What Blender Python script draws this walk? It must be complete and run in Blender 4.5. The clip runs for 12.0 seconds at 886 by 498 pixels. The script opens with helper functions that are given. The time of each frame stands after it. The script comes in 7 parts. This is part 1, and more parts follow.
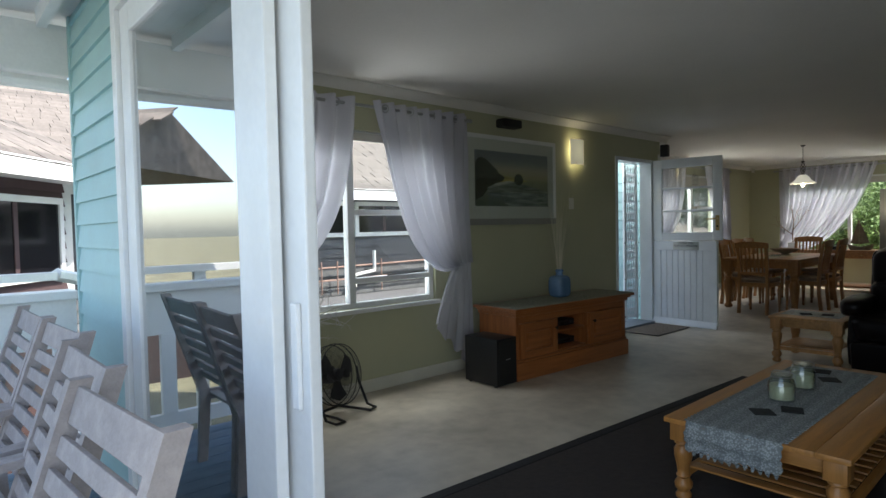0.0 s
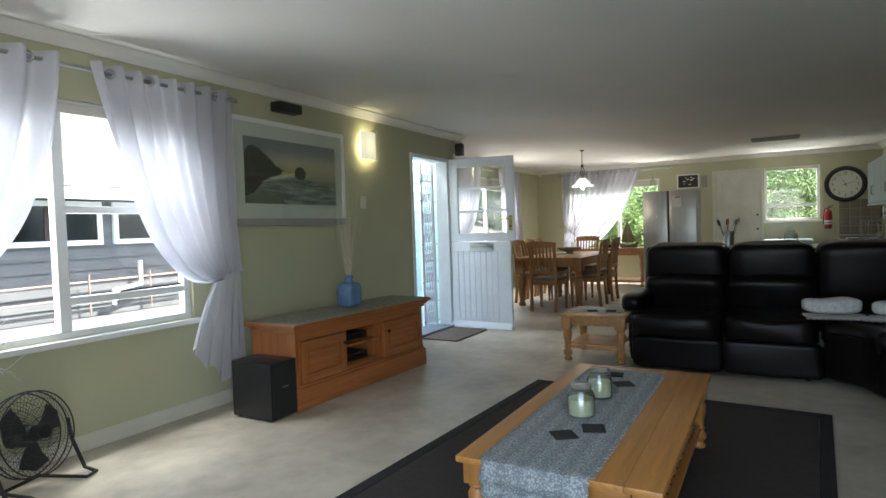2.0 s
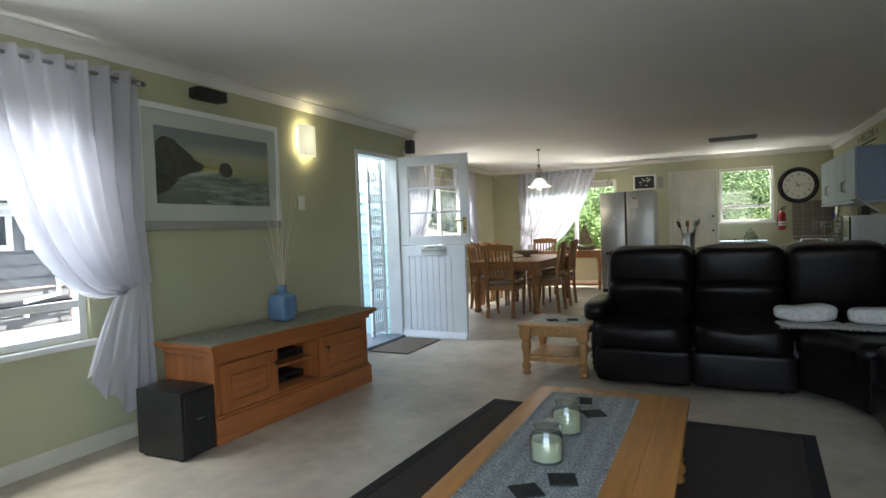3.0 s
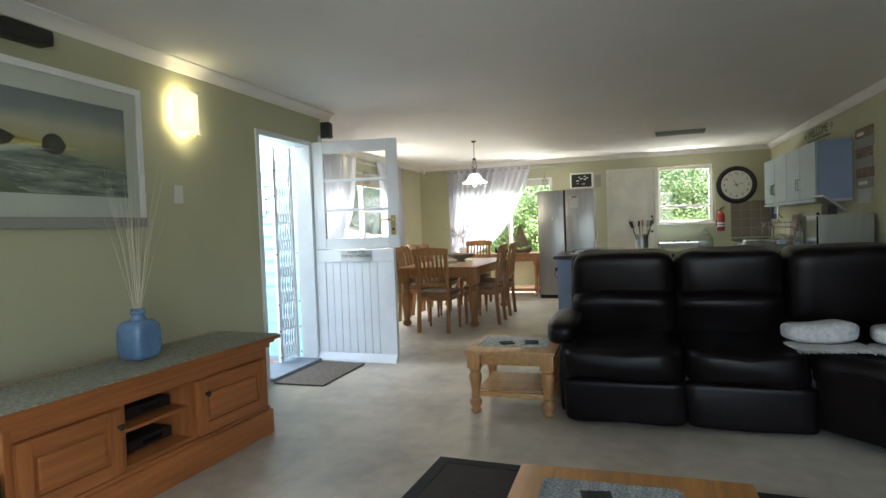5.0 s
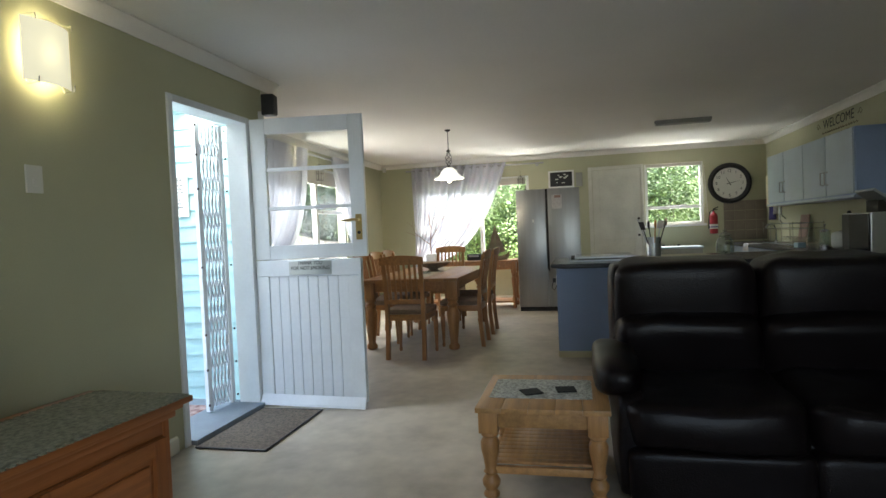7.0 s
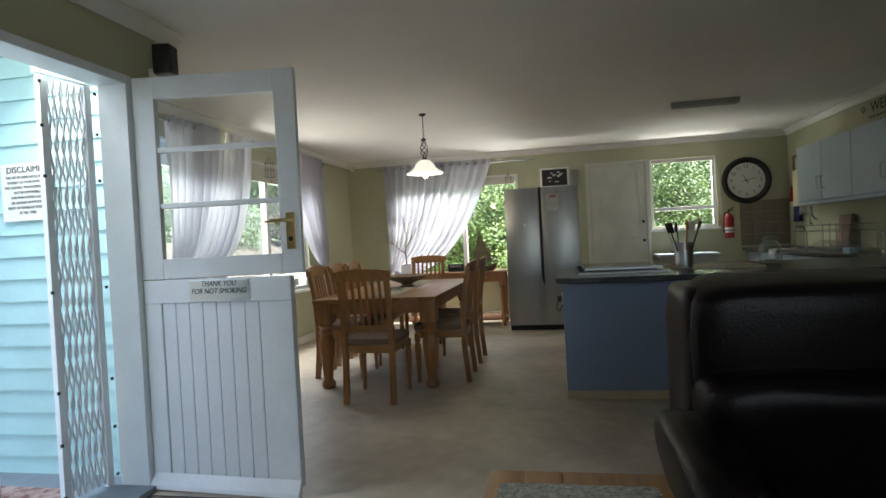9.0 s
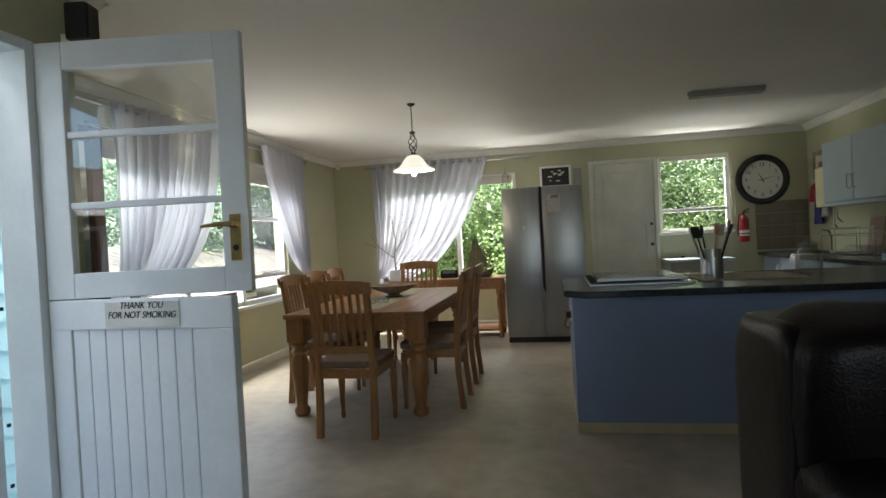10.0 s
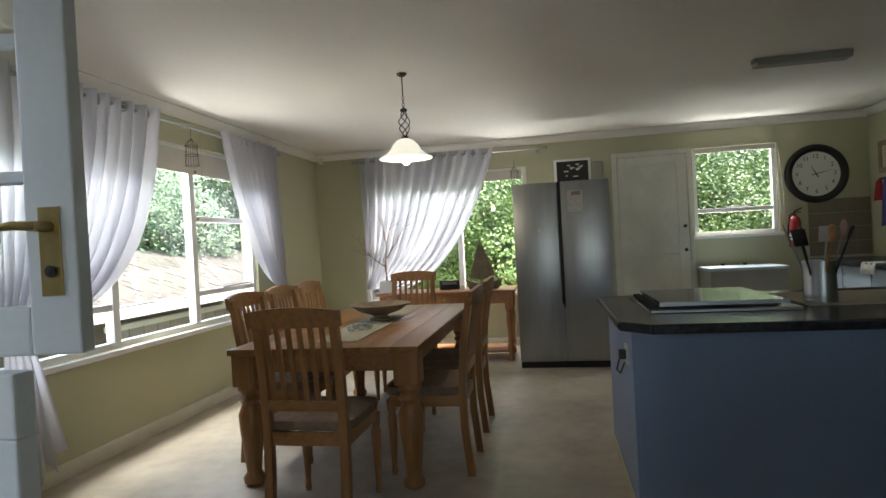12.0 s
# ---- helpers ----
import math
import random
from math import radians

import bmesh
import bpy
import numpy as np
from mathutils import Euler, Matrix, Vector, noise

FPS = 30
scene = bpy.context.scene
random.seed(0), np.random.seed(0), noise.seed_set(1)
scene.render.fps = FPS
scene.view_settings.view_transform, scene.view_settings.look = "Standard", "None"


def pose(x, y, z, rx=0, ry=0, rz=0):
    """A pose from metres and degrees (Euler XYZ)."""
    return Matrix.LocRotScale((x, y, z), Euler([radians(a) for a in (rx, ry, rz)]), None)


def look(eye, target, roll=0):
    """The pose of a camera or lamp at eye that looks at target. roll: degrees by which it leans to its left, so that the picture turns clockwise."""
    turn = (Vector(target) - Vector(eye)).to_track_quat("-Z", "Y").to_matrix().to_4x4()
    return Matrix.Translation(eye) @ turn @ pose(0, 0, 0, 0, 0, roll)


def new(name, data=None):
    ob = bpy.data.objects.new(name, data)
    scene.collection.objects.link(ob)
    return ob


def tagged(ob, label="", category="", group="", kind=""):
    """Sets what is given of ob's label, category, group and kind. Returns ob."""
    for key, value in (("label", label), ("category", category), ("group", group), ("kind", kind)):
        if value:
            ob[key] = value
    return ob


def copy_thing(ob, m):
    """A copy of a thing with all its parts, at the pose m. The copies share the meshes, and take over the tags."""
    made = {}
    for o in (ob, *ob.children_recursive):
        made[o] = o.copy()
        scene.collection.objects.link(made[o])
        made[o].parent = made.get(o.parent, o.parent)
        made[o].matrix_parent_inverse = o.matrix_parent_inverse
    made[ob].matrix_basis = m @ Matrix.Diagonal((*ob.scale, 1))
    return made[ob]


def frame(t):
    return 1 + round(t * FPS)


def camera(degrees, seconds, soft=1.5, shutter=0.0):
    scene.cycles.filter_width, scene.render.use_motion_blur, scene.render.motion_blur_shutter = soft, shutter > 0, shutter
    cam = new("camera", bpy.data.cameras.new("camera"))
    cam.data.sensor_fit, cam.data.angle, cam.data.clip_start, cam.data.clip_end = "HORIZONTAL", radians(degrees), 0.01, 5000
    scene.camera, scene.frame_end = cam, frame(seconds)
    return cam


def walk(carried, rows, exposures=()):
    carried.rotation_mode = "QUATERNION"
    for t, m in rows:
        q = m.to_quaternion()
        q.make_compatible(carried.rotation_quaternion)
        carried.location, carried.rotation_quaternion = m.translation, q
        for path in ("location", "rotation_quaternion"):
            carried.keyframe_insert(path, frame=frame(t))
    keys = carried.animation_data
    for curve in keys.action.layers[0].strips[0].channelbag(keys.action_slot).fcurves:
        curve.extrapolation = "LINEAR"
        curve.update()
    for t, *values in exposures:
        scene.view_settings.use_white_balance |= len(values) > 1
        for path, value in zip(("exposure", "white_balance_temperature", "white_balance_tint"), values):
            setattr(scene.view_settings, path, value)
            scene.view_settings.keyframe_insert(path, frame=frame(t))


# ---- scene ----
cam = camera(74.4, 12.0)
PATH = [
    (0, (1.83, 3.933, 1.266), (3.163, 5.422, 1.194), -1.2),
    (0.5, (1.965, 4.013, 1.261), (3.419, 5.385, 1.191), -1.3),
    (1, (2.112, 4.087, 1.238), (3.688, 5.316, 1.169), -1.5),
    (1.5, (2.3, 4.152, 1.223), (3.975, 5.242, 1.152), -1.7),
    (2, (2.473, 4.206, 1.221), (4.211, 5.194, 1.15), -1.9),
    (2.5, (2.684, 4.288, 1.214), (4.46, 5.205, 1.142), -2.0),
    (3, (2.931, 4.371, 1.226), (4.737, 5.228, 1.157), -2.1),
    (5, (3.896, 4.857, 1.214), (5.8, 5.465, 1.142), -2.1),
    (5.5, (4.169, 5.023, 1.207), (6.088, 5.585, 1.139), -2.2),
    (6, (4.424, 5.195, 1.205), (6.353, 5.72, 1.14), -2.2),
    (6.5, (4.686, 5.331, 1.196), (6.627, 5.811, 1.134), -2.3),
    (7, (4.996, 5.421, 1.194), (6.944, 5.871, 1.137), -2.5),
    (9, (6.216, 5.636, 1.177), (8.177, 6.024, 1.144), -3.0),
    (9.5, (6.507, 5.686, 1.223), (8.471, 6.062, 1.187), -3.0),
    (10, (6.82, 5.722, 1.205), (8.786, 6.092, 1.176), -3.0),
    (10.5, (7.093, 5.74, 1.216), (9.057, 6.114, 1.189), -3.1),
    (11, (7.371, 5.806, 1.215), (9.335, 6.182, 1.196), -3.1),
    (11.5, (7.614, 5.885, 1.22), (9.58, 6.254, 1.2), -3.1),
    (12, (7.879, 5.934, 1.234), (9.846, 6.296, 1.214), -3.1),
]
walk(cam, [(t, look(eye, target, roll)) for t, eye, target, roll in PATH],
     exposures=[(0.0, 1.7), (0.5, 2.3), (1.0, 2.55), (1.5, 2.85), (2.5, 3.2), (3.0, 3.15), (5.0, 3.6), (7.0, 3.15), (9.0, 2.65), (12.0, 2.6)])

# ---- world and sun ----
SUN_DIR = Vector((0.42, -0.55, 1.05)).normalized()
world = bpy.data.worlds.new("world")
scene.world = world
world.use_nodes = True
wn = world.node_tree.nodes
sky = wn.new("ShaderNodeTexSky")
sky.sky_type, sky.sun_disc = "NISHITA", False
sky.sun_elevation = math.asin(SUN_DIR.z)
sky.sun_rotation = math.atan2(SUN_DIR.x, SUN_DIR.y)
sky.dust_density = 2.0
wn["Background"].inputs["Strength"].default_value = 0.15
world.node_tree.links.new(sky.outputs["Color"], wn["Background"].inputs["Color"])
sun_data = bpy.data.lights.new("sun", "SUN")
sun_data.energy, sun_data.angle, sun_data.color = 3.0, radians(0.5), (1.0, 0.95, 0.88)
sun = new("sun", sun_data)
sun.matrix_world = look(SUN_DIR * 30, (0, 0, 0))


# area lamps stand in for sky light and ground bounce, each just outside its opening
for nm, eye, target, sx, sy, power in (
        ("deck_daylight", (2.44, 4.25, 1.25), (7.0, 7.2, 1.1), 1.9, 2.1, 2.1),
        ("living_daylight", (4.2, 8.12, 2.42), (4.3, 6.2, 0.4), 1.7, 0.45, 17),
        ("living_ground_light", (4.2, 8.2, 0.30), (4.3, 6.4, 2.3), 1.7, 0.4, 8.5),
        ("porch_daylight", (8.36, 8.20, 2.33), (8.36, 6.9, 0.6), 0.8, 0.5, 4.5),
        ("dining_daylight", (11.66, 9.16, 2.42), (11.66, 7.0, 0.6), 2.8, 0.45, 28),
        ("dining_ground_light", (11.66, 9.2, 0.25), (11.66, 7.0, 2.0), 2.8, 0.6, 16),
        ("end_daylight", (15.12, 7.05, 2.42), (13.0, 7.05, 0.5), 1.7, 0.45, 20),
        ("end_ground_light", (15.15, 7.05, 0.28), (13.2, 6.6, 2.3), 1.7, 0.4, 14),
        ("kitchen_daylight", (15.12, 3.9, 2.40), (13.2, 3.9, 0.7), 0.85, 0.4, 11),
        ("kitchen_ground_light", (15.15, 3.9, 0.80), (12.6, 3.9, 2.5), 0.85, 0.35, 8)):
    ld = bpy.data.lights.new(nm, "AREA")
    ld.shape, ld.size, ld.size_y, ld.energy, ld.color = "RECTANGLE", sx, sy, power, ((0.93, 0.97, 1.0) if eye[0] < 9 else (1.0, 0.99, 0.94))
    new(nm, ld).matrix_world = look(eye, target)


# ---- materials ----
def base(name):
    m = bpy.data.materials.new(name)
    m.use_nodes = True
    return m, m.node_tree.nodes, m.node_tree.links, m.node_tree.nodes["Principled BSDF"]


def mat(name, color, rough=0.5, metal=0.0, var=0.15, scale=6.0, bump=0.1, fine=60.0, stretch=(1, 1, 1), random=0.0, spec=0.5, coat=0.0, shift=None):
    """Principled with coarse and fine noise in colour, roughness and relief."""
    m, n, l, p = base(name)
    tc = n.new("ShaderNodeTexCoord")
    mp = n.new("ShaderNodeMapping")
    mp.inputs["Scale"].default_value = stretch
    l.new(tc.outputs["Object"], mp.inputs["Vector"])
    a = n.new("ShaderNodeTexNoise")
    a.inputs["Scale"].default_value, a.inputs["Detail"].default_value = scale, 5
    b = n.new("ShaderNodeTexNoise")
    b.inputs["Scale"].default_value, b.inputs["Detail"].default_value = fine, 3
    l.new(mp.outputs[0], a.inputs["Vector"])
    l.new(mp.outputs[0], b.inputs["Vector"])
    mixf = n.new("ShaderNodeMath")
    mixf.operation = "MULTIPLY_ADD"
    l.new(b.outputs["Fac"], mixf.inputs[0])
    mixf.inputs[1].default_value = 0.4
    l.new(a.outputs["Fac"], mixf.inputs[2])
    ramp = n.new("ShaderNodeValToRGB")
    lo = tuple(max(0, c * (1 - var)) for c in color)
    hi = tuple(min(1, c * (1 + var)) for c in (shift or color))
    ramp.color_ramp.elements[0].position, ramp.color_ramp.elements[1].position = 0.5, 0.9
    ramp.color_ramp.elements[0].color, ramp.color_ramp.elements[1].color = (*lo, 1), (*hi, 1)
    l.new(mixf.outputs[0], ramp.inputs[0])
    out = ramp.outputs[0]
    if random:
        oi = n.new("ShaderNodeObjectInfo")
        hs = n.new("ShaderNodeHueSaturation")
        mr = n.new("ShaderNodeMapRange")
        mr.inputs["To Min"].default_value, mr.inputs["To Max"].default_value = 1 - random, 1 + random
        l.new(oi.outputs["Random"], mr.inputs["Value"])
        l.new(mr.outputs[0], hs.inputs["Value"])
        l.new(out, hs.inputs["Color"])
        out = hs.outputs[0]
    l.new(out, p.inputs["Base Color"])
    rr = n.new("ShaderNodeMapRange")
    rr.inputs["To Min"].default_value, rr.inputs["To Max"].default_value = max(0.02, rough * 0.85), min(1, rough * 1.15)
    l.new(a.outputs["Fac"], rr.inputs["Value"])
    l.new(rr.outputs[0], p.inputs["Roughness"])
    p.inputs["Metallic"].default_value = metal
    p.inputs["Specular IOR Level"].default_value = spec
    p.inputs["Coat Weight"].default_value = coat
    if bump:
        bp = n.new("ShaderNodeBump")
        bp.inputs["Strength"].default_value, bp.inputs["Distance"].default_value = bump, 0.005
        l.new(mixf.outputs[0], bp.inputs["Height"])
        l.new(bp.outputs[0], p.inputs["Normal"])
    return m


def wood(name, color, rough=0.4, axis="x", random=0.08, dark=0.72):
    st = {"x": (0.6, 9, 9), "y": (9, 0.6, 9), "z": (9, 9, 0.6)}[axis]
    return mat(name, tuple(c * dark for c in color), rough, 0, 0.04, 4.0, 0.12, 30.0, st, random, shift=color)


M = {}
M["wall"] = mat("green_cream_paint", (0.455, 0.455, 0.305), 0.75, var=0.05, scale=1.3, bump=0.15, fine=120)
M["ceiling"] = mat("ceiling_paint", (0.76, 0.735, 0.685), 0.8, var=0.04, scale=1.0, bump=0.2, fine=60)
M["trim"] = mat("white_gloss_paint", (0.78, 0.79, 0.78), 0.35, var=0.04, scale=5, bump=0.06, fine=40)
M["skirt"] = mat("cream_skirting_paint", (0.62, 0.60, 0.50), 0.45, var=0.05, scale=5, bump=0.06)
M["old_white"] = mat("old_off_white_paint", (0.60, 0.60, 0.53), 0.5, var=0.10, scale=3, bump=0.12, fine=40)
M["door_white"] = mat("white_door_paint", (0.74, 0.78, 0.80), 0.38, var=0.05, scale=4, bump=0.08, fine=50)
M["floor"] = mat("screed_floor", (0.40, 0.35, 0.275), 0.42, var=0.14, scale=1.6, bump=0.05, fine=9, shift=(0.52, 0.465, 0.375))
M["siding"] = mat("teal_siding_paint", (0.38, 0.58, 0.58), 0.5, var=0.06, scale=3, bump=0.12, fine=50, random=0.03)
M["oak"] = wood("honey_pine", (0.50, 0.225, 0.058), 0.38, "x")
M["oak_y"] = wood("honey_pine_across", (0.50, 0.225, 0.058), 0.38, "y")
M["oak_z"] = wood("honey_pine_upright", (0.47, 0.21, 0.055), 0.38, "z")
M["pine"] = wood("light_pine", (0.50, 0.262, 0.095), 0.42, "x")
M["pine_z"] = wood("light_pine_upright", (0.48, 0.238, 0.082), 0.42, "z")
M["red_pine"] = wood("red_stained_pine", (0.42, 0.185, 0.07), 0.38, "x")
M["red_pine_z"] = wood("red_stained_pine_upright", (0.42, 0.185, 0.07), 0.38, "z")
M["tvwood"] = wood("orange_stained_pine", (0.41, 0.142, 0.042), 0.36, "x")
M["tvwood_z"] = wood("orange_stained_pine_upright", (0.39, 0.133, 0.038), 0.36, "z")
M["dine"] = wood("dining_wood", (0.37, 0.175, 0.062), 0.30, "x")
M["dine_z"] = wood("dining_wood_upright", (0.35, 0.165, 0.058), 0.36, "z")
M["leather"] = mat("black_leather", (0.0065, 0.0046, 0.0048), 0.31, var=0.3, scale=5, bump=0.6, fine=150, spec=0.16)
M["black"] = mat("black_plastic", (0.012, 0.012, 0.013), 0.45, var=0.2, scale=10, bump=0.05)
M["screen"] = mat("black_screen", (0.006, 0.006, 0.008), 0.1, var=0.1, bump=0)
M["rug"] = mat("charcoal_rug", (0.034, 0.026, 0.022), 0.95, var=0.25, scale=30, bump=0.8, fine=260)
M["rug_edge"] = mat("black_rug_border", (0.012, 0.011, 0.011), 0.8, var=0.25, scale=30, bump=0.6, fine=260)
M["chrome"] = mat("chrome", (0.62, 0.62, 0.62), 0.15, 1.0, var=0.03, bump=0)
M["steel"] = mat("brushed_steel", (0.40, 0.41, 0.42), 0.33, 1.0, var=0.06, scale=3, bump=0.03, fine=80, stretch=(8, 8, 0.4))
M["brass"] = mat("aged_brass", (0.50, 0.38, 0.17), 0.3, 1.0, var=0.15, bump=0.05)
M["iron"] = mat("dark_iron", (0.05, 0.045, 0.04), 0.5, 0.8, var=0.2, bump=0.1)
M["blue_cab"] = mat("blue_cabinet_paint", (0.26, 0.34, 0.52), 0.5, var=0.05, scale=3, bump=0.06)
M["cab_edge"] = mat("pale_blue_paint", (0.42, 0.50, 0.58), 0.5, var=0.05, scale=3, bump=0.05)
M["counter"] = mat("dark_laminate", (0.035, 0.037, 0.042), 0.25, var=0.4, scale=40, bump=0.02, fine=200)
M["lace"] = mat("grey_blue_lace", (0.24, 0.31, 0.35), 0.9, var=0.28, scale=190, bump=0.9, fine=300, shift=(0.42, 0.49, 0.52))
lm, ln, ll, lp = base("grey_blue_lace_pattern")
lt, lv, lr = ln.new("ShaderNodeTexCoord"), ln.new("ShaderNodeTexVoronoi"), ln.new("ShaderNodeValToRGB")
lw_, lx, lb_ = ln.new("ShaderNodeTexWave"), ln.new("ShaderNodeMath"), ln.new("ShaderNodeBump")
lv.inputs["Scale"].default_value = 120
lw_.bands_direction = "Y"
lw_.inputs["Scale"].default_value, lw_.inputs["Distortion"].default_value, lw_.inputs["Detail Scale"].default_value = 4.2, 1.2, 9
lx.operation, lx.inputs[1].default_value = "MULTIPLY_ADD", 0.16
lr.color_ramp.elements[0].position, lr.color_ramp.elements[0].color = 0.22, (0.42, 0.45, 0.45, 1)
lr.color_ramp.elements[1].position, lr.color_ramp.elements[1].color = 0.72, (0.19, 0.21, 0.21, 1)
ll.new(lt.outputs["Object"], lv.inputs["Vector"])
ll.new(lt.outputs["Object"], lw_.inputs["Vector"])
ll.new(lw_.outputs["Fac"], lx.inputs[0])
ll.new(lv.outputs["Distance"], lx.inputs[2])
ll.new(lx.outputs[0], lr.inputs[0])
ll.new(lr.outputs[0], lp.inputs["Base Color"])
lb_.inputs["Strength"].default_value, lb_.inputs["Distance"].default_value = 0.8, 0.003
lb_.invert = True
ll.new(lx.outputs[0], lb_.inputs["Height"])
ll.new(lb_.outputs[0], lp.inputs["Normal"])
lp.inputs["Roughness"].default_value = 0.9
M["lace"] = lm
M["linen"] = mat("cream_linen", (0.46, 0.42, 0.32), 0.9, var=0.12, scale=40, bump=0.5, fine=300)
M["crochet"] = mat("grey_green_crochet", (0.18, 0.18, 0.13), 0.9, var=0.22, scale=60, bump=0.9, fine=300, shift=(0.26, 0.255, 0.19))
M["crochet_pale"] = mat("pale_cream_crochet", (0.34, 0.34, 0.29), 0.9, var=0.3, scale=80, bump=0.9, fine=300, shift=(0.5, 0.5, 0.44))
M["towel"] = mat("white_cotton", (0.56, 0.55, 0.54), 0.95, var=0.16, scale=45, bump=1.0, fine=120)
M["ceramic_blue"] = mat("blue_glaze", (0.12, 0.22, 0.37), 0.25, var=0.2, scale=9, bump=0.03, coat=0.3)
M["wax"] = mat("cream_wax", (0.70, 0.68, 0.48), 0.5, var=0.04, bump=0.03)
M["bark_white"] = mat("white_painted_branch", (0.72, 0.70, 0.68), 0.7, var=0.1, scale=30, bump=0.4)
M["bark"] = mat("dry_branch", (0.30, 0.20, 0.15), 0.8, var=0.2, scale=30, bump=0.4)
M["reed"] = mat("pale_reed", (0.55, 0.50, 0.38), 0.8, var=0.15, bump=0.2)
M["drum"] = mat("olive_stoneware", (0.16, 0.145, 0.09), 0.4, var=0.25, scale=6, bump=0.1)
M["paleblue"] = mat("pale_blue_glaze", (0.36, 0.52, 0.62), 0.3, var=0.08, bump=0.03)
M["mat"] = mat("coir_mat", (0.13, 0.105, 0.08), 0.95, var=0.5, scale=60, bump=1.0, fine=300)
M["redmat"] = mat("red_woven_mat", (0.28, 0.08, 0.07), 0.95, var=0.5, scale=16, bump=0.8, fine=200, shift=(0.34, 0.25, 0.22))
M["grey_step"] = mat("grey_step_paint", (0.20, 0.23, 0.26), 0.6, var=0.12, bump=0.1)
M["deck"] = mat("blue_grey_deck", (0.14, 0.19, 0.24), 0.7, var=0.2, scale=4, bump=0.2, stretch=(1, 6, 1), random=0.08)
M["teak"] = mat("weathered_teak", (0.34, 0.30, 0.285), 0.75, var=0.15, scale=8, bump=0.3, fine=60, stretch=(3, 3, 3), random=0.06)
M["shingle"] = mat("weathered_shingle", (0.15, 0.13, 0.11), 0.9, var=0.25, scale=8, bump=0.5, random=0.22)
M["brown_board"] = mat("dark_brown_board", (0.075, 0.045, 0.045), 0.75, var=0.15, scale=4, bump=0.2, random=0.1)
M["grey_board"] = mat("grey_brown_board", (0.115, 0.115, 0.12), 0.75, var=0.15, scale=4, bump=0.2, random=0.1)
M["out_white"] = mat("outdoor_white_paint", (0.78, 0.78, 0.76), 0.6, var=0.06, scale=3, bump=0.1)
M["ground"] = mat("dry_garden_ground", (0.18, 0.17, 0.10), 0.95, var=0.35, scale=0.6, bump=0.5, fine=8)
M["leaf"] = mat("leaf_green", (0.10, 0.18, 0.05), 0.55, var=0.4, scale=3, bump=0.1, random=0.2, shift=(0.24, 0.34, 0.12))
M["leaf_grey"] = mat("leaf_grey_green", (0.10, 0.18, 0.09), 0.55, var=0.4, scale=3, bump=0.1, random=0.2, shift=(0.24, 0.33, 0.19))
M["trunk"] = mat("tree_bark", (0.12, 0.09, 0.065), 0.9, var=0.3, scale=8, bump=0.8)
M["dialwhite"] = mat("dial_white", (0.68, 0.68, 0.62), 0.5, var=0.02, bump=0)
M["ink"] = mat("black_ink", (0.015, 0.015, 0.015), 0.6, var=0.1, bump=0)
M["sepia"] = mat("sepia_ink", (0.16, 0.13, 0.08), 0.7, var=0.1, bump=0)
M["red"] = mat("red_enamel", (0.30, 0.015, 0.02), 0.3, var=0.08, bump=0.02)
M["cream"] = mat("cream_enamel", (0.62, 0.56, 0.36), 0.4, var=0.05, bump=0.02)
M["tile"] = mat("brown_glazed_tile", (0.20, 0.17, 0.13), 0.35, var=0.1, scale=6, bump=0.04)
M["switch"] = mat("white_switch", (0.68, 0.68, 0.62), 0.4, var=0.02, bump=0)
M["bluecloth"] = mat("blue_cloth", (0.07, 0.07, 0.25), 0.9, var=0.2, scale=20, bump=0.5)
M["redcloth"] = mat("red_cloth", (0.38, 0.03, 0.04), 0.9, var=0.2, scale=20, bump=0.5)
M["terracotta"] = mat("terracotta_board", (0.34, 0.22, 0.18), 0.7, var=0.15, bump=0.1)
M["seatpad"] = mat("brown_seat_fabric", (0.20, 0.14, 0.10), 0.9, var=0.2, scale=30, bump=0.5, fine=200)
M["driftwood"] = mat("driftwood", (0.22, 0.17, 0.12), 0.8, var=0.3, scale=12, bump=0.5)
M["grey_cell"] = mat("grey_mount_board", (0.30, 0.30, 0.27), 0.7, var=0.05, bump=0.05)
M["blind"] = mat("cream_blind", (0.58, 0.56, 0.50), 0.8, var=0.04, bump=0.1)
M["signplate"] = mat("silver_plate", (0.50, 0.53, 0.50), 0.3, 0.7, var=0.08, bump=0.02)
M["brick"] = mat("yard_brick", (0.34, 0.19, 0.12), 0.9, var=0.25, scale=6, bump=0.5, random=0.2)


def glass_mat(name, tint=(1, 1, 1), rough=0.0, floor=0.045):
    m, n, l, p = base(name)
    n.remove(p)
    tr = n.new("ShaderNodeBsdfTransparent")
    tr.inputs[0].default_value = (*tint, 1)
    gl = n.new("ShaderNodeBsdfGlossy")
    gl.inputs["Roughness"].default_value = rough
    lw = n.new("ShaderNodeLayerWeight")
    lw.inputs["Blend"].default_value = 0.5
    pw_ = n.new("ShaderNodeMath")
    pw_.operation, pw_.inputs[1].default_value = "POWER", 3.2
    fr = n.new("ShaderNodeMath")
    fr.operation, fr.inputs[1].default_value, fr.inputs[2].default_value = "MULTIPLY_ADD", 0.85, floor
    mx = n.new("ShaderNodeMixShader")
    l.new(lw.outputs["Facing"], pw_.inputs[0])
    l.new(pw_.outputs[0], fr.inputs[0])
    l.new(fr.outputs[0], mx.inputs[0])
    l.new(tr.outputs[0], mx.inputs[1])
    l.new(gl.outputs[0], mx.inputs[2])
    l.new(mx.outputs[0], n["Material Output"].inputs[0])
    return m


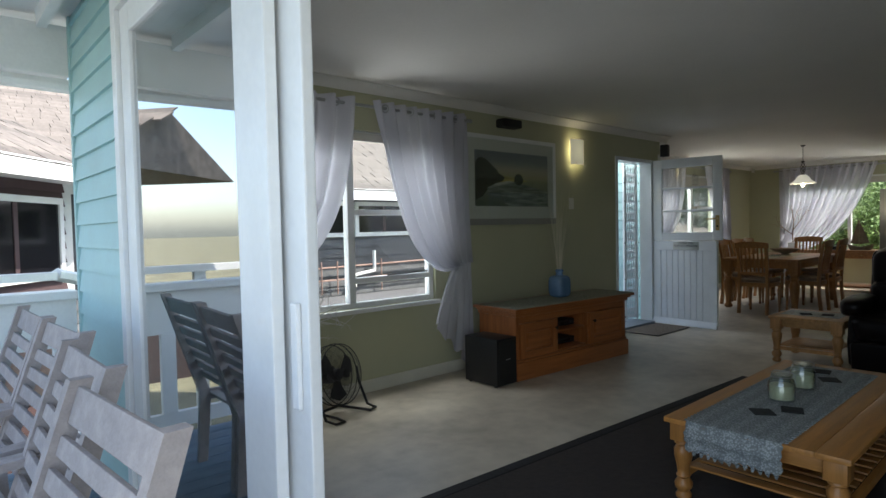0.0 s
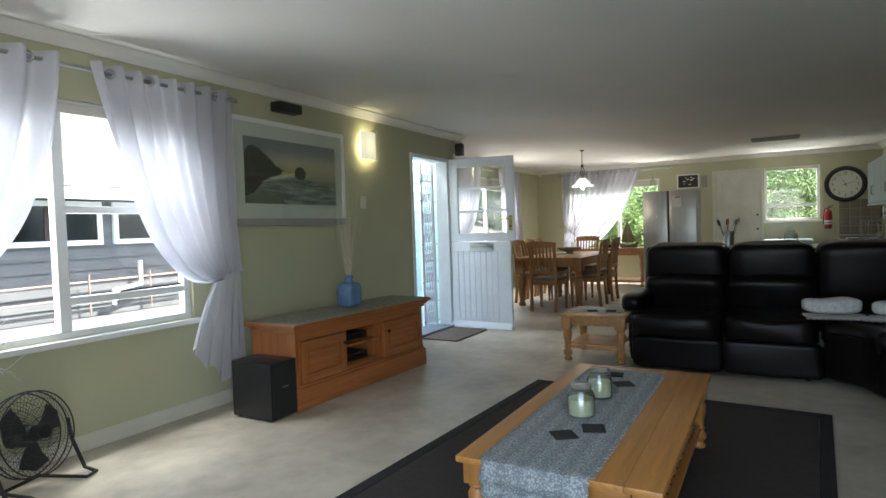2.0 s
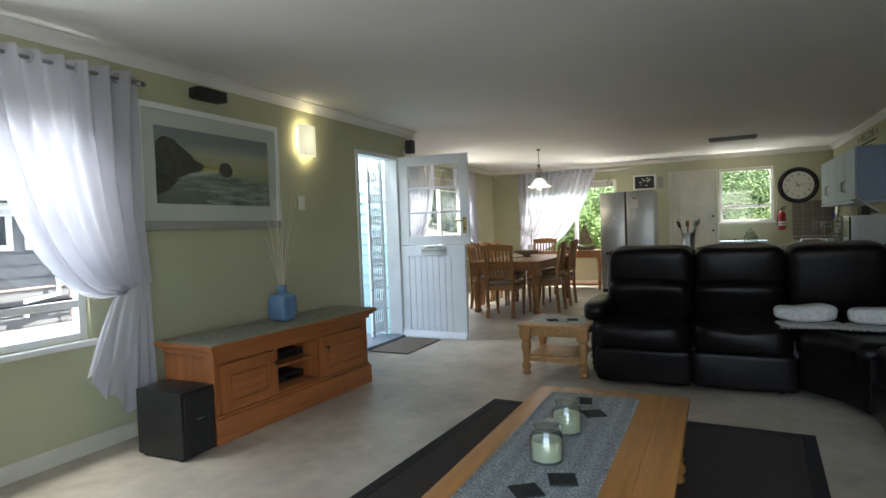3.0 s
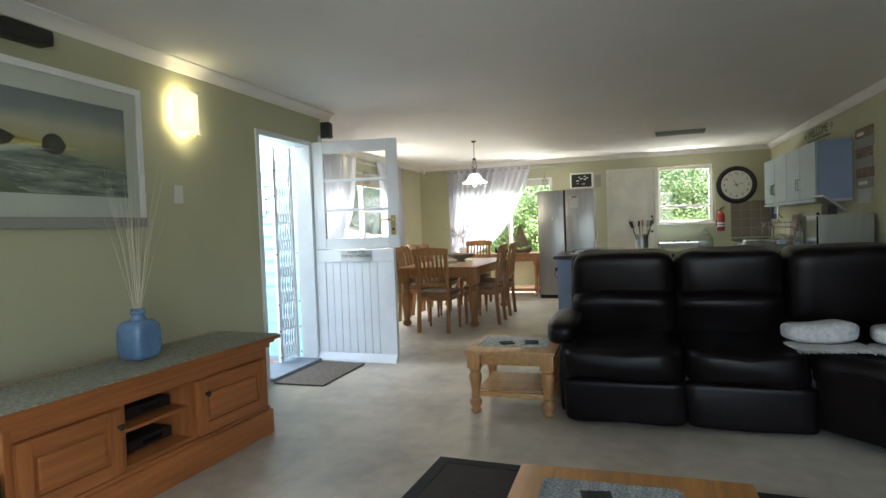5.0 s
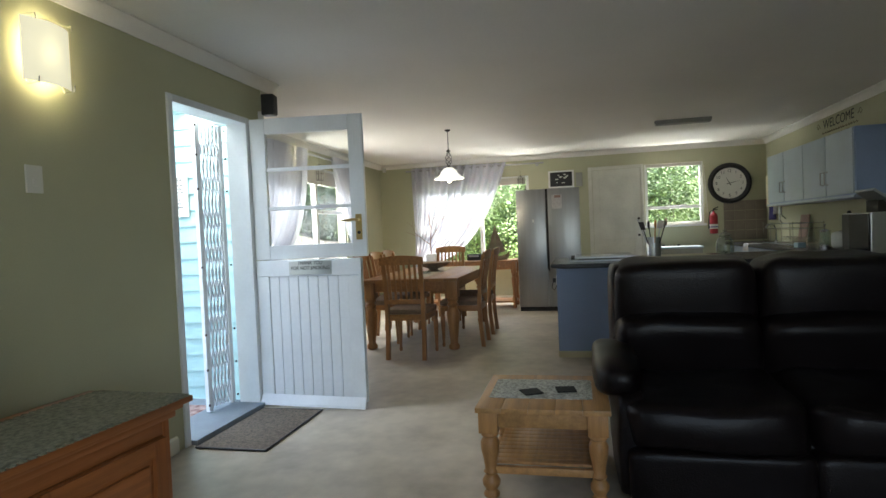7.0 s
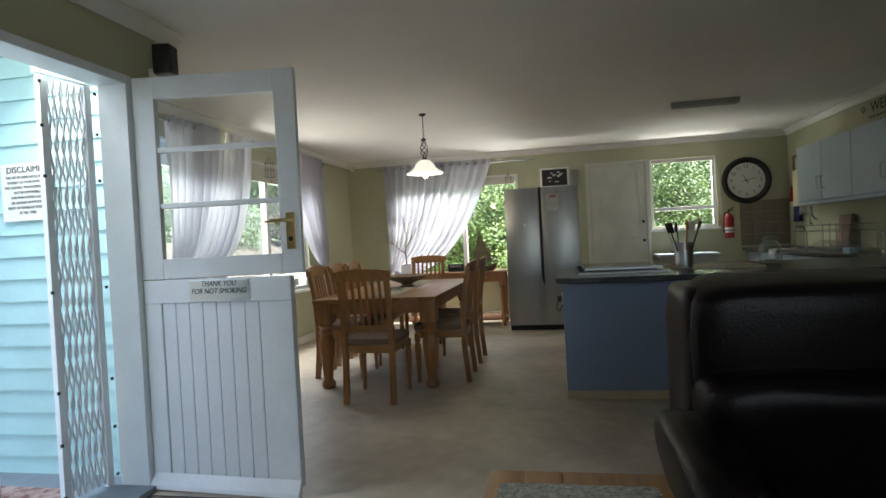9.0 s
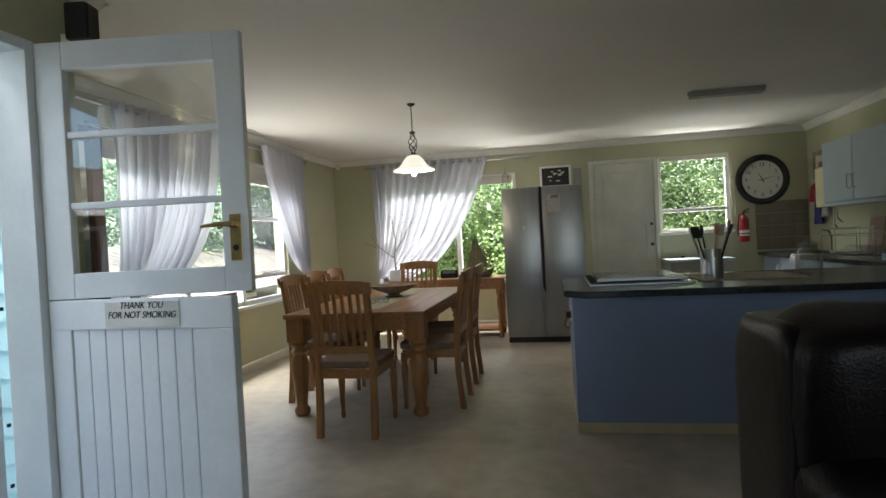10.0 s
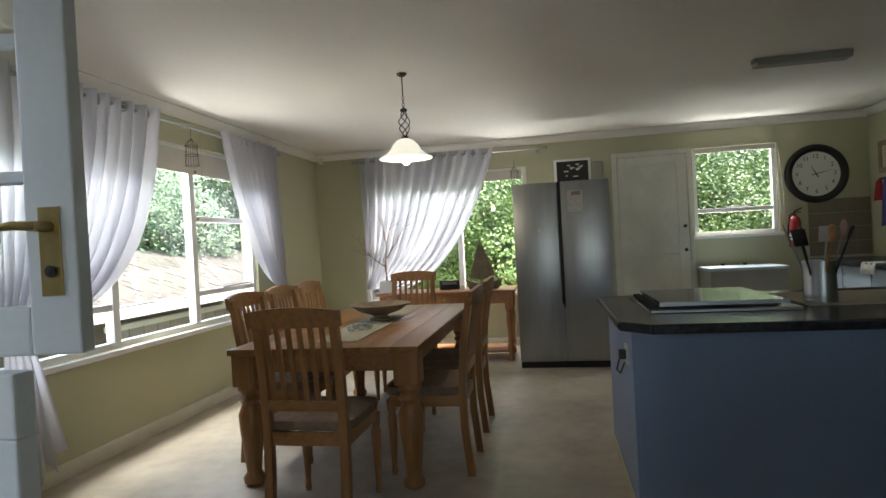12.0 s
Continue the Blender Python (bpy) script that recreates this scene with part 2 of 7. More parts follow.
M["glass"] = glass_mat("window_glass", (0.96, 0.98, 0.97))
M["door_glass"] = glass_mat("reflective_door_glass", (0.70, 0.74, 0.74), 0.0, 0.42)
M["jar"] = glass_mat("jar_glass", (0.90, 0.94, 0.93), 0.02, 0.10)


def sheer_mat(name, color, clear, weave=240.0):
    m, n, l, p = base(name)
    p.inputs["Base Color"].default_value = (*color, 1)
    p.inputs["Roughness"].default_value = 0.9
    tl = n.new("ShaderNodeBsdfTranslucent")
    tl.inputs[0].default_value = (*color, 1)
    tr = n.new("ShaderNodeBsdfTransparent")
    a, b = n.new("ShaderNodeMixShader"), n.new("ShaderNodeMixShader")
    a.inputs[0].default_value = 0.45
    l.new(p.outputs[0], a.inputs[1])
    l.new(tl.outputs[0], a.inputs[2])
    tc, nz, mr = n.new("ShaderNodeTexCoord"), n.new("ShaderNodeTexNoise"), n.new("ShaderNodeMapRange")
    nz.inputs["Scale"].default_value = weave
    l.new(tc.outputs["Object"], nz.inputs["Vector"])
    mr.inputs["To Min"].default_value, mr.inputs["To Max"].default_value = clear * 0.8, clear * 1.2
    l.new(nz.outputs["Fac"], mr.inputs["Value"])
    l.new(mr.outputs[0], b.inputs[0])
    l.new(a.outputs[0], b.inputs[1])
    l.new(tr.outputs[0], b.inputs[2])
    l.new(b.outputs[0], n["Material Output"].inputs[0])
    return m


M["sheer"] = sheer_mat("white_voile", (0.60, 0.60, 0.655), 0.05)


def glow_mat(name, color, power):
    m, n, l, p = base(name)
    p.inputs["Base Color"].default_value = (*color, 1)
    p.inputs["Emission Color"].default_value = (*color, 1)
    p.inputs["Emission Strength"].default_value = power
    return m


# ---- mesh helpers ----
def box(bm, x0, y0, z0, x1, y1, z1, bevel=0.0, m=None):
    r = bmesh.ops.create_cube(bm, size=1.0)
    vs = r["verts"]
    for v in vs:
        v.co = Vector(((x0 + x1) / 2 + v.co.x * abs(x1 - x0), (y0 + y1) / 2 + v.co.y * abs(y1 - y0), (z0 + z1) / 2 + v.co.z * abs(z1 - z0)))
    if bevel:
        es = list({e for v in vs for e in v.link_edges})
        r = bmesh.ops.bevel(bm, geom=es, offset=bevel, segments=2, affect="EDGES", profile=0.6)
        vs = list({v for f in r["faces"] for v in f.verts} | {v for v in vs if v.is_valid})
    if m is not None:
        for v in vs:
            v.co = m @ v.co
    return vs


def lathe(bm, prof, cx=0.0, cy=0.0, seg=20, square=0.0):
    """Turned shape from (radius, z) pairs."""
    rings = []
    for r, z in prof:
        rings.append([bm.verts.new((cx + r * math.cos(2 * math.pi * i / seg), cy + r * math.sin(2 * math.pi * i / seg), z)) for i in range(seg)])
    for a, b in zip(rings, rings[1:]):
        for i in range(seg):
            bm.faces.new((a[i], a[(i + 1) % seg], b[(i + 1) % seg], b[i]))
    for ring, flip in ((rings[0], True), (rings[-1], False)):
        if (ring[0].co - ring[seg // 2].co).length > 1e-5:
            bm.faces.new(ring[::-1] if flip else ring)
    return [v for r in rings for v in r]


def tube(bm, pts, r, seg=8, closed=False):
    """Round bar along points; r may be a number or one radius a point."""
    pts = [Vector(p) for p in pts]
    rs = r if isinstance(r, (list, tuple)) else [r] * len(pts)
    rings, prev = [], None
    n = len(pts)
    for i, p in enumerate(pts):
        if closed:
            d = pts[(i + 1) % n] - pts[i - 1]
        else:
            d = pts[min(i + 1, n - 1)] - pts[max(i - 1, 0)]
        d.normalize()
        if prev is None:
            prev = Vector((0, 0, 1)) if abs(d.z) < 0.9 else Vector((1, 0, 0))
        u = prev - d * prev.dot(d)
        u = u.normalized() if u.length > 1e-6 else d.orthogonal().normalized()
        prev = u
        w = d.cross(u)
        rings.append([bm.verts.new(p + (u * math.cos(2 * math.pi * k / seg) + w * math.sin(2 * math.pi * k / seg)) * rs[i]) for k in range(seg)])
    pairs = list(zip(rings, rings[1:])) + ([(rings[-1], rings[0])] if closed else [])
    for a, b in pairs:
        for k in range(seg):
            bm.faces.new((a[k], a[(k + 1) % seg], b[(k + 1) % seg], b[k]))
    if not closed:
        bm.faces.new(rings[0][::-1])
        bm.faces.new(rings[-1])


def pillow(bm, c, s, p=0.35, nu=28, nv=16, m=None, wrinkle=0.0, seed=0):
    """Puffy block: a superellipsoid of half sizes s about c."""
    def sg(v, e):
        return math.copysign(abs(v) ** e, v)
    rings = []
    for j in range(nv + 1):
        ph = -math.pi / 2 + math.pi * j / nv
        ring = []
        for i in range(nu):
            th = 2 * math.pi * i / nu
            q = Vector((sg(math.cos(ph), p) * sg(math.cos(th), p) * s[0], sg(math.cos(ph), p) * sg(math.sin(th), p) * s[1], sg(math.sin(ph), p) * s[2]))
            q += Vector(c)
            if wrinkle:
                q += noise.noise_vector(q * 5 + Vector((seed, 0, 0))) * wrinkle
            ring.append(bm.verts.new(m @ q if m is not None else q))
        rings.append(ring)
    for a, b in zip(rings, rings[1:]):
        for i in range(nu):
            try:
                bm.faces.new((a[i], a[(i + 1) % nu], b[(i + 1) % nu], b[i]))
            except ValueError:
                pass
    bmesh.ops.remove_doubles(bm, verts=[v for r in rings for v in r], dist=0.0008)


def poly(bm, pts, depth):
    """Flat shape through 3D points, drawn out by the vector depth."""
    a = [bm.verts.new(p) for p in pts]
    b = [bm.verts.new(Vector(p) + Vector(depth)) for p in pts]
    n = len(a)
    bm.faces.new(a[::-1])
    bm.faces.new(b)
    for i in range(n):
        bm.faces.new((a[i], a[(i + 1) % n], b[(i + 1) % n], b[i]))


def part(name, bm, material, parent=None, label="", smooth=False, kind="", at=None):
    bmesh.ops.recalc_face_normals(bm, faces=bm.faces)
    me = bpy.data.meshes.new(name)
    bm.to_mesh(me)
    bm.free()
    me.materials.append(material)
    if smooth:
        me.shade_smooth()
        me.set_sharp_from_angle(angle=radians(42))
    ob = new(name, me)
    if at is not None:
        ob.matrix_basis = at
    if parent is not None:
        ob.parent = parent
    return tagged(ob, label=label, kind=kind)


def share(name, me, at, parent=None, label=""):
    ob = new(name, me)
    ob.matrix_basis = at
    ob.parent = parent
    return tagged(ob, label=label)


def thing(name, at, label, category, group=""):
    ob = new(name)
    ob.empty_display_size = 0.1
    ob.matrix_basis = at
    return tagged(ob, label=label, category=category, group=group)


def bx(name, dims, material, parent=None, label="", bevel=0.0, smooth=False, kind="", at=None):
    bm = bmesh.new()
    box(bm, *dims, bevel=bevel)
    return part(name, bm, material, parent, label, smooth, kind, at)


def text_mesh(name, body, size, at, material, parent=None, label="", depth=0.002, align="CENTER", shear=0.0, squash=1.0):
    cu = bpy.data.curves.new(name, "FONT")
    cu.body, cu.size, cu.extrude, cu.align_x, cu.align_y, cu.shear = body, size, depth / 2, align, "CENTER", shear
    tmp = bpy.data.objects.new(name, cu)
    me = bpy.data.meshes.new_from_object(tmp)
    bpy.data.objects.remove(tmp)
    me.materials.clear()
    me.materials.append(material)
    if squash != 1.0:
        me.transform(Matrix.Diagonal((squash, 1, 1, 1)))
    ob = new(name, me)
    ob.matrix_basis = at
    ob.parent = parent
    return tagged(ob, label=label)


# poses of flat writing on walls: local x along the text, y up, z out of the wall
def facing(x, y, z, normal):
    return pose(x, y, z, 90, 0, {"-x": -90, "+x": 90, "+y": 180, "-y": 0}[normal])


def structure(ob, label="", category=""):
    return tagged(ob, label=label, category=category, kind="structure")


# ---- the building shell ----
H = 2.39
WY, DY, FX, RX, KY = 7.70, 8.73, 14.70, 2.66, 2.61   # inner faces: television wall, dining wall, far wall, front wall, kitchen side wall
ZB = -0.30


def wall(name, along, a0, a1, b0, b1, z0, z1, holes, material, label):
    """Wall from a0 to a1 on one axis, b0 to b1 thick on the other, with holes (a, a, z, z)."""
    us = sorted({a0, a1, *[h[0] for h in holes], *[h[1] for h in holes]})
    zs = sorted({z0, z1, *[max(z0, h[2]) for h in holes], *[h[3] for h in holes]})

    def solid(i, k):
        if not (0 <= i < len(us) - 1 and 0 <= k < len(zs) - 1):
            return False
        u, z = (us[i] + us[i + 1]) / 2, (zs[k] + zs[k + 1]) / 2
        return not any(h[0] < u < h[1] and h[2] < z < h[3] for h in holes)
    bm = bmesh.new()
    vs = {}

    def V(u, b, z):
        if (u, b, z) not in vs:
            vs[(u, b, z)] = bm.verts.new((u, b, z) if along == "x" else (b, u, z))
        return vs[(u, b, z)]
    for i in range(len(us) - 1):
        for k in range(len(zs) - 1):
            if not solid(i, k):
                continue
            u0, u1, p, q = us[i], us[i + 1], zs[k], zs[k + 1]
            for b in (b0, b1):
                bm.faces.new([V(u0, b, p), V(u1, b, p), V(u1, b, q), V(u0, b, q)])
            for di, dk, c in ((-1, 0, ((u0, p), (u0, q))), (1, 0, ((u1, p), (u1, q))), (0, -1, ((u0, p), (u1, p))), (0, 1, ((u0, q), (u1, q)))):
                if not solid(i + di, k + dk):
                    (ua, za), (ub, zb) = c
                    bm.faces.new([V(ua, b0, za), V(ub, b0, zb), V(ub, b1, zb), V(ua, b1, za)])
    return structure(part(name, bm, material), label, "wall")


LIV_WIN = (3.42, 5.11, 0.66, 2.03)
DOOR = (7.94, 8.80, -0.02, 2.07)
DIN_WIN = (10.20, 13.12, 0.66, 2.12)
FAR_WIN = (6.17, 7.95, 0.62, 2.07)
KIT_WIN = (3.50, 4.36, 1.16, 2.12)
SLIDE = (3.25, 6.79, -0.02, 2.30)
# each wall is an inner painted leaf and an outer leaf
wall("wall_television", "x", RX, 9.0, WY, WY + 0.14, -0.02, H + 0.1, [LIV_WIN, DOOR], M["wall"], "pale green painted living room wall with a window and a stable door")
wall("wall_jog", "y", WY + 0.14, DY + 0.16, 9.0, 9.16, -0.02, H + 0.1, [], M["wall"], "pale green painted short return wall beside the dining area")
wall("wall_dining", "x", 9.16, FX, DY, DY + 0.16, -0.02, H + 0.1, [DIN_WIN], M["wall"], "pale green painted dining wall with a wide window")
wall("wall_far", "y", KY - 0.15, DY + 0.16, FX, FX + 0.16, -0.02, H + 0.1, [FAR_WIN, KIT_WIN], M["wall"], "pale green painted end wall with two windows and a closed door")
wall("wall_side", "x", RX, FX, KY - 0.15, KY, -0.02, H + 0.1, [], M["wall"], "pale green painted side wall behind the sofa and kitchen counter")
wall("wall_front", "y", KY - 0.15, WY + 0.14, RX - 0.12, RX, -0.02, H + 0.1, [SLIDE], M["wall"], "front wall with a wide white sliding door to the deck")
structure(bx("floor", (RX - 0.1, KY - 0.15, -0.2, FX + 0.16, WY + 0.14, 0), M["floor"]), "pale grey-beige polished screed floor with soft cloudy marks", "floor")
structure(bx("floor_dining", (9.0, WY + 0.14, -0.2, FX + 0.16, DY + 0.16, 0), M["floor"]), "pale grey-beige polished screed floor of the dining bay", "floor")
bm = bmesh.new()
box(bm, RX - 0.10, KY - 0.15, H, 9.16, WY + 0.02, H + 0.05)
box(bm, 9.16, KY - 0.15, H, FX + 0.01, DY + 0.02, H + 0.05)
structure(part("ceiling", bm, M["ceiling"]), "flat matt white painted ceiling", "ceiling")
structure(bx("roof", (1.9, KY - 0.6, H + 0.12, FX + 0.25, DY + 0.25, H + 0.2), M["out_white"]), "flat roof deck above the house", "roof")


def moulding(name, pts, prof, material, label):
    """Run of a small profile (out, up) along axis-parallel wall lines ((x, y), (x, y), outward normal)."""
    bm = bmesh.new()
    for (x0, y0), (x1, y1), (nx, ny) in pts:
        a = [bm.verts.new((x0 + nx * o, y0 + ny * o, z)) for o, z in prof]
        b = [bm.verts.new((x1 + nx * o, y1 + ny * o, z)) for o, z in prof]
        n = len(a)
        for i in range(n):
            bm.faces.new((a[i], a[(i + 1) % n], b[(i + 1) % n], b[i]))
        bm.faces.new(a)
        bm.faces.new(b[::-1])
    return structure(part(name, bm, material, smooth=True), label, "trim")


COVE = [(0.002, H - 0.075), (0.012, H - 0.075), (0.022, H - 0.05), (0.05, H - 0.022), (0.075, H - 0.012), (0.075, H - 0.002), (0.002, H - 0.002)]
SK = [(0.002, 0.002), (0.018, 0.002), (0.018, 0.075), (0.012, 0.09), (0.002, 0.095)]
moulding("cornice", [((RX, WY), (9.16, WY), (0, -1)), ((9.16, WY), (9.16, DY), (1, 0)), ((9.16, DY), (FX, DY), (0, -1)), ((FX, DY), (FX, KY), (-1, 0)), ((FX, KY), (RX, KY), (0, 1))], COVE, M["ceiling"], "slim white coved cornice")
moulding("baseboard", [((RX, WY), (7.87, WY), (0, -1)), ((9.16, WY), (9.16, DY), (1, 0)), ((9.16, DY), (FX, DY), (0, -1)), ((FX, DY), (FX, 5.30), (-1, 0)), ((FX, 4.28), (FX, 3.2), (-1, 0)), ((9.5, KY), (RX, KY), (0, 1))], SK, M["skirt"], "cream painted low skirting board")


# ---- windows ----
def window(name, axis, wall_at, out, a0, a1, z0, z1, mullions, rails, label, sill=True):
    """Timber window in a wall opening. rails: (from a, to a, z) bars."""
    w = tagged(thing(name, Matrix(), label, "window"), kind="structure")
    d0, d1 = wall_at + out * 0.03, wall_at + out * 0.09

    def bar(nm, u0, u1, p, q, e=0.0):
        x = (u0, d0 - out * e, p, u1, d1 + out * e, q) if axis == "x" else (d0 - out * e, u0, p, d1 + out * e, u1, q)
        bx(nm, (min(x[0], x[3]), min(x[1], x[4]), p, max(x[0], x[3]), max(x[1], x[4]), q), M["trim"], w, bevel=0.004)
    bar("window_frame", a0, a0 + 0.045, z0, z1)
    bar("window_frame", a1 - 0.045, a1, z0, z1)
    bar("window_frame", a0 + 0.045, a1 - 0.045, z1 - 0.045, z1)
    bar("window_frame", a0 + 0.045, a1 - 0.045, z0, z0 + 0.04)
    for mu in mullions:
        bar("mullion", mu - 0.03, mu + 0.03, z0 + 0.04, z1 - 0.045, 0.003)
    for u0, u1, z in rails:
        bar("window_rail", u0, u1, z - 0.022, z + 0.022, -0.003)
    g = wall_at + out * 0.06
    edges = [a0 + 0.045] + [e for mu in mullions for e in (mu - 0.03, mu + 0.03)] + [a1 - 0.045]
    for u0, u1 in zip(edges[::2], edges[1::2]):
        dm = (u0, g - 0.002, z0 + 0.04, u1, g + 0.002, z1 - 0.045) if axis == "x" else (g - 0.002, u0, z0 + 0.04, g + 0.002, u1, z1 - 0.045)
        pane = bx("pane", dm, M["glass"], w)
        pane.visible_shadow = False
    if sill:
        s0, s1 = wall_at - out * 0.035, wall_at + out * 0.029
        dm = (a0 - 0.03, min(s0, s1), z0 - 0.035, a1 + 0.03, max(s0, s1), z0 - 0.001) if axis == "x" else (min(s0, s1), a0 - 0.03, z0 - 0.035, max(s0, s1), a1 + 0.03, z0 - 0.001)
        bx("window_sill", dm, M["trim"], w, bevel=0.005)
    return w


w1 = window("window_1", "x", WY, 1, *LIV_WIN, [4.29], [(4.32, 5.065, 1.40), (4.32, 5.065, 0.87)], "white timber living room window with a side casement and vent")
w2 = window("window_2", "x", DY, 1, *DIN_WIN, [11.26, 12.16], [(12.19, 13.075, 1.54), (12.19, 13.075, 0.93), (10.25, 11.23, 0.93)], "wide white timber dining window in three bays")
w3 = window("window_3", "y", FX, 1, *FAR_WIN, [6.98], [(7.01, 7.9, 1.54)], "white timber window above the console table")
w4 = window("window_4", "y", FX, 1, *KIT_WIN, [], [(3.545, 4.315, 1.43)], "small white timber kitchen window with a low transom")
# catches and stays
for w, pts in ((w1, [(4.60, 7.70, 0.90), (5.0, 7.68, 0.91)]), (w2, [(12.5, 8.73, 0.96), (12.95, 8.71, 0.97)]), (w4, [(14.70, 3.75, 1.46), (14.68, 4.05, 1.46)])):
    bm = bmesh.new()
    tube(bm, pts, 0.006)
    part("window_stay", bm, M["iron"], w, "dark metal casement stay", smooth=True)

# ---- sliding door to the deck ----
SX = RX - 0.125
sd = tagged(thing("door_1", Matrix(), "white timber sliding glass door, standing open onto the deck", "sliding door"), kind="structure")
for nm, d in (("door_frame", (SX - 0.05, 6.75, 0, SX + 0.07, 6.82, 2.30)), ("door_frame", (SX - 0.05, 3.25, 0, SX + 0.07, 3.30, 2.30)),
              ("door_frame", (SX - 0.05, 3.30, 2.23, SX + 0.07, 6.75, 2.30)), ("threshold", (SX - 0.05, 3.30, 0.0, SX + 0.07, 6.75, 0.02))):
    bx(nm, d, M["trim"], sd, bevel=0.004)
for nm, x0, y0, y1 in (("fixed_leaf", SX - 0.030, 5.36, 6.745), ("sliding_leaf", SX + 0.020, 5.26, 6.66)):
    leaf = bx(nm, (x0, y0, 0.02, x0 + 0.035, y0 + (0.20 if nm == "fixed_leaf" else 0.19), 2.23), M["trim"], sd, bevel=0.006)
    bx("stile", (x0, y1 - 0.13, 0.02, x0 + 0.035, y1, 2.23), M["trim"], leaf, bevel=0.006)
    bx("leaf_rail", (x0, y0 + (0.20 if nm == "fixed_leaf" else 0.19), 2.11, x0 + 0.035, y1 - 0.13, 2.23), M["trim"], leaf, bevel=0.006)
    bx("leaf_rail", (x0, y0 + (0.20 if nm == "fixed_leaf" else 0.19), 0.02, x0 + 0.035, y1 - 0.13, 0.17), M["trim"], leaf, bevel=0.006)
    g = bx("pane", (x0 + 0.015, y0 + (0.20 if nm == "fixed_leaf" else 0.19), 0.17, x0 + 0.02, y1 - 0.13, 2.11), M["door_glass"], leaf)
    g.visible_shadow = False
bx("door_handle", (SX + 0.004, 5.295, 0.80, SX + 0.0195, 5.33, 1.08), M["trim"], sd, "white plastic pull handle", bevel=0.006)

# ---- main entrance: stable door, frame, gate ----
fr = tagged(thing("door_2_frame", Matrix(), "white painted entrance door frame", "door frame"), kind="structure")
for d in ((7.94, WY - 0.012, 0, 7.985, WY + 0.15, 2.07), (8.755, WY - 0.012, 0, 8.80, WY + 0.15, 2.07), (7.985, WY - 0.012, 2.025, 8.755, WY + 0.15, 2.07)):
    bx("jamb", d, M["door_white"], fr, bevel=0.004)
bx("threshold", (7.985, WY - 0.05, 0.0, 8.755, WY + 0.30, 0.03), M["grey_step"], fr, "grey painted doorstep", bevel=0.004)


def glazed_bar(name, d, parent):
    return bx(name, d, M["door_white"], parent, bevel=0.005)


W = 0.82
up = tagged(thing("door_2_upper", pose(8.79, 7.685, 0, 0, 0, -82), "upper half of an open white stable door with three horizontal panes", "door"), kind="structure")
for d in ((0, 0, 1.050, 0.11, 0.042, 2.06), (W - 0.105, 0, 1.050, W, 0.042, 2.06), (0.11, 0, 1.95, W - 0.105, 0.042, 2.06), (0.11, 0, 1.050, W - 0.105, 0.042, 1.15)):
    glazed_bar("door_stile", d, up)
for z in (1.415, 1.695):
    glazed_bar("glazing_bar", (0.11, 0.006, z - 0.013, W - 0.105, 0.036, z + 0.013), up)
for z0, z1 in ((1.15, 1.402), (1.428, 1.682), (1.708, 1.95)):
    g = bx("pane", (0.11, 0.019, z0, W - 0.105, 0.023, z1), M["glass"], up)
    g.visible_shadow = False
for sgn, y in ((-1, -0.004), (1, 0.042)):
    bx("lock_plate", (W - 0.075, min(y, y + 0.004), 1.17, W - 0.03, max(y, y + 0.004) , 1.35), M["brass"], up, "aged brass lock plate", bevel=0.001)
    bm = bmesh.new()
    yy = y + (0.0 if sgn < 0 else 0.004)
    tube(bm, [(W - 0.052, yy, 1.31), (W - 0.052, yy + sgn * 0.045, 1.31), (W - 0.09, yy + sgn * 0.052, 1.312), (W - 0.165, yy + sgn * 0.05, 1.305)], [0.011, 0.010, 0.009, 0.006])
    part("lever_handle", bm, M["brass"], up, "curved brass lever handle", smooth=True)
    bm = bmesh.new()
    lathe(bm, [(0.009, 0), (0.012, 0.004), (0.0, 0.005)], seg=12)
    part("keyhole_cover", bm, M["iron"], up, at=pose(W - 0.052, yy + (-0.001 if sgn < 0 else 0.001), 1.22, 90 if sgn < 0 else -90, 0, 0))
lo = tagged(thing("door_2_lower", pose(8.79, 7.685, 0, 0, 0, -93.5), "lower half of an open white tongue-and-groove stable door", "door"), kind="structure")
bx("rail", (0, 0, 0.93, W, 0.042, 1.046), M["door_white"], lo, bevel=0.005)
bx("stile", (0, 0, 0.05, 0.10, 0.042, 0.93), M["door_white"], lo, bevel=0.005)
bx("stile", (W - 0.10, 0, 0.05, W, 0.042, 0.93), M["door_white"], lo, bevel=0.005)
n = 8
bw = (W - 0.20) / n
bd = None
for i in range(n):
    if bd is None:
        bd = bx("board", (0.002, 0.008, 0.05, bw - 0.002, 0.034, 0.93), M["door_white"], lo, bevel=0.004)
        bd.matrix_basis = Matrix.Translation((0.10, 0, 0))
    else:
        share("board", bd.data, Matrix.Translation((0.10 + i * bw, 0, 0)), lo)
bm = bmesh.new()
poly(bm, [(0.0, -0.001, 0.012), (0.0, -0.035, 0.012), (0.0, -0.03, 0.03), (0.0, -0.001, 0.085)], (W, 0, 0))
part("weather_bar", bm, M["door_white"], lo, "sloping white weather bar")
sp = bx("notice", (0.27, -0.004, 0.94, 0.60, -0.001, 1.035), M["signplate"], lo, "silver plate with an italic no-smoking request", bevel=0.001)
text_mesh("lettering", "THANK YOU\nFOR NOT SMOKING", 0.036, pose(0.435, -0.0055, 1.003, 90, 0, 0), M["ink"], sp, depth=0.001, shear=0.25, squash=0.92)

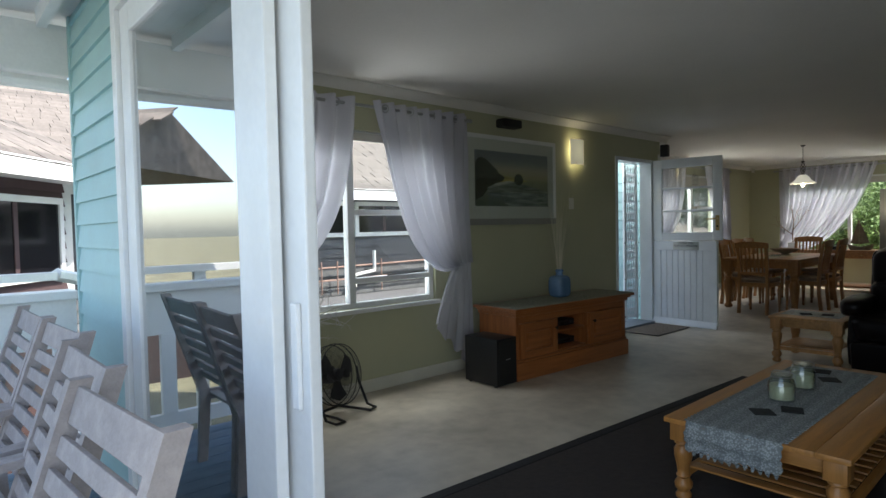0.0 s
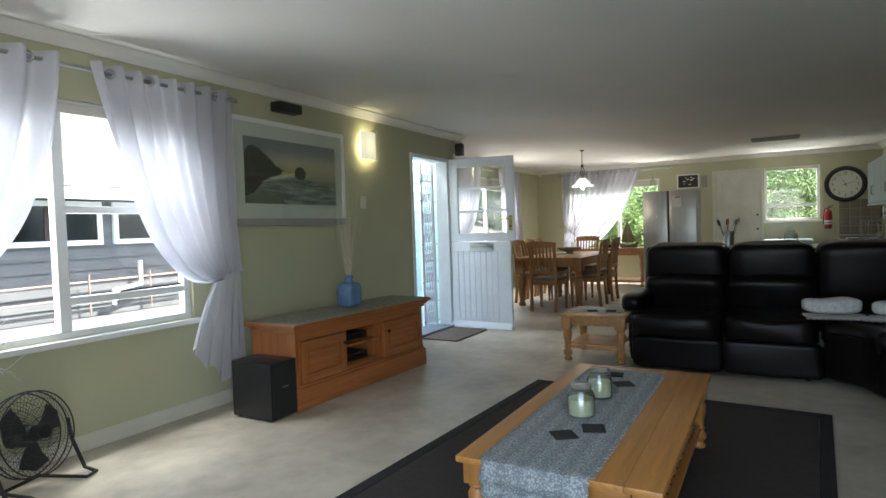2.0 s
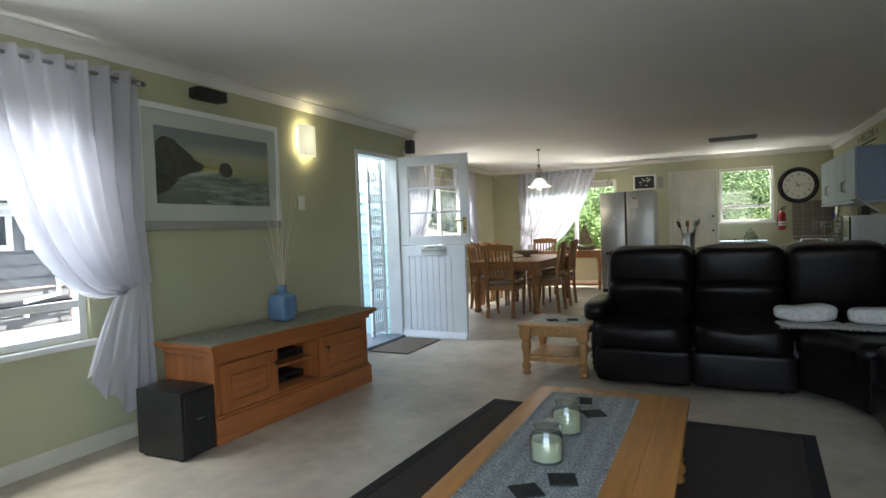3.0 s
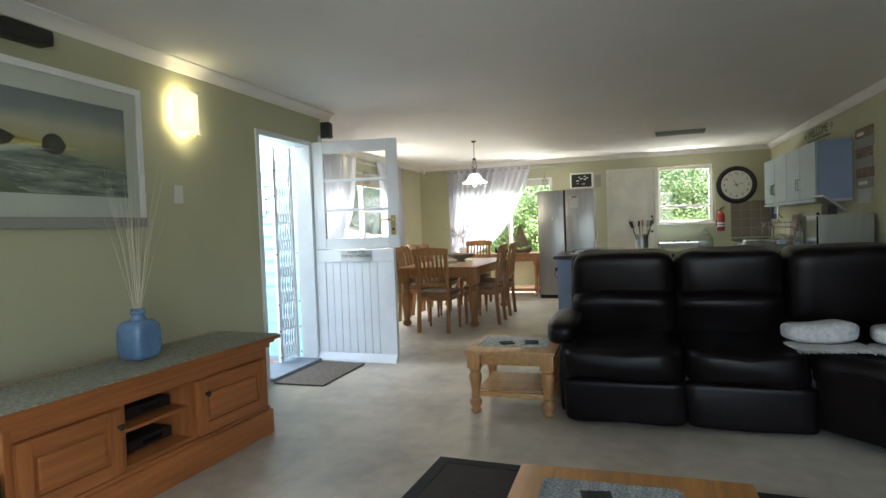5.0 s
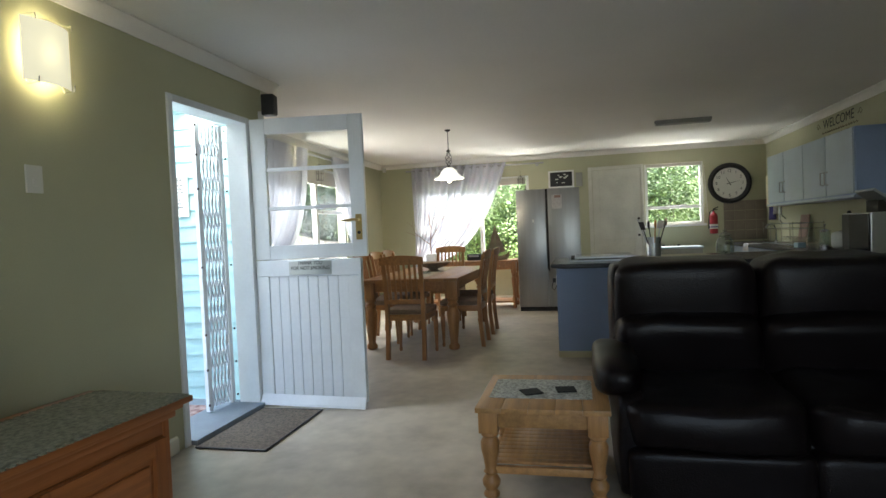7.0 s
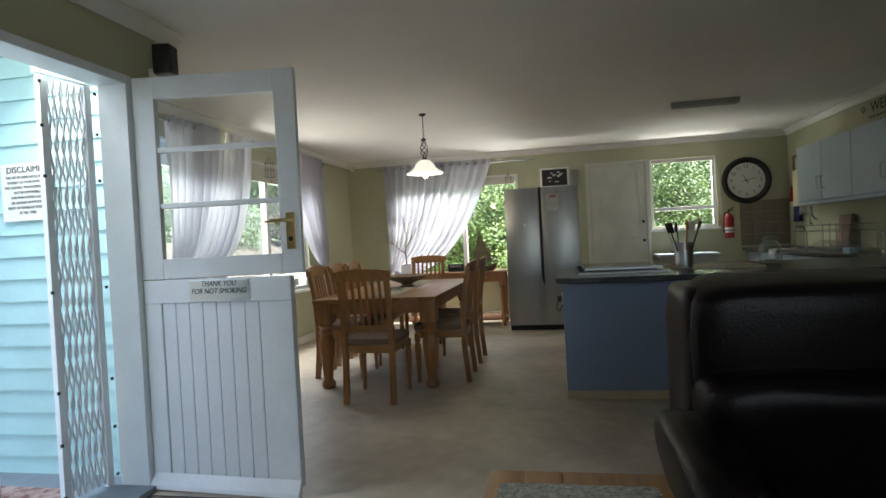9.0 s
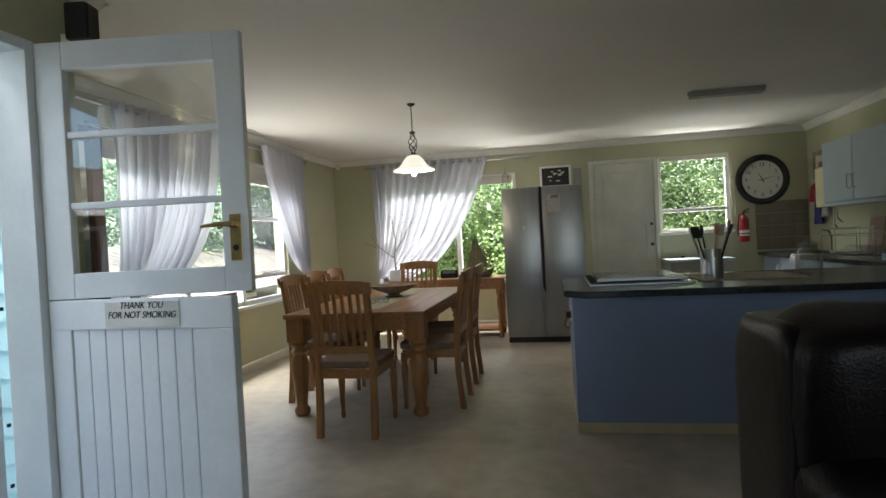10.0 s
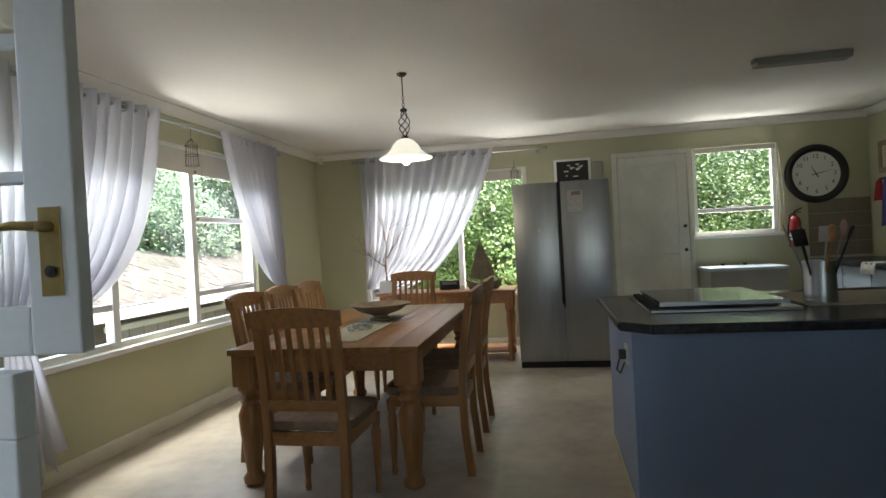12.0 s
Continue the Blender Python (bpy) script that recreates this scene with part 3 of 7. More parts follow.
gate = tagged(thing("security_gate", Matrix(), "white metal concertina security gate folded against the doorway", "security gate"), kind="structure")
for x in (8.47, 8.70):
    bx("gate_post", (x, 7.868, 0.04, x + 0.035, 7.898, 2.02), M["door_white"], gate, bevel=0.003)
for i in range(6):
    x = 8.514 + i * 0.0345
    for ph in (0, 1):
        bm = bmesh.new()
        pts = [(x + 0.011 * math.sin(k * math.pi / 2 + ph * 2.6), 7.879 + 0.008 * ph, 0.06 + k * 0.061) for k in range(33)]
        tube(bm, pts, 0.0062, 6)
        part("gate_bar", bm, M["door_white"], gate, "wavy folded lattice bar", smooth=True)
bx("gate_track", (8.46, 7.862, 2.025, 8.745, 7.900, 2.055), M["door_white"], gate, bevel=0.003)
bm = bmesh.new()
for x in (8.46, 8.745):
    for z in (0.08, 0.32, 0.56, 1.02, 1.55, 1.78, 1.98):
        box(bm, x, 7.858, z, x + 0.012, 7.866, z + 0.014)
part("gate_rivets", bm, M["iron"], gate, kind="stuff")

gate.matrix_basis = Matrix.Translation((8.735, 7.885, 0)) @ pose(0, 0, 0, 0, 0, -7) @ Matrix.Translation((-8.735, -7.885, 0))
# porch outside the entrance
structure(bx("porch_floor", (6.5, WY + 0.15, -0.12, 9.0, 10.5, -0.02), M["grey_step"]), "grey painted porch slab outside the entrance", "porch floor")
rm = thing("door_mat", pose(8.35, 8.35, -0.019), "faded red and grey woven mat lying outside the door", "mat")
bx("mat_body", (-0.42, -0.3, 0, 0.42, 0.3, 0.012), M["redmat"], rm, bevel=0.004)
cm = thing("door_mat", pose(8.31, 7.40, 0.001), "brown coir doormat inside the entrance door", "mat")
bx("mat_body", (-0.37, -0.22, 0, 0.37, 0.22, 0.011), M["mat"], cm, bevel=0.004)
bm = bmesh.new()
for a, b in (((-0.375, -0.225), (0.375, -0.225)), ((-0.375, 0.225), (0.375, 0.225)), ((-0.375, -0.225), (-0.375, 0.225)), ((0.375, -0.225), (0.375, 0.225))):
    tube(bm, [(*a, 0.008), (*b, 0.008)], 0.006, 6)
part("edging", bm, M["black"], cm, "black rubber edging")
sg = thing("notice_board", pose(8.955, 8.50, 1.40), "white disclaimer notice fixed on the teal siding", "sign")
bx("sign_plate", (-0.006, -0.17, 0, 0.0, 0.17, 0.32), M["dialwhite"], sg, bevel=0.001)
text_mesh("heading", "DISCLAIMER", 0.048, facing(-0.0085, 0, 0.283, "-x"), M["ink"], sg, depth=0.001)
for i, ln in enumerate(("THE USE OF THESE FACILITIES ARE", "ENTIRELY AT YOUR OWN RISK.", "THE OWNERS / MANAGEMENT WILL", "NOT BE RESPONSIBLE", "FOR WHATSOEVER CAUSE", "OR DAMAGE HOWSOEVER", "RIGHT OF ADMISSION RESERVED", "AT ALL TIMES.")):
    text_mesh("lettering", ln, 0.021, facing(-0.0085, 0, 0.242 - i * 0.028, "-x"), M["ink"], sg, depth=0.001, squash=0.85)


# ---- lapped siding ----
def siding(name, axis, fixed, out, a0, a1, z0, z1, holes, label, mtl="siding", lap=0.125):
    host = bx(name, (a0, min(fixed, fixed + out * 0.012), z0, a1, max(fixed, fixed + out * 0.012), z1) if axis == "x" else
              (min(fixed, fixed + out * 0.012), a0, z0, max(fixed, fixed + out * 0.012), a1, z1), M[mtl]) if not holes else new(name)
    structure(host, label, "siding")
    z = z0
    f0 = fixed + out * 0.013
    while z < z1 - 0.02:
        top = min(z + lap, z1)
        segs = [(a0, a1)]
        for h in holes:
            if z < h[3] and top > h[2]:
                segs = [s for q in segs for s in ((q[0], min(q[1], h[0])), (max(q[0], h[1]), q[1])) if s[1] - s[0] > 0.01]
        for u, v in segs:
            bm = bmesh.new()
            prof = [(f0, z), (f0 + out * 0.024, z), (f0 + out * 0.006, top + 0.012), (f0, top + 0.012)]
            pts = [(u, p, q) if axis == "x" else (p, u, q) for p, q in prof]
            poly(bm, pts, (v - u, 0, 0) if axis == "x" else (0, v - u, 0))
            part("board", bm, M[mtl], host)
        z += lap
    return host


siding("siding_front", "y", RX - 0.125, -1, 6.83, 7.80, -0.3, 2.5, [], "pale teal lapped timber siding beside the sliding door")
siding("siding_front_right", "y", RX - 0.125, -1, 2.46, 3.22, -0.3, 2.5, [], "pale teal lapped timber siding beside the sliding door")
siding("siding_porch", "y", 9.0, -1, WY + 0.16, DY + 0.17, -0.3, 2.5, [], "pale teal lapped timber siding in the porch")
siding("siding_side", "x", WY + 0.14, 1, RX - 0.12, 7.90, -0.6, 2.5, [(3.35, 5.18, 0.59, 2.10)], "pale teal lapped timber siding along the side wall")
bx_ = bx("corner_board", (RX - 0.165, 7.80, -0.3, RX - 0.126, 7.84, 2.5), M["siding"], None, bevel=0.003)
structure(bx_, "teal corner board", "trim")
structure(bx("corner_post", (9.16 - 0.22, DY + 0.17, -0.3, 9.0, DY + 0.20, 2.5), M["siding"]), "teal corner board at the porch", "trim")

# ---- front deck ----
deck = structure(new("deck"), "blue-grey painted timber deck", "deck")
bx("joist_layer", (-2.5, 1.2, -0.2, RX - 0.14, 8.0, -0.115), M["grey_step"], deck)
y = 1.2
bd = None
while y < 8.0:
    if bd is None:
        bd = bx("board", (-2.5, 0, -0.11, RX - 0.14, 0.136, -0.07), M["deck"], deck, bevel=0.004)
        bd.location = (0, y, 0)
    else:
        share("board", bd.data, Matrix.Translation((0, y, 0)), deck)
    y += 0.142
rail = tagged(thing("deck_railing", Matrix(), "solid white deck railing with small square openings", "railing"), kind="structure")
bx("handrail", (-2.5, 7.86, 0.90, RX - 0.16, 8.02, 0.95), M["out_white"], rail, bevel=0.006)
bx("upper_panel", (-2.5, 7.92, 0.62, RX - 0.16, 7.96, 0.90), M["out_white"], rail)
bx("bottom_rail", (-2.5, 7.92, 0.0, RX - 0.16, 7.96, 0.10), M["out_white"], rail)
po = None
for i in range(13):
    x = RX - 0.24 - i * 0.38
    if po is None:
        po = bx("picket", (-0.045, 7.915, 0.10, 0.045, 7.965, 0.62), M["out_white"], rail, bevel=0.004)
        po.location = (x, 0, 0)
    else:
        share("picket", po.data, Matrix.Translation((x, 0, 0)), rail)
for x in (-2.5, 0.4):
    bx("post", (x, 7.88, -0.1, x + 0.09, 7.99, 2.36), M["out_white"], rail, bevel=0.005)
pr = tagged(thing("deck_roof", Matrix(), "white boarded deck roof with a deep white edge beam", "roof"), kind="structure")
bx("roof_sheet", (1.2, 1.5, 2.52, 1.9, 8.3, 2.58), M["out_white"], pr)
bx("roof_sheet", (1.9, 1.5, 2.52, RX - 0.16, 8.3, 2.58), M["out_white"], pr)
bx("edge_beam", (0.2, 7.84, 2.17, RX - 0.16, 7.92, 2.45), M["out_white"], pr, bevel=0.005)
bx("fascia_board", (0.2, 8.2, 2.30, RX - 0.16, 8.24, 2.5), M["out_white"], pr, bevel=0.005)
for i in range(2, 6):
    bx("rafter", (0.25 + i * 0.42, 1.6, 2.42, 0.30 + i * 0.42, 7.83, 2.52), M["out_white"], pr)
bm = bmesh.new()
tube(bm, [(-2.2, 8.15, 2.27), (RX - 0.1, 8.15, 2.18)], 0.045, 8)
structure(part("awning_pole", bm, M["out_white"], smooth=True), "slanting white awning pole", "pole")


# ---- outdoor armchairs ----
def garden_chair():
    c = thing("garden_armchair", Matrix(), "weathered grey slatted wooden outdoor armchair on the deck", "garden chair", "row of deck armchairs")
    for y in (-0.27, 0.27):
        bm = bmesh.new()
        box(bm, -0.02, y - 0.02, 0, 0.03, y + 0.02, 0.62, bevel=0.006)
        part("front_leg", bm, M["teak"], c, smooth=True)
        bm = bmesh.new()
        poly(bm, [(0.50, y - 0.018, 0), (0.55, y - 0.018, 0), (0.53, y - 0.018, 0.40), (0.72, y - 0.018, 1.0), (0.67, y - 0.018, 1.0), (0.47, y - 0.018, 0.40)], (0, 0.036, 0))
        part("back_leg", bm, M["teak"], c)
        bm = bmesh.new()
        poly(bm, [(-0.06, y - 0.035, 0.64), (0.1, y - 0.035, 0.665), (0.3, y - 0.035, 0.65), (0.60, y - 0.035, 0.66), (0.60, y - 0.035, 0.635), (0.3, y - 0.035, 0.62), (0.1, y - 0.035, 0.635), (-0.06, y - 0.035, 0.615)], (0, 0.07, 0))
        part("armrest", bm, M["teak"], c)
        bx("side_rail", (0.0, y - 0.015, 0.36, 0.52, y + 0.015, 0.42), M["teak"], c)
    for i in range(8):
        x = -0.02 + i * 0.064
        bx("seat_slat", (x, -0.25, 0.42 - i * 0.004, x + 0.052, 0.25, 0.436 - i * 0.004), M["teak"], c, bevel=0.003)
    for i in range(7):
        t0 = i / 7
        x, z = 0.505 + 0.19 * t0, 0.50 + 0.47 * t0
        hgt = 0.045 if i < 6 else 0.085
        bx("back_slat", (-0.008, -0.25, 0, 0.008, 0.25, hgt), M["teak"], c, bevel=0.003, at=pose(x, 0, z, 0, 17, 0))
    return c


gc = garden_chair()
gc.matrix_basis = pose(1.51, 7.12, -0.07, 0, 0, 2)
for x, y, a in ((1.54, 6.50, 4), (1.49, 5.86, 1), (1.43, 5.20, 5)):
    copy_thing(gc, pose(x, y, -0.07, 0, 0, a))

# ---- ground, neighbours, trees ----
structure(bx("ground", (-400, -400, -1.7, 400, 400, -1.6), M["ground"]), "dry grass and sandy garden ground", "ground")


def neighbour(name, x0, x1, yf, z0, eave, ridge, depth, mtl, wins, label, boards=True):
    h = tagged(thing(name, Matrix(), label, "house"), kind="structure")
    bx("wall", (x0, yf, z0, x1, yf + (depth if depth > 2 else 0.4), eave), M[mtl], h)
    if boards:
        z, bd = z0, None
        while z < eave - 0.05:
            if bd is None:
                bm = bmesh.new()
                poly(bm, [(x0, yf - 0.001, 0), (x0, yf - 0.03, 0), (x0, yf - 0.008, 0.17), (x0, yf - 0.001, 0.17)], (x1 - x0, 0, 0))
                bd = part("board", bm, M[mtl], h)
                bd.location = (0, 0, z)
            else:
                share("board", bd.data, Matrix.Translation((0, 0, z)), h)
            z += 0.16
    bx("fascia", (x0 - 0.4, yf - 0.62, eave - 0.05, x1 + 0.4, yf - 0.58, eave + 0.13), M["out_white"], h)
    bx("soffit", (x0 - 0.4, yf - 0.58, eave, x1 + 0.4, yf, eave + 0.03), M["out_white"], h)
    sl = (ridge - eave - 0.1) / (depth * 0.5 + 0.6)
    roofp = bx("roof", (x0 - 0.4, yf - 0.58, eave + 0.04, x1 + 0.4, yf - 0.5, eave + 0.08), M["shingle"], h)
    rows = int(math.hypot(depth * 0.5 + 0.6, ridge - eave) / 0.22)
    ang = math.degrees(math.atan(sl))
    rnd = random.Random(7)
    meshes = []
    for k in range(4):
        bm = bmesh.new()
        x = x0 - 0.42 - rnd.random() * 0.2
        while x < x1 + 0.42:
            w = 0.16 + rnd.random() * 0.16
            box(bm, x, 0, 0, min(x + w - 0.006, x1 + 0.44), 0.26, 0.012 + rnd.random() * 0.012)
            x += w
        me = bpy.data.meshes.new("shingle_row")
        bm.to_mesh(me)
        bm.free()
        me.materials.append(M["shingle"])
        meshes.append(me)
    for r in range(rows):
        t = r * 0.22
        share("shingle_row", meshes[r % 4], pose(0, yf - 0.62 + t * math.cos(radians(ang)), eave + 0.10 + t * math.sin(radians(ang)), ang + 3, 0, 0), roofp)
    bm = bmesh.new()
    poly(bm, [(x0 - 0.4, yf - 0.6, eave + 0.08), (x0 - 0.4, yf + depth * 0.5, ridge), (x0 - 0.4, yf + depth + 0.6, eave + 0.08)], (x1 - x0 + 0.8, 0, 0))
    part("roof_body", bm, M["shingle"], roofp)
    for a, b, p, q in wins:
        wv = bx("window", (a, yf - 0.05, p, b, yf - 0.035, q), M["screen"], h, "dark glazed window with white surround")
        for d in ((a - 0.07, yf - 0.07, p - 0.07, b + 0.07, yf - 0.02, p), (a - 0.07, yf - 0.07, q, b + 0.07, yf - 0.02, q + 0.07), (a - 0.07, yf - 0.07, p, a, yf - 0.02, q), (b, yf - 0.07, p, b + 0.07, yf - 0.02, q)):
            bx("frame", d, M["out_white"], wv)
        m_ = (a + b) / 2
        bx("mullion", (m_ - 0.03, yf - 0.06, p, m_ + 0.03, yf - 0.05, q), M["brown_board"], wv)
    return h


bay = neighbour("neighbour_house", -1.75, 0.0, 0.0, -1.6, 1.86, 2.62, 1.6, "brown_board", [(-1.62, -0.22, 0.86, 1.62)], "dark brown boarded neighbouring house with white trim and shingle roof")
neighbour("neighbour_house", 3.15, 12.2, 12.5, -1.6, 1.80, 3.9, 8, "grey_board", [(3.4, 4.25, 0.70, 1.60), (5.9, 7.2, 1.22, 1.68), (7.5, 8.6, 1.22, 1.68), (10, 11.2, 1.2, 1.68)], "grey-brown boarded neighbouring house with shingle roof")
bay.matrix_basis = pose(3.1, 11.9, 0, 0, 0, 50)
ct = structure(bx("corner_trim", (3.05, 11.84, -1.6, 3.15, 12.5, 1.95), M["out_white"]), "white corner trim of the neighbouring house", "trim")
nd = tagged(thing("neighbour_balcony", Matrix(), "bright white painted neighbouring balcony with rails", "balcony"), kind="structure")
bx("balcony_wall", (3.2, 10.6, -1.6, 9.5, 10.75, 0.15), M["brown_board"], nd)
bx("balcony_slab", (3.0, 10.3, 0.10, 9.6, 12.4, 0.16), M["grey_board"], nd)
bx("balcony_edge", (3.0, 10.26, 0.02, 9.6, 10.30, 0.17), M["out_white"], nd)
for i in range(8):
    bx("post", (3.1 + i * 0.92, 10.28, -1.6, 3.2 + i * 0.92, 10.38, 0.02), M["out_white"], nd)
bx("handrail", (-3.5, 9.2, 0.93, 2.6, 9.32, 0.99), M["out_white"], nd)
bx("lower_panel", (-3.5, 9.24, 0.0, 2.6, 9.28, 0.6), M["terracotta"], nd)
for i in range(9):
    bx("baluster", (-3.3 + i * 0.66, 9.23, -1.6, -3.2 + i * 0.66, 9.29, 0.93), M["out_white"], nd)
bm = bmesh.new()
tube(bm, [(2.6, 9.26, 0.97), (3.5, 9.9, 0.70)], 0.05, 6)
part("sloping_rail", bm, M["out_white"], nd)
pp = tagged(thing("outdoor_pipes", Matrix(), "thin copper and white pipes along the neighbouring wall", "pipe"), kind="structure")
bm = bmesh.new()
tube(bm, [(5.0, 12.38, 0.62), (9.4, 12.38, 0.68)], 0.014, 6)
tube(bm, [(5.0, 12.38, 0.42), (9.4, 12.38, 0.45)], 0.014, 6)
for x in (5.6, 6.7, 7.0, 7.9):
    tube(bm, [(x, 12.36, 0.2), (x, 12.36, 0.75)], 0.014, 6)
part("pipe", bm, M["terracotta"], pp, smooth=True)
bm = bmesh.new()
tube(bm, [(7.75, 12.36, 0.9), (7.75, 12.36, 0.55), (7.3, 12.3, 0.5), (7.3, 12.3, 0.3)], 0.032, 8)
part("waste_pipe", bm, M["out_white"], pp, "white plastic waste pipe", smooth=True)
neighbour("garden_shed", 13.5, 24.5, 12.2, -1.6, 0.50, 1.42, 5, "grey_board", [], "low shed with weathered shingle roof and timber doors", boards=False)
sh = tagged(thing("shed_doors", Matrix(), "grey timber garage doors with white frame", "door"), kind="structure")
for i in range(10):
    bx("plank", (15.2 + i * 0.32, 12.12, -1.6, 15.5 + i * 0.32, 12.17, 0.22), M["teak"], sh)
bx("door_frame", (15.1, 12.08, 0.22, 18.5, 12.19, 0.30), M["out_white"], sh)


def tree(name, at, trunk_h, rx, rz, clumps, leafsize, seed, mtl, label):
    rnd = random.Random(seed)
    t = thing(name, at, label, "tree", "garden trees")
    bm = bmesh.new()
    tube(bm, [(0, 0, 0), (0.05, 0.03, trunk_h * 0.5), (0, 0.1, trunk_h), (0.1, 0.05, trunk_h + rz)], [0.16, 0.13, 0.10, 0.03], 8)
    tips = []
    for i in range(9):
        a = rnd.random() * 6.28
        z = trunk_h * (0.55 + 0.45 * rnd.random())
        e = Vector((math.cos(a) * rx * 0.7, math.sin(a) * rx * 0.7, z + rz * (0.2 + 0.7 * rnd.random())))
        tube(bm, [(0, 0.05, z), e * 0.5 + Vector((0, 0, z * 0.5)), e], [0.06, 0.04, 0.015], 6)
        tips.append(e)
    part("trunk", bm, M["trunk"], t, smooth=True)
    verts, faces = [], []
    for c in range(clumps):
        while True:
            q = Vector((rnd.uniform(-1, 1), rnd.uniform(-1, 1), rnd.uniform(-1, 1)))
            if 0.35 < q.length < 1 and noise.noise(q * 2.3 + Vector((seed, 0, 0))) > -0.18:
                break
        cc = Vector((q.x * rx, q.y * rx, trunk_h + rz * 0.45 + q.z * rz))
        for k in range(32):
            p = cc + Vector((rnd.gauss(0, 0.13), rnd.gauss(0, 0.13), rnd.gauss(0, 0.11)))
            d = Vector((rnd.uniform(-1, 1), rnd.uniform(-1, 1), rnd.uniform(-0.8, 0.5))).normalized()
            s = d.orthogonal().normalized() * leafsize * 0.32
            L = leafsize * (0.7 + 0.6 * rnd.random())
            b = len(verts)
            verts += [p, p + d * L * 0.5 + s, p + d * L, p + d * L * 0.5 - s]
            faces.append((b, b + 1, b + 2, b + 3))
    me = bpy.data.meshes.new("crown")
    me.from_pydata([tuple(v) for v in verts], [], faces)
    me.materials.append(M[mtl])
    cr = new("crown", me)
    cr.parent = t
    cr["kind"] = "stuff"
    return t


T1 = tree("tree", pose(17.4, 6.4, -1.6), 2.0, 1.8, 1.9, 1500, 0.056, 3, "leaf", "dense leafy green tree outside the windows")
T2 = tree("tree", pose(18.0, 3.4, -1.6), 2.0, 1.9, 2.0, 1500, 0.054, 5, "leaf", "dense leafy green tree outside the windows")
T3 = tree("tree", pose(20.5, 15.5, -1.6), 2.2, 2.0, 1.9, 1400, 0.085, 9, "leaf_grey", "grey-green leafy tree behind the shed")
for x, y, s, a in ((19.0, 5.0, 1.25, 40), (17.8, 8.6, 1.0, 100), (19.6, 1.4, 1.2, 200), (20.8, 7.6, 1.3, 70), (17.2, 0.9, 0.9, 150), (21.5, 3.2, 1.4, 20)):
    copy_thing(T1 if a % 20 else T2, pose(x, y, -1.6 - 0.2 * s, 0, 0, a) @ Matrix.Scale(s, 4))
for x, y, s, a in ((16.8, 16.6, 1.0, 70), (24.5, 14.6, 1.15, 130), (28, 16.5, 1.35, 10), (13.4, 17.5, 1.05, 220), (23.0, 18.5, 1.4, 300), (18.6, 19.5, 1.4, 340)):
    copy_thing(T3, pose(x, y, -1.6, 0, 0, a) @ Matrix.Scale(s, 4))

for x, y, s, a in ((-9, 11, 0.9, 30), (-13, 16, 1.2, 140), (-16, 9, 1.0, 250)):
    copy_thing(T3, pose(x, y, -3.3, 0, 0, a) @ Matrix.Scale(s, 4))
wr_ = tagged(thing("deck_railing", Matrix(), "white slatted railing at the open end of the deck", "railing"), kind="structure")
bx("handrail", (-2.56, 1.2, 0.88, -2.44, 7.85, 0.94), M["out_white"], wr_, bevel=0.006)
pk = None
for i in range(22):
    at = Matrix.Translation((-2.5, 1.3 + i * 0.3, 0))
    if pk is None:
        pk = bx("picket", (-0.02, -0.05, 0.0, 0.02, 0.05, 0.88), M["out_white"], wr_, at=at)
    else:
        share("picket", pk.data, at, wr_)


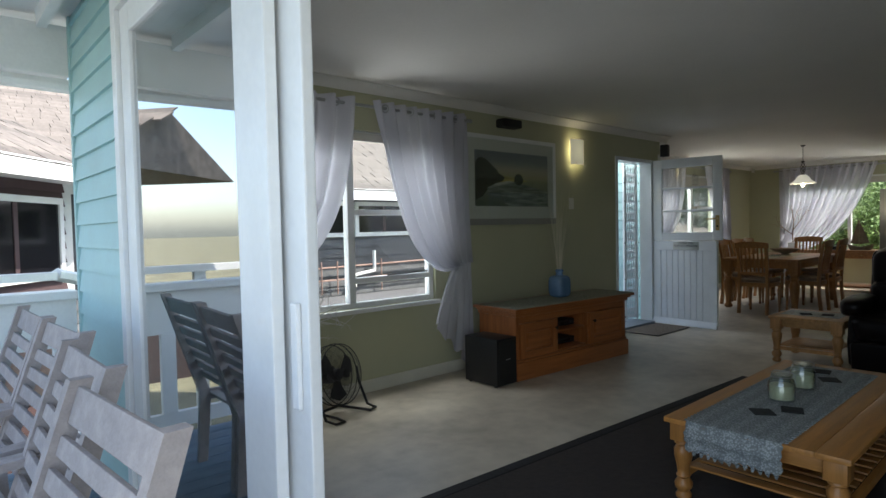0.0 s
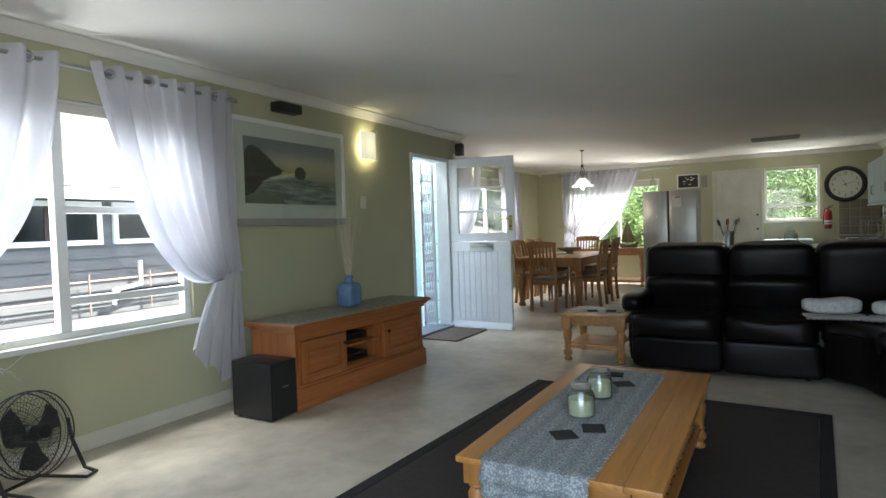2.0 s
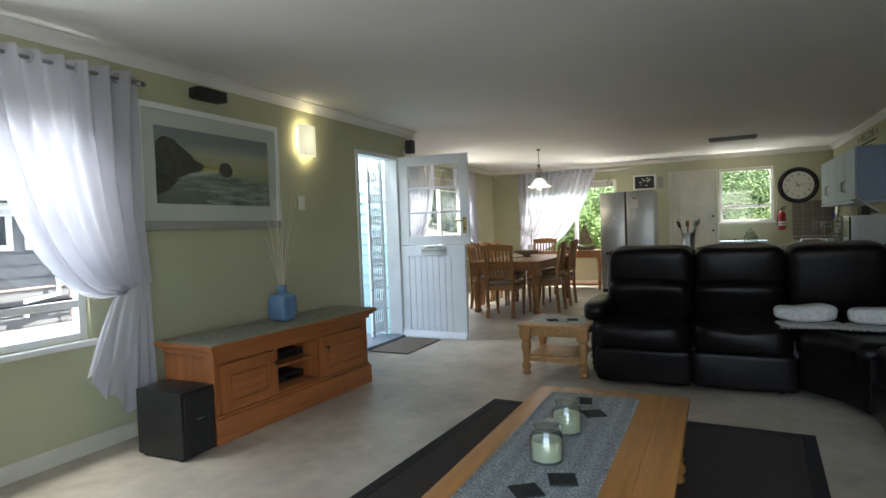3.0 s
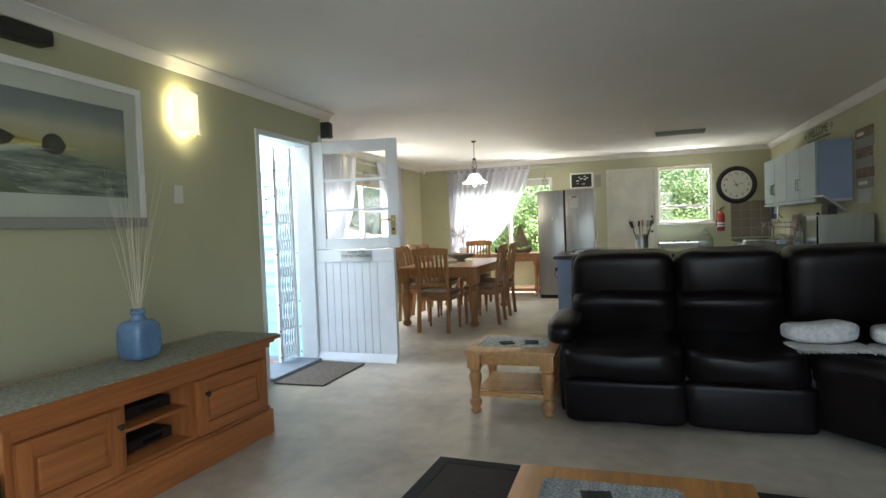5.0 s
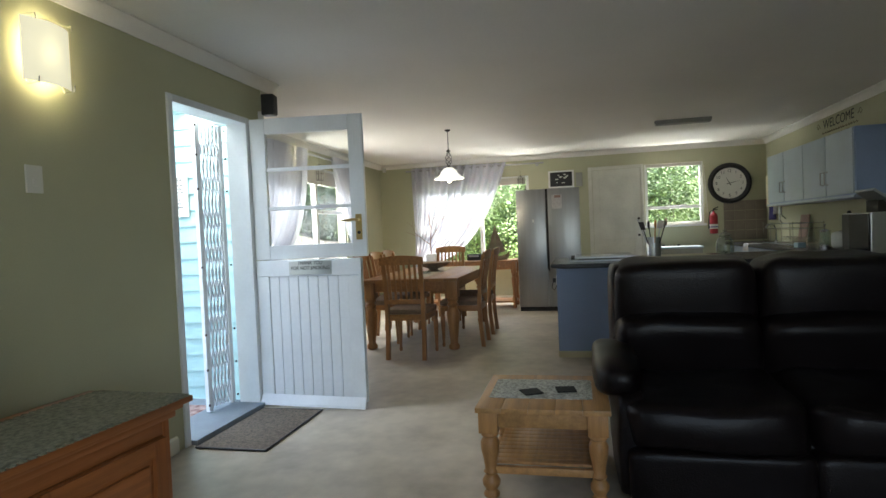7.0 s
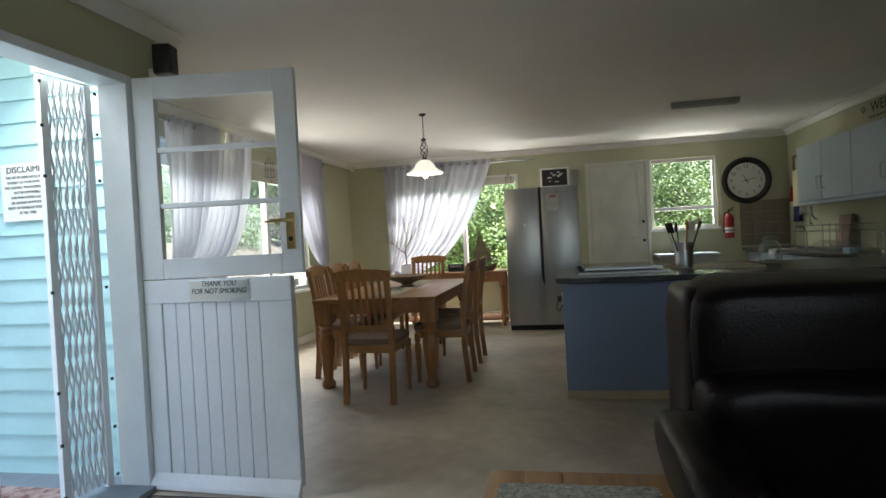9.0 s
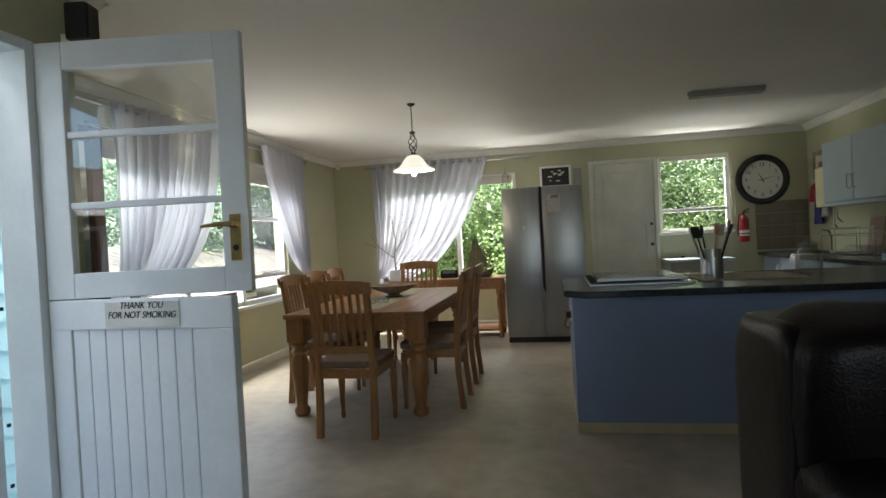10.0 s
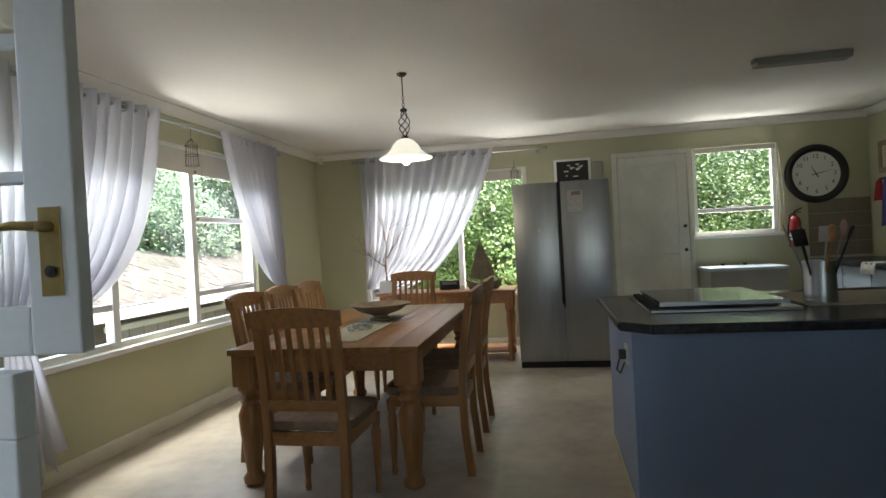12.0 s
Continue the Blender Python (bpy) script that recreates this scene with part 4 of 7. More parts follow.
# ---- curtains ----
def curtain(name, axis, at_d, inward, top0, top1, ztop, tie, tail, label, bulge=(0.10, 0.32), folds=9, sag=0.18, rings=6, rodz=None, edge=None):
    """Sheer curtain tied back: threads run from the rod to the tie, then fan out below. top0 is the free edge, top1 the tied side."""
    c = thing(name, Matrix(), label, "curtain", "white tied curtains")

    def P(a, z, d):
        return (a, at_d + inward * d, z) if axis == "x" else (at_d + inward * d, a, z)
    bm = bmesh.new()
    NU, NV = 140, 44
    grid = []
    ta, tz = tie
    edge = top1 if edge is None else edge
    for j in range(NV + 1):
        s = j / NV
        row = []
        for i in range(NU + 1):
            u = i / NU
            a0 = top0 + (top1 - top0) * u
            free = 1 - u
            e = (ta + (edge - ta) * max(0, (u - 0.6) / 0.4) ** 1.3 + (1 - u) * (-0.02 if top1 > top0 else 0.02), tz - free * 0.05)
            p1 = (a0 + (ta - a0) * bulge[0], ztop + (tz - ztop) * (0.40 + 0.12 * free))
            p2 = (a0 + (ta - a0) * (bulge[1] + 0.25 * (1 - free)), tz + (ztop - tz) * 0.22 * (1 - free) - sag * free)
            b0, b1, b2, b3 = (1 - s) ** 3, 3 * s * (1 - s) ** 2, 3 * s * s * (1 - s), s ** 3
            x = b0 * a0 + b1 * p1[0] + b2 * p2[0] + b3 * e[0]
            z = b0 * ztop + b1 * p1[1] + b2 * p2[1] + b3 * e[1]
            d = 0.045 + 0.042 * math.sin(u * folds * 2 * math.pi + 1.3 * math.sin(3 * s)) * (1 - 0.45 * s) + 0.016 * math.sin(u * folds * 5.3 + 4 * s) + 0.012 * s * math.sin(u * 47 + 5 * s) + 0.05 * math.sin(math.pi * s) * free
            d += 0.006 * noise.noise(Vector((u * 9, s * 6, ztop)))
            row.append(bm.verts.new(P(x, z, d)))
        grid.append(row)
    for a, b in zip(grid, grid[1:]):
        for i in range(NU):
            bm.faces.new((a[i], a[i + 1], b[i + 1], b[i]))
    part("drape", bm, M["sheer"], c, smooth=True)
    bm = bmesh.new()
    grid = []
    (b0, bz0), (b1, bz1) = tail
    for j in range(25):
        s = j / 24
        row = []
        for i in range(61):
            u = i / 60
            x0, z0 = (ta - 0.045 * (1 if b1 > b0 else -1)) * (1 - u) + edge * u, tz
            x1, z1 = b0 + (b1 - b0) * u, bz0 + (bz1 - bz0) * u + 0.03 * math.sin(u * 22) + 0.015 * math.sin(u * 51)
            w = s ** 0.75
            d = 0.045 + 0.025 * s * math.sin(u * 5 * 2 * math.pi + 0.6 * s) + 0.01 * math.sin(u * 40) * s
            row.append(bm.verts.new(P(x0 + (x1 - x0) * w, z0 + (z1 - z0) * s, d)))
        grid.append(row)
    for a, b in zip(grid, grid[1:]):
        for i in range(60):
            bm.faces.new((a[i], a[i + 1], b[i + 1], b[i]))
    part("tail", bm, M["sheer"], c, smooth=True)
    bm = bmesh.new()
    tube(bm, [P(ta - 0.05, tz, 0.0), P(ta - 0.04, tz - 0.01, 0.08), P(ta, tz - 0.015, 0.10), P(ta + 0.05, tz, 0.05), P(ta + 0.05, tz, 0.0)], 0.006, 6)
    part("tie_back", bm, M["sheer"], c, "narrow white tie-back", smooth=True)
    ring = None
    for i in range(rings):
        a = top0 + (top1 - top0) * (i + 0.5) / rings
        z = rodz or ztop - 0.045
        if ring is None:
            bm = bmesh.new()
            n = 16
            tube(bm, [(0, 0.028 * math.cos(2 * math.pi * k / n), 0.028 * math.sin(2 * math.pi * k / n)) for k in range(n)], 0.006, 6, closed=True)
            ring = part("eyelet", bm, M["steel"], c, "steel curtain eyelet", smooth=True, at=Matrix.Translation(P(a, z, 0.035)) @ pose(0, 0, 0, 0, 0, (0 if axis == "x" else 90) + 35))
        else:
            share("eyelet", ring.data, Matrix.Translation(P(a, z, 0.035)) @ pose(0, 0, 0, 0, 0, (0 if axis == "x" else 90) + (35 if i % 2 else -35)), c, "steel curtain eyelet")
    return c


def rod(name, p0, p1, wall_dir, label, brackets):
    r = thing(name, Matrix(), label, "curtain rod", "curtain rods")
    bm = bmesh.new()
    tube(bm, [p0, p1], 0.0125, 10)
    part("pole", bm, M["steel"], r, smooth=True)
    d = (Vector(p1) - Vector(p0)).normalized()
    for p, q in ((p0, -1), (p1, 1)):
        bm = bmesh.new()
        tube(bm, [Vector(p) + d * q * t for t in (0, 0.01, 0.02, 0.05, 0.07)], [0.013, 0.02, 0.012, 0.018, 0.004], 10)
        part("finial", bm, M["steel"], r, smooth=True)
    for f in brackets:
        b = Vector(p0).lerp(Vector(p1), f)
        bm = bmesh.new()
        tube(bm, [b + Vector((0, 0, -0.015)), b + Vector(wall_dir) * 0.10 + Vector((0, 0, -0.015))], 0.008, 8)
        tube(bm, [b + Vector(wall_dir) * 0.092 + Vector((0, 0, -0.015)), b + Vector(wall_dir) * 0.10 + Vector((0, 0, -0.015))], 0.028, 12)
        part("bracket", bm, M["steel"], r, smooth=True)
    return r


rod("curtain_rod", (2.95, 7.60, 2.195), (5.42, 7.60, 2.195), (0, 1, 0), "brushed steel rod above the living room window", (0.03, 0.52, 0.97))
rod("curtain_rod", (9.75, 8.63, 2.235), (13.48, 8.63, 2.235), (0, 1, 0), "brushed steel rod above the dining window", (0.02, 0.5, 0.98))
rod("curtain_rod", (14.60, 8.17, 2.25), (14.60, 5.98, 2.25), (1, 0, 0), "brushed steel rod above the end window", (0.02, 0.98))
curtain("curtain", "x", 7.635, -1, 4.42, 5.42, 2.24, (5.29, 0.96), ((4.99, 0.46), (5.44, 0.01)), "white voile curtain tied back beside the picture", rings=4, folds=8, edge=5.43)
curtain("curtain", "x", 7.635, -1, 4.26, 3.02, 2.24, (3.22, 0.96), ((3.42, 0.3), (3.02, 0.02)), "white voile curtain tied back beside the deck door", rings=4, folds=8)
curtain("curtain", "x", 8.665, -1, 11.58, 10.32, 2.28, (10.38, 0.96), ((10.64, 0.20), (10.30, 0.02)), "white voile curtain sweeping back from the dining window", sag=0.12, folds=11, bulge=(0.15, 0.4))
curtain("curtain", "x", 8.665, -1, 12.40, 13.42, 2.28, (13.42, 0.92), ((13.15, 0.35), (13.5, 0.02)), "white voile curtain tied back near the room corner", sag=0.0, bulge=(0.15, 0.45))
curtain("curtain", "y", 14.635, -1, 6.52, 8.13, 2.295, (8.04, 0.74), ((7.75, 0.3), (8.1, 0.03)), "white voile curtain drawn across the end window", sag=0.16, folds=13, rings=10, bulge=(0.15, 0.46))
for a0, a1, yy, nm, lb in ((3.47, 5.06, WY, "x", "living room"), (10.25, 13.07, DY, "x", "dining"),):
    b = tagged(thing("roller_blind", Matrix(), "rolled-up cream fabric blind at the head of a window", "blind"), group="window blinds")
    bx("blind_fabric", (a0, yy + 0.012, 1.90 if lb == "dining" else 1.95, a1, yy + 0.026, 2.08 if lb == "dining" else 2.01), M["blind"], b)
b = thing("roller_blind", Matrix(), "rolled-up cream blind at the head of the end window", "blind", "window blinds")
bx("blind_fabric", (FX + 0.004, 6.22, 1.93, FX + 0.025, 7.90, 2.04), M["blind"], b, bevel=0.004)
b = thing("roller_blind", Matrix(), "rolled-up cream blind in the kitchen window", "blind", "window blinds")
bx("blind_fabric", (FX - 0.03, 3.52, 2.06, FX - 0.002, 4.34, 2.115), M["blind"], b, bevel=0.01)
bm = bmesh.new()
tube(bm, [(FX - 0.035, 3.50, 2.06), (FX - 0.04, 3.47, 1.6), (FX - 0.04, 3.46, 1.32), (FX - 0.04, 3.50, 1.4), (FX - 0.035, 3.52, 2.06)], 0.004, 5)
part("pull_cord", bm, M["blind"], b)


# ---- turned leg ----
def turned(bm, x, y, h, w, seg=18, style=0):
    """Square block top, turned shaft, ball foot."""
    box(bm, x - w, y - w, h * 0.76, x + w, y + w, h, bevel=0.004)
    pr = [(0.55, 0), (0.8, 0.02), (0.85, 0.05), (0.6, 0.09), (0.62, 0.105), (0.9, 0.15), (0.95, 0.2), (0.6, 0.27), (0.78, 0.30), (0.62, 0.33), (0.7, 0.42), (0.95, 0.56), (0.98, 0.64), (0.7, 0.70), (0.9, 0.72), (0.9, 0.745), (0.75, 0.765)]
    if style:
        pr = [(0.55, 0), (0.85, 0.02), (0.9, 0.06), (0.6, 0.10), (0.66, 0.16), (0.98, 0.42), (1.05, 0.54), (0.7, 0.62), (0.95, 0.655), (0.7, 0.69), (0.98, 0.73), (0.9, 0.765)]
    lathe(bm, [(r * w, z * h) for r, z in pr], x, y, seg)


def slab(name, x0, y0, x1, y1, z0, z1, material, parent, bevel=0.012):
    return bx(name, (x0, y0, z0, x1, y1, z1), material, parent, bevel=bevel, smooth=True)


# ---- rug and coffee table ----
rug = thing("area_rug", pose(6.77, 5.83, 0.001, 0, 0, -3.2) @ Matrix.Translation((-6.84, -5.85, 0)), "charcoal woven rug with a black border under the coffee table", "rug")
bx("rug_field", (3.117, 3.997, 0, 6.773, 5.783, 0.010), M["rug"], rug)
for d in ((3.05, 3.93, 0, 6.84, 3.995, 0.013), (3.05, 5.785, 0, 6.84, 5.85, 0.013), (3.05, 3.995, 0, 3.115, 5.785, 0.013), (6.775, 3.995, 0, 6.84, 5.785, 0.013)):
    bx("border", d, M["rug_edge"], rug, "black woven border", bevel=0.003)
ctb = thing("coffee_table", pose(5.09, 4.87, 0.012), "honey pine coffee table with turned legs and a slatted shelf", "coffee table")
for i in range(6):
    slab("tabletop_board", -0.735, -0.40 + i * 0.1333, 0.735, -0.40 + (i + 1) * 0.1333 - 0.0006, 0.452, 0.480, M["oak"], ctb, 0.0015) if 0 < i < 5 else slab("tabletop_board", -0.735, -0.40 + i * 0.1333, 0.735, -0.40 + (i + 1) * 0.1333 - 0.0006, 0.450, 0.480, M["oak"], ctb, 0.006)
for y in (-0.335, 0.335):
    slab("apron", -0.62, y - 0.012, 0.62, y + 0.012, 0.36, 0.450, M["oak"], ctb, 0.003)
for x in (-0.665, 0.665):
    slab("apron", x - 0.012, -0.28, x + 0.012, 0.28, 0.36, 0.450, M["oak_y"], ctb, 0.003)
for x in (-0.665, 0.665):
    for y in (-0.335, 0.335):
        bm = bmesh.new()
        turned(bm, x, y, 0.450, 0.045)
        part("leg", bm, M["oak_z"], ctb, smooth=True)
for y in (-0.335, 0.335):
    slab("stretcher", -0.63, y - 0.015, 0.63, y + 0.015, 0.12, 0.165, M["oak"], ctb, 0.003)
for i in range(15):
    x = -0.60 + i * 0.0857
    slab("shelf_slat", x - 0.03, -0.32, x + 0.03, 0.32, 0.166, 0.178, M["oak_y"], ctb, 0.003)

for ob in ctb.children:
    ob.data.transform(Matrix.Diagonal((1.06, 0.90, 0.79, 1)))


def lace_runner(name, x0, x1, y0, y1, z, drop, material, label, scal=0.03):
    """Cloth strip lying along x with scalloped edges and hanging ends."""
    t = thing(name, pose(0, 0, 0), label, "table runner")
    bm = bmesh.new()
    segs = []
    for k in range(9):
        f = k / 8
        segs.append((x0 - 0.004 - 0.02 * math.sin(f * 3), z - drop * (1 - f)) if drop else None)
    prof = []
    if drop:
        prof += [(x0 - 0.012 + 0.01 * math.sin(k * 1.1), z - drop + drop * k / 8) for k in range(9)]
    prof += [(x0 + (x1 - x0) * k / 60, z + 0.0015 + 0.001 * math.sin(k * 2.1)) for k in range(61)]
    if drop:
        prof += [(x1 + 0.012, z - 0.06 * k) for k in range(1, int(drop / 0.06) + 1)]
    rows = []
    for a, (x, zz) in enumerate(prof):
        sc = 0.006 * (a % 2)
        row = []
        for b in range(25):
            f = b / 24
            yy = (y0 - sc) + (y1 - y0 + 2 * sc) * f
            fold = 0.012 * math.sin(f * 14) * max(0, (z - zz) / 0.15)
            endz = (-0.010 * (b % 2)) if a == 0 else 0
            row.append(bm.verts.new((x - fold, yy, zz + endz)))
        rows.append(row)
    for a, b in zip(rows, rows[1:]):
        for i in range(24):
            bm.faces.new((a[i], a[i + 1], b[i + 1], b[i]))
    ob = part("cloth", bm, material, t, smooth=True)
    md = ob.modifiers.new("thickness", "SOLIDIFY")
    md.thickness, md.offset = 0.003, 1
    bm = bmesh.new()
    for y, s in ((y0, -1), (y1, 1)):
        n = int((x1 - x0) / scal)
        for k in range(n):
            x = x0 + (k + 0.5) * scal
            lathe(bm, [(0.012, z + 0.0005), (0.012, z + 0.004)], x, y + s * 0.008, 8)
    if drop:
        n = int((y1 - y0) / scal)
        for k in range(n):
            y = y0 + (k + 0.5) * scal
            tube(bm, [(x0 - 0.012 - 0.012 * math.sin((y - y0) / (y1 - y0) * 14) * drop / 0.15, y, z - drop - 0.006), (x0 - 0.012, y, z - drop - 0.022)], [0.010, 0.004], 6)
    part("scalloped_edge", bm, material, t, kind="stuff")
    return t


lace_runner("table_runner", 4.315, 5.76, 4.74, 5.12, 0.3927, 0.12, M["lace"], "grey-blue crocheted lace runner over the coffee table")


def clip_jar(at):
    j = thing("candle_jar", at, "glass clip-top jar half filled with cream wax", "jar", "candle jars")
    bm = bmesh.new()
    lathe(bm, [(0.045, 0), (0.058, 0.006), (0.060, 0.02), (0.060, 0.085), (0.052, 0.105), (0.044, 0.113), (0.044, 0.125), (0.040, 0.125), (0.040, 0.112), (0.055, 0.09), (0.055, 0.012), (0.01, 0.008)], seg=28)
    part("jar_body", bm, M["jar"], j, smooth=True)
    bm = bmesh.new()
    lathe(bm, [(0.0, 0.0085), (0.053, 0.0125), (0.0535, 0.078), (0.0, 0.081)], seg=24)
    part("wax", bm, M["wax"], j, "cream candle wax", smooth=True)
    bm = bmesh.new()
    lathe(bm, [(0.046, 0.1255), (0.048, 0.131), (0.042, 0.139), (0.02, 0.143), (0, 0.143)], seg=24)
    part("lid", bm, M["jar"], j, smooth=True)
    bm = bmesh.new()
    n = 20
    tube(bm, [(0.0465 * math.cos(6.2832 * k / n), 0.0465 * math.sin(6.2832 * k / n), 0.119) for k in range(n)], 0.002, 5, closed=True)
    tube(bm, [(0.047, 0, 0.119), (0.058, 0, 0.13), (0.056, 0, 0.10), (0.063, 0, 0.085)], 0.002, 5)
    tube(bm, [(-0.047, 0, 0.119), (-0.03, 0, 0.146), (0.03, 0, 0.146), (0.055, 0, 0.128)], 0.002, 5)
    part("wire_clip", bm, M["steel"], j, "steel wire clip", smooth=True)
    return j


cj = clip_jar(pose(4.91, 4.935, 0.3962, 0, 0, -70))
copy_thing(cj, pose(5.21, 4.935, 0.3962, 0, 0, -50))

M["slate"] = mat("dark_slate", (0.028, 0.030, 0.028), 0.75, var=0.35, scale=50, bump=0.3, fine=150, spec=0.3)


def coaster(at, label="dark slate square coaster on a lace cloth"):
    c = thing("coaster", at, label, "coaster", "slate coasters")
    bx("slate", (-0.045, -0.045, 0, 0.045, 0.045, 0.006), M["slate"], c, bevel=0.0015)
    return c


co = coaster(pose(4.65, 4.93, 0.3972, 0, 0, 38))
for x, y, a in ((4.77, 4.845, 20), (5.47, 4.88, 30), (5.64, 4.965, 10)):
    copy_thing(co, pose(x, y, 0.3972, 0, 0, a))

# ---- side table ----
stb = thing("side_table", pose(7.80, 5.60, 0) @ Matrix.Diagonal((1, 1, 0.925, 1)), "light pine side table with turned legs and a slatted shelf", "side table")
for i in range(5):
    slab("tabletop_board", -0.30, -0.29 + i * 0.116, 0.30, -0.29 + (i + 1) * 0.116 - 0.0006, 0.425, 0.450, M["pine"], stb, 0.004)
for y in (-0.235, 0.235):
    slab("apron", -0.21, y - 0.011, 0.21, y + 0.011, 0.345, 0.425, M["pine"], stb, 0.003)
for x in (-0.245, 0.245):
    slab("apron", x - 0.011, -0.20, x + 0.011, 0.20, 0.345, 0.425, M["pine"], stb, 0.003)
for x in (-0.245, 0.245):
    for y in (-0.235, 0.235):
        bm = bmesh.new()
        turned(bm, x, y, 0.425, 0.043)
        part("leg", bm, M["pine_z"], stb, smooth=True)
for x in (-0.245, 0.245):
    slab("stretcher", x - 0.012, -0.21, x + 0.012, 0.21, 0.12, 0.155, M["pine"], stb, 0.003)
for i in range(9):
    x = -0.204 + i * 0.051
    slab("shelf_slat", x - 0.0235, -0.225, x + 0.0235, 0.225, 0.156, 0.170, M["pine"], stb, 0.004)
lc = lace_runner("doily", 7.66, 8.00, 5.40, 5.83, 0.4167, 0, M["crochet_pale"], "cream-grey lace doily on the side table")
for x, y, a in ((7.75, 5.66, 25), (7.80, 5.50, 10)):
    copy_thing(co, pose(x, y, 0.4217, 0, 0, a))

# ---- television unit ----
tv = thing("television_unit", pose(6.17, 0, 0), "honey pine low cabinet with moulded top, two doors and open shelves", "sideboard")
X0, X1, YF, YB, TH = -0.76, 0.76, 6.98, 7.42, 0.60
slab("plinth", X0 - 0.02, YF - 0.025, X1 + 0.02, YB, 0.0, 0.15, M["tvwood"], tv, 0.012)
slab("plinth_moulding", X0 - 0.005, YF - 0.01, X1 + 0.005, YB, 0.1505, 0.17, M["tvwood"], tv, 0.006)
slab("side_panel", X0, YF, X0 + 0.03, YB, 0.1705, 0.525, M["tvwood_z"], tv, 0.003)
slab("side_panel", X1 - 0.03, YF, X1, YB, 0.1705, 0.525, M["tvwood_z"], tv, 0.003)
slab("back_panel", X0 + 0.03, YB - 0.015, X1 - 0.03, YB, 0.1705, 0.525, M["tvwood"], tv, 0.001)
slab("top_moulding", X0 - 0.02, YF - 0.02, X1 + 0.02, YB, 0.5255, 0.555, M["tvwood"], tv, 0.010)
slab("top_moulding", X0 - 0.04, YF - 0.04, X1 + 0.04, YB, 0.5555, 0.575, M["tvwood"], tv, 0.008)
slab("top", X0 - 0.065, YF - 0.065, X1 + 0.065, YB + 0.01, 0.5755, 0.60, M["tvwood"], tv, 0.006)
slab("top_rail", X0 + 0.03, YF + 0.004, X1 - 0.03, YF + 0.03, 0.47, 0.525, M["tvwood"], tv, 0.002)
for x in (-0.27, 0.15):
    slab("divider", x, YF + 0.004, x + 0.03, YB - 0.015, 0.1705, 0.47, M["tvwood_z"], tv, 0.002)
slab("shelf", -0.24, YF + 0.02, 0.15, YB - 0.015, 0.335, 0.352, M["tvwood"], tv, 0.002)
slab("shelf", -0.24, YF + 0.004, 0.15, YB - 0.015, 0.1705, 0.19, M["tvwood"], tv, 0.002)
for a0, a1, kx in ((X0 + 0.03, -0.27, -0.295), (0.18, X1 - 0.03, 0.212)):
    dr = bx("cabinet_door", (a0 + 0.003, YF - 0.001, 0.175, a1 - 0.003, YF + 0.012, 0.467), M["tvwood"], tv, bevel=0.002)
    for d in ((a0 + 0.004, YF - 0.018, 0.176, a0 + 0.065, YF - 0.001, 0.466), (a1 - 0.065, YF - 0.018, 0.176, a1 - 0.004, YF - 0.001, 0.466)):
        bx("door_stile", d, M["tvwood_z"], dr, bevel=0.003)
    for d in ((a0 + 0.065, YF - 0.018, 0.176, a1 - 0.065, YF - 0.001, 0.236), (a0 + 0.065, YF - 0.018, 0.406, a1 - 0.065, YF - 0.001, 0.466)):
        bx("door_rail", d, M["tvwood"], dr, bevel=0.003)
    bx("raised_panel", (a0 + 0.085, YF - 0.014, 0.256, a1 - 0.085, YF - 0.001, 0.386), M["tvwood"], dr, bevel=0.009)
    bm = bmesh.new()
    lathe(bm, [(0.006, 0), (0.006, 0.012), (0.014, 0.018), (0.015, 0.025), (0.008, 0.031), (0, 0.032)], seg=14)
    part("knob", bm, M["iron"], dr, "small dark metal knob", smooth=True, at=pose(kx - (0.0 if kx < 0 else -0.02) , YF - 0.018, 0.39, 90, 0, 0))
media = []
for z, nm, lb in ((0.353, "media_player", "black media player on the cabinet shelf"), (0.191, "video_receiver", "black receiver box on the lower shelf")):
    g = thing(nm, pose(6.17, 0, z), lb, "electronics")
    media.append(g)
    bx("casing", (-0.14, 7.10, 0.004, 0.13, 7.38, 0.055), M["black"], g, bevel=0.004)
    bx("front_display", (-0.05, 7.095, 0.02, 0.06, 7.0995, 0.04), M["screen"], g)
rn = lace_runner("cabinet_runner", 5.36, 6.985, 6.93, 7.36, 0.6005, 0, M["crochet"], "grey-green crocheted cloth over the cabinet top")

vs = thing("vase", pose(6.22, 7.20, 0.605), "blue glazed ceramic bottle vase with tall pale reeds", "vase")
bm = bmesh.new()
pillow(bm, (0, 0, 0.100), (0.086, 0.086, 0.102), 0.50, 40, 24)
lathe(bm, [(0.062, 0.185), (0.045, 0.198), (0.034, 0.208), (0.03, 0.228), (0.038, 0.236), (0.038, 0.246), (0.03, 0.250), (0.034, 0.256), (0.026, 0.258), (0.024, 0.22), (0.03, 0.2)], seg=32)
part("vase_body", bm, M["ceramic_blue"], vs, smooth=True)
rnd = random.Random(11)
bm = bmesh.new()
for i in range(26):
    a, sp = rnd.random() * 6.28, 0.05 + 0.16 * rnd.random()
    hgt = 0.45 + 0.3 * rnd.random()
    tube(bm, [(0.012 * math.cos(a), 0.012 * math.sin(a), 0.16), (0.02 * math.cos(a), 0.02 * math.sin(a), 0.27), (sp * 0.5 * math.cos(a), sp * 0.35 * math.sin(a), 0.27 + hgt * 0.5), (sp * math.cos(a), sp * 0.5 * math.sin(a), 0.25 + hgt)], [0.0016, 0.0016, 0.0013, 0.0008], 4)
part("reeds", bm, M["reed"], vs, "thin pale dried reeds", kind="stuff")

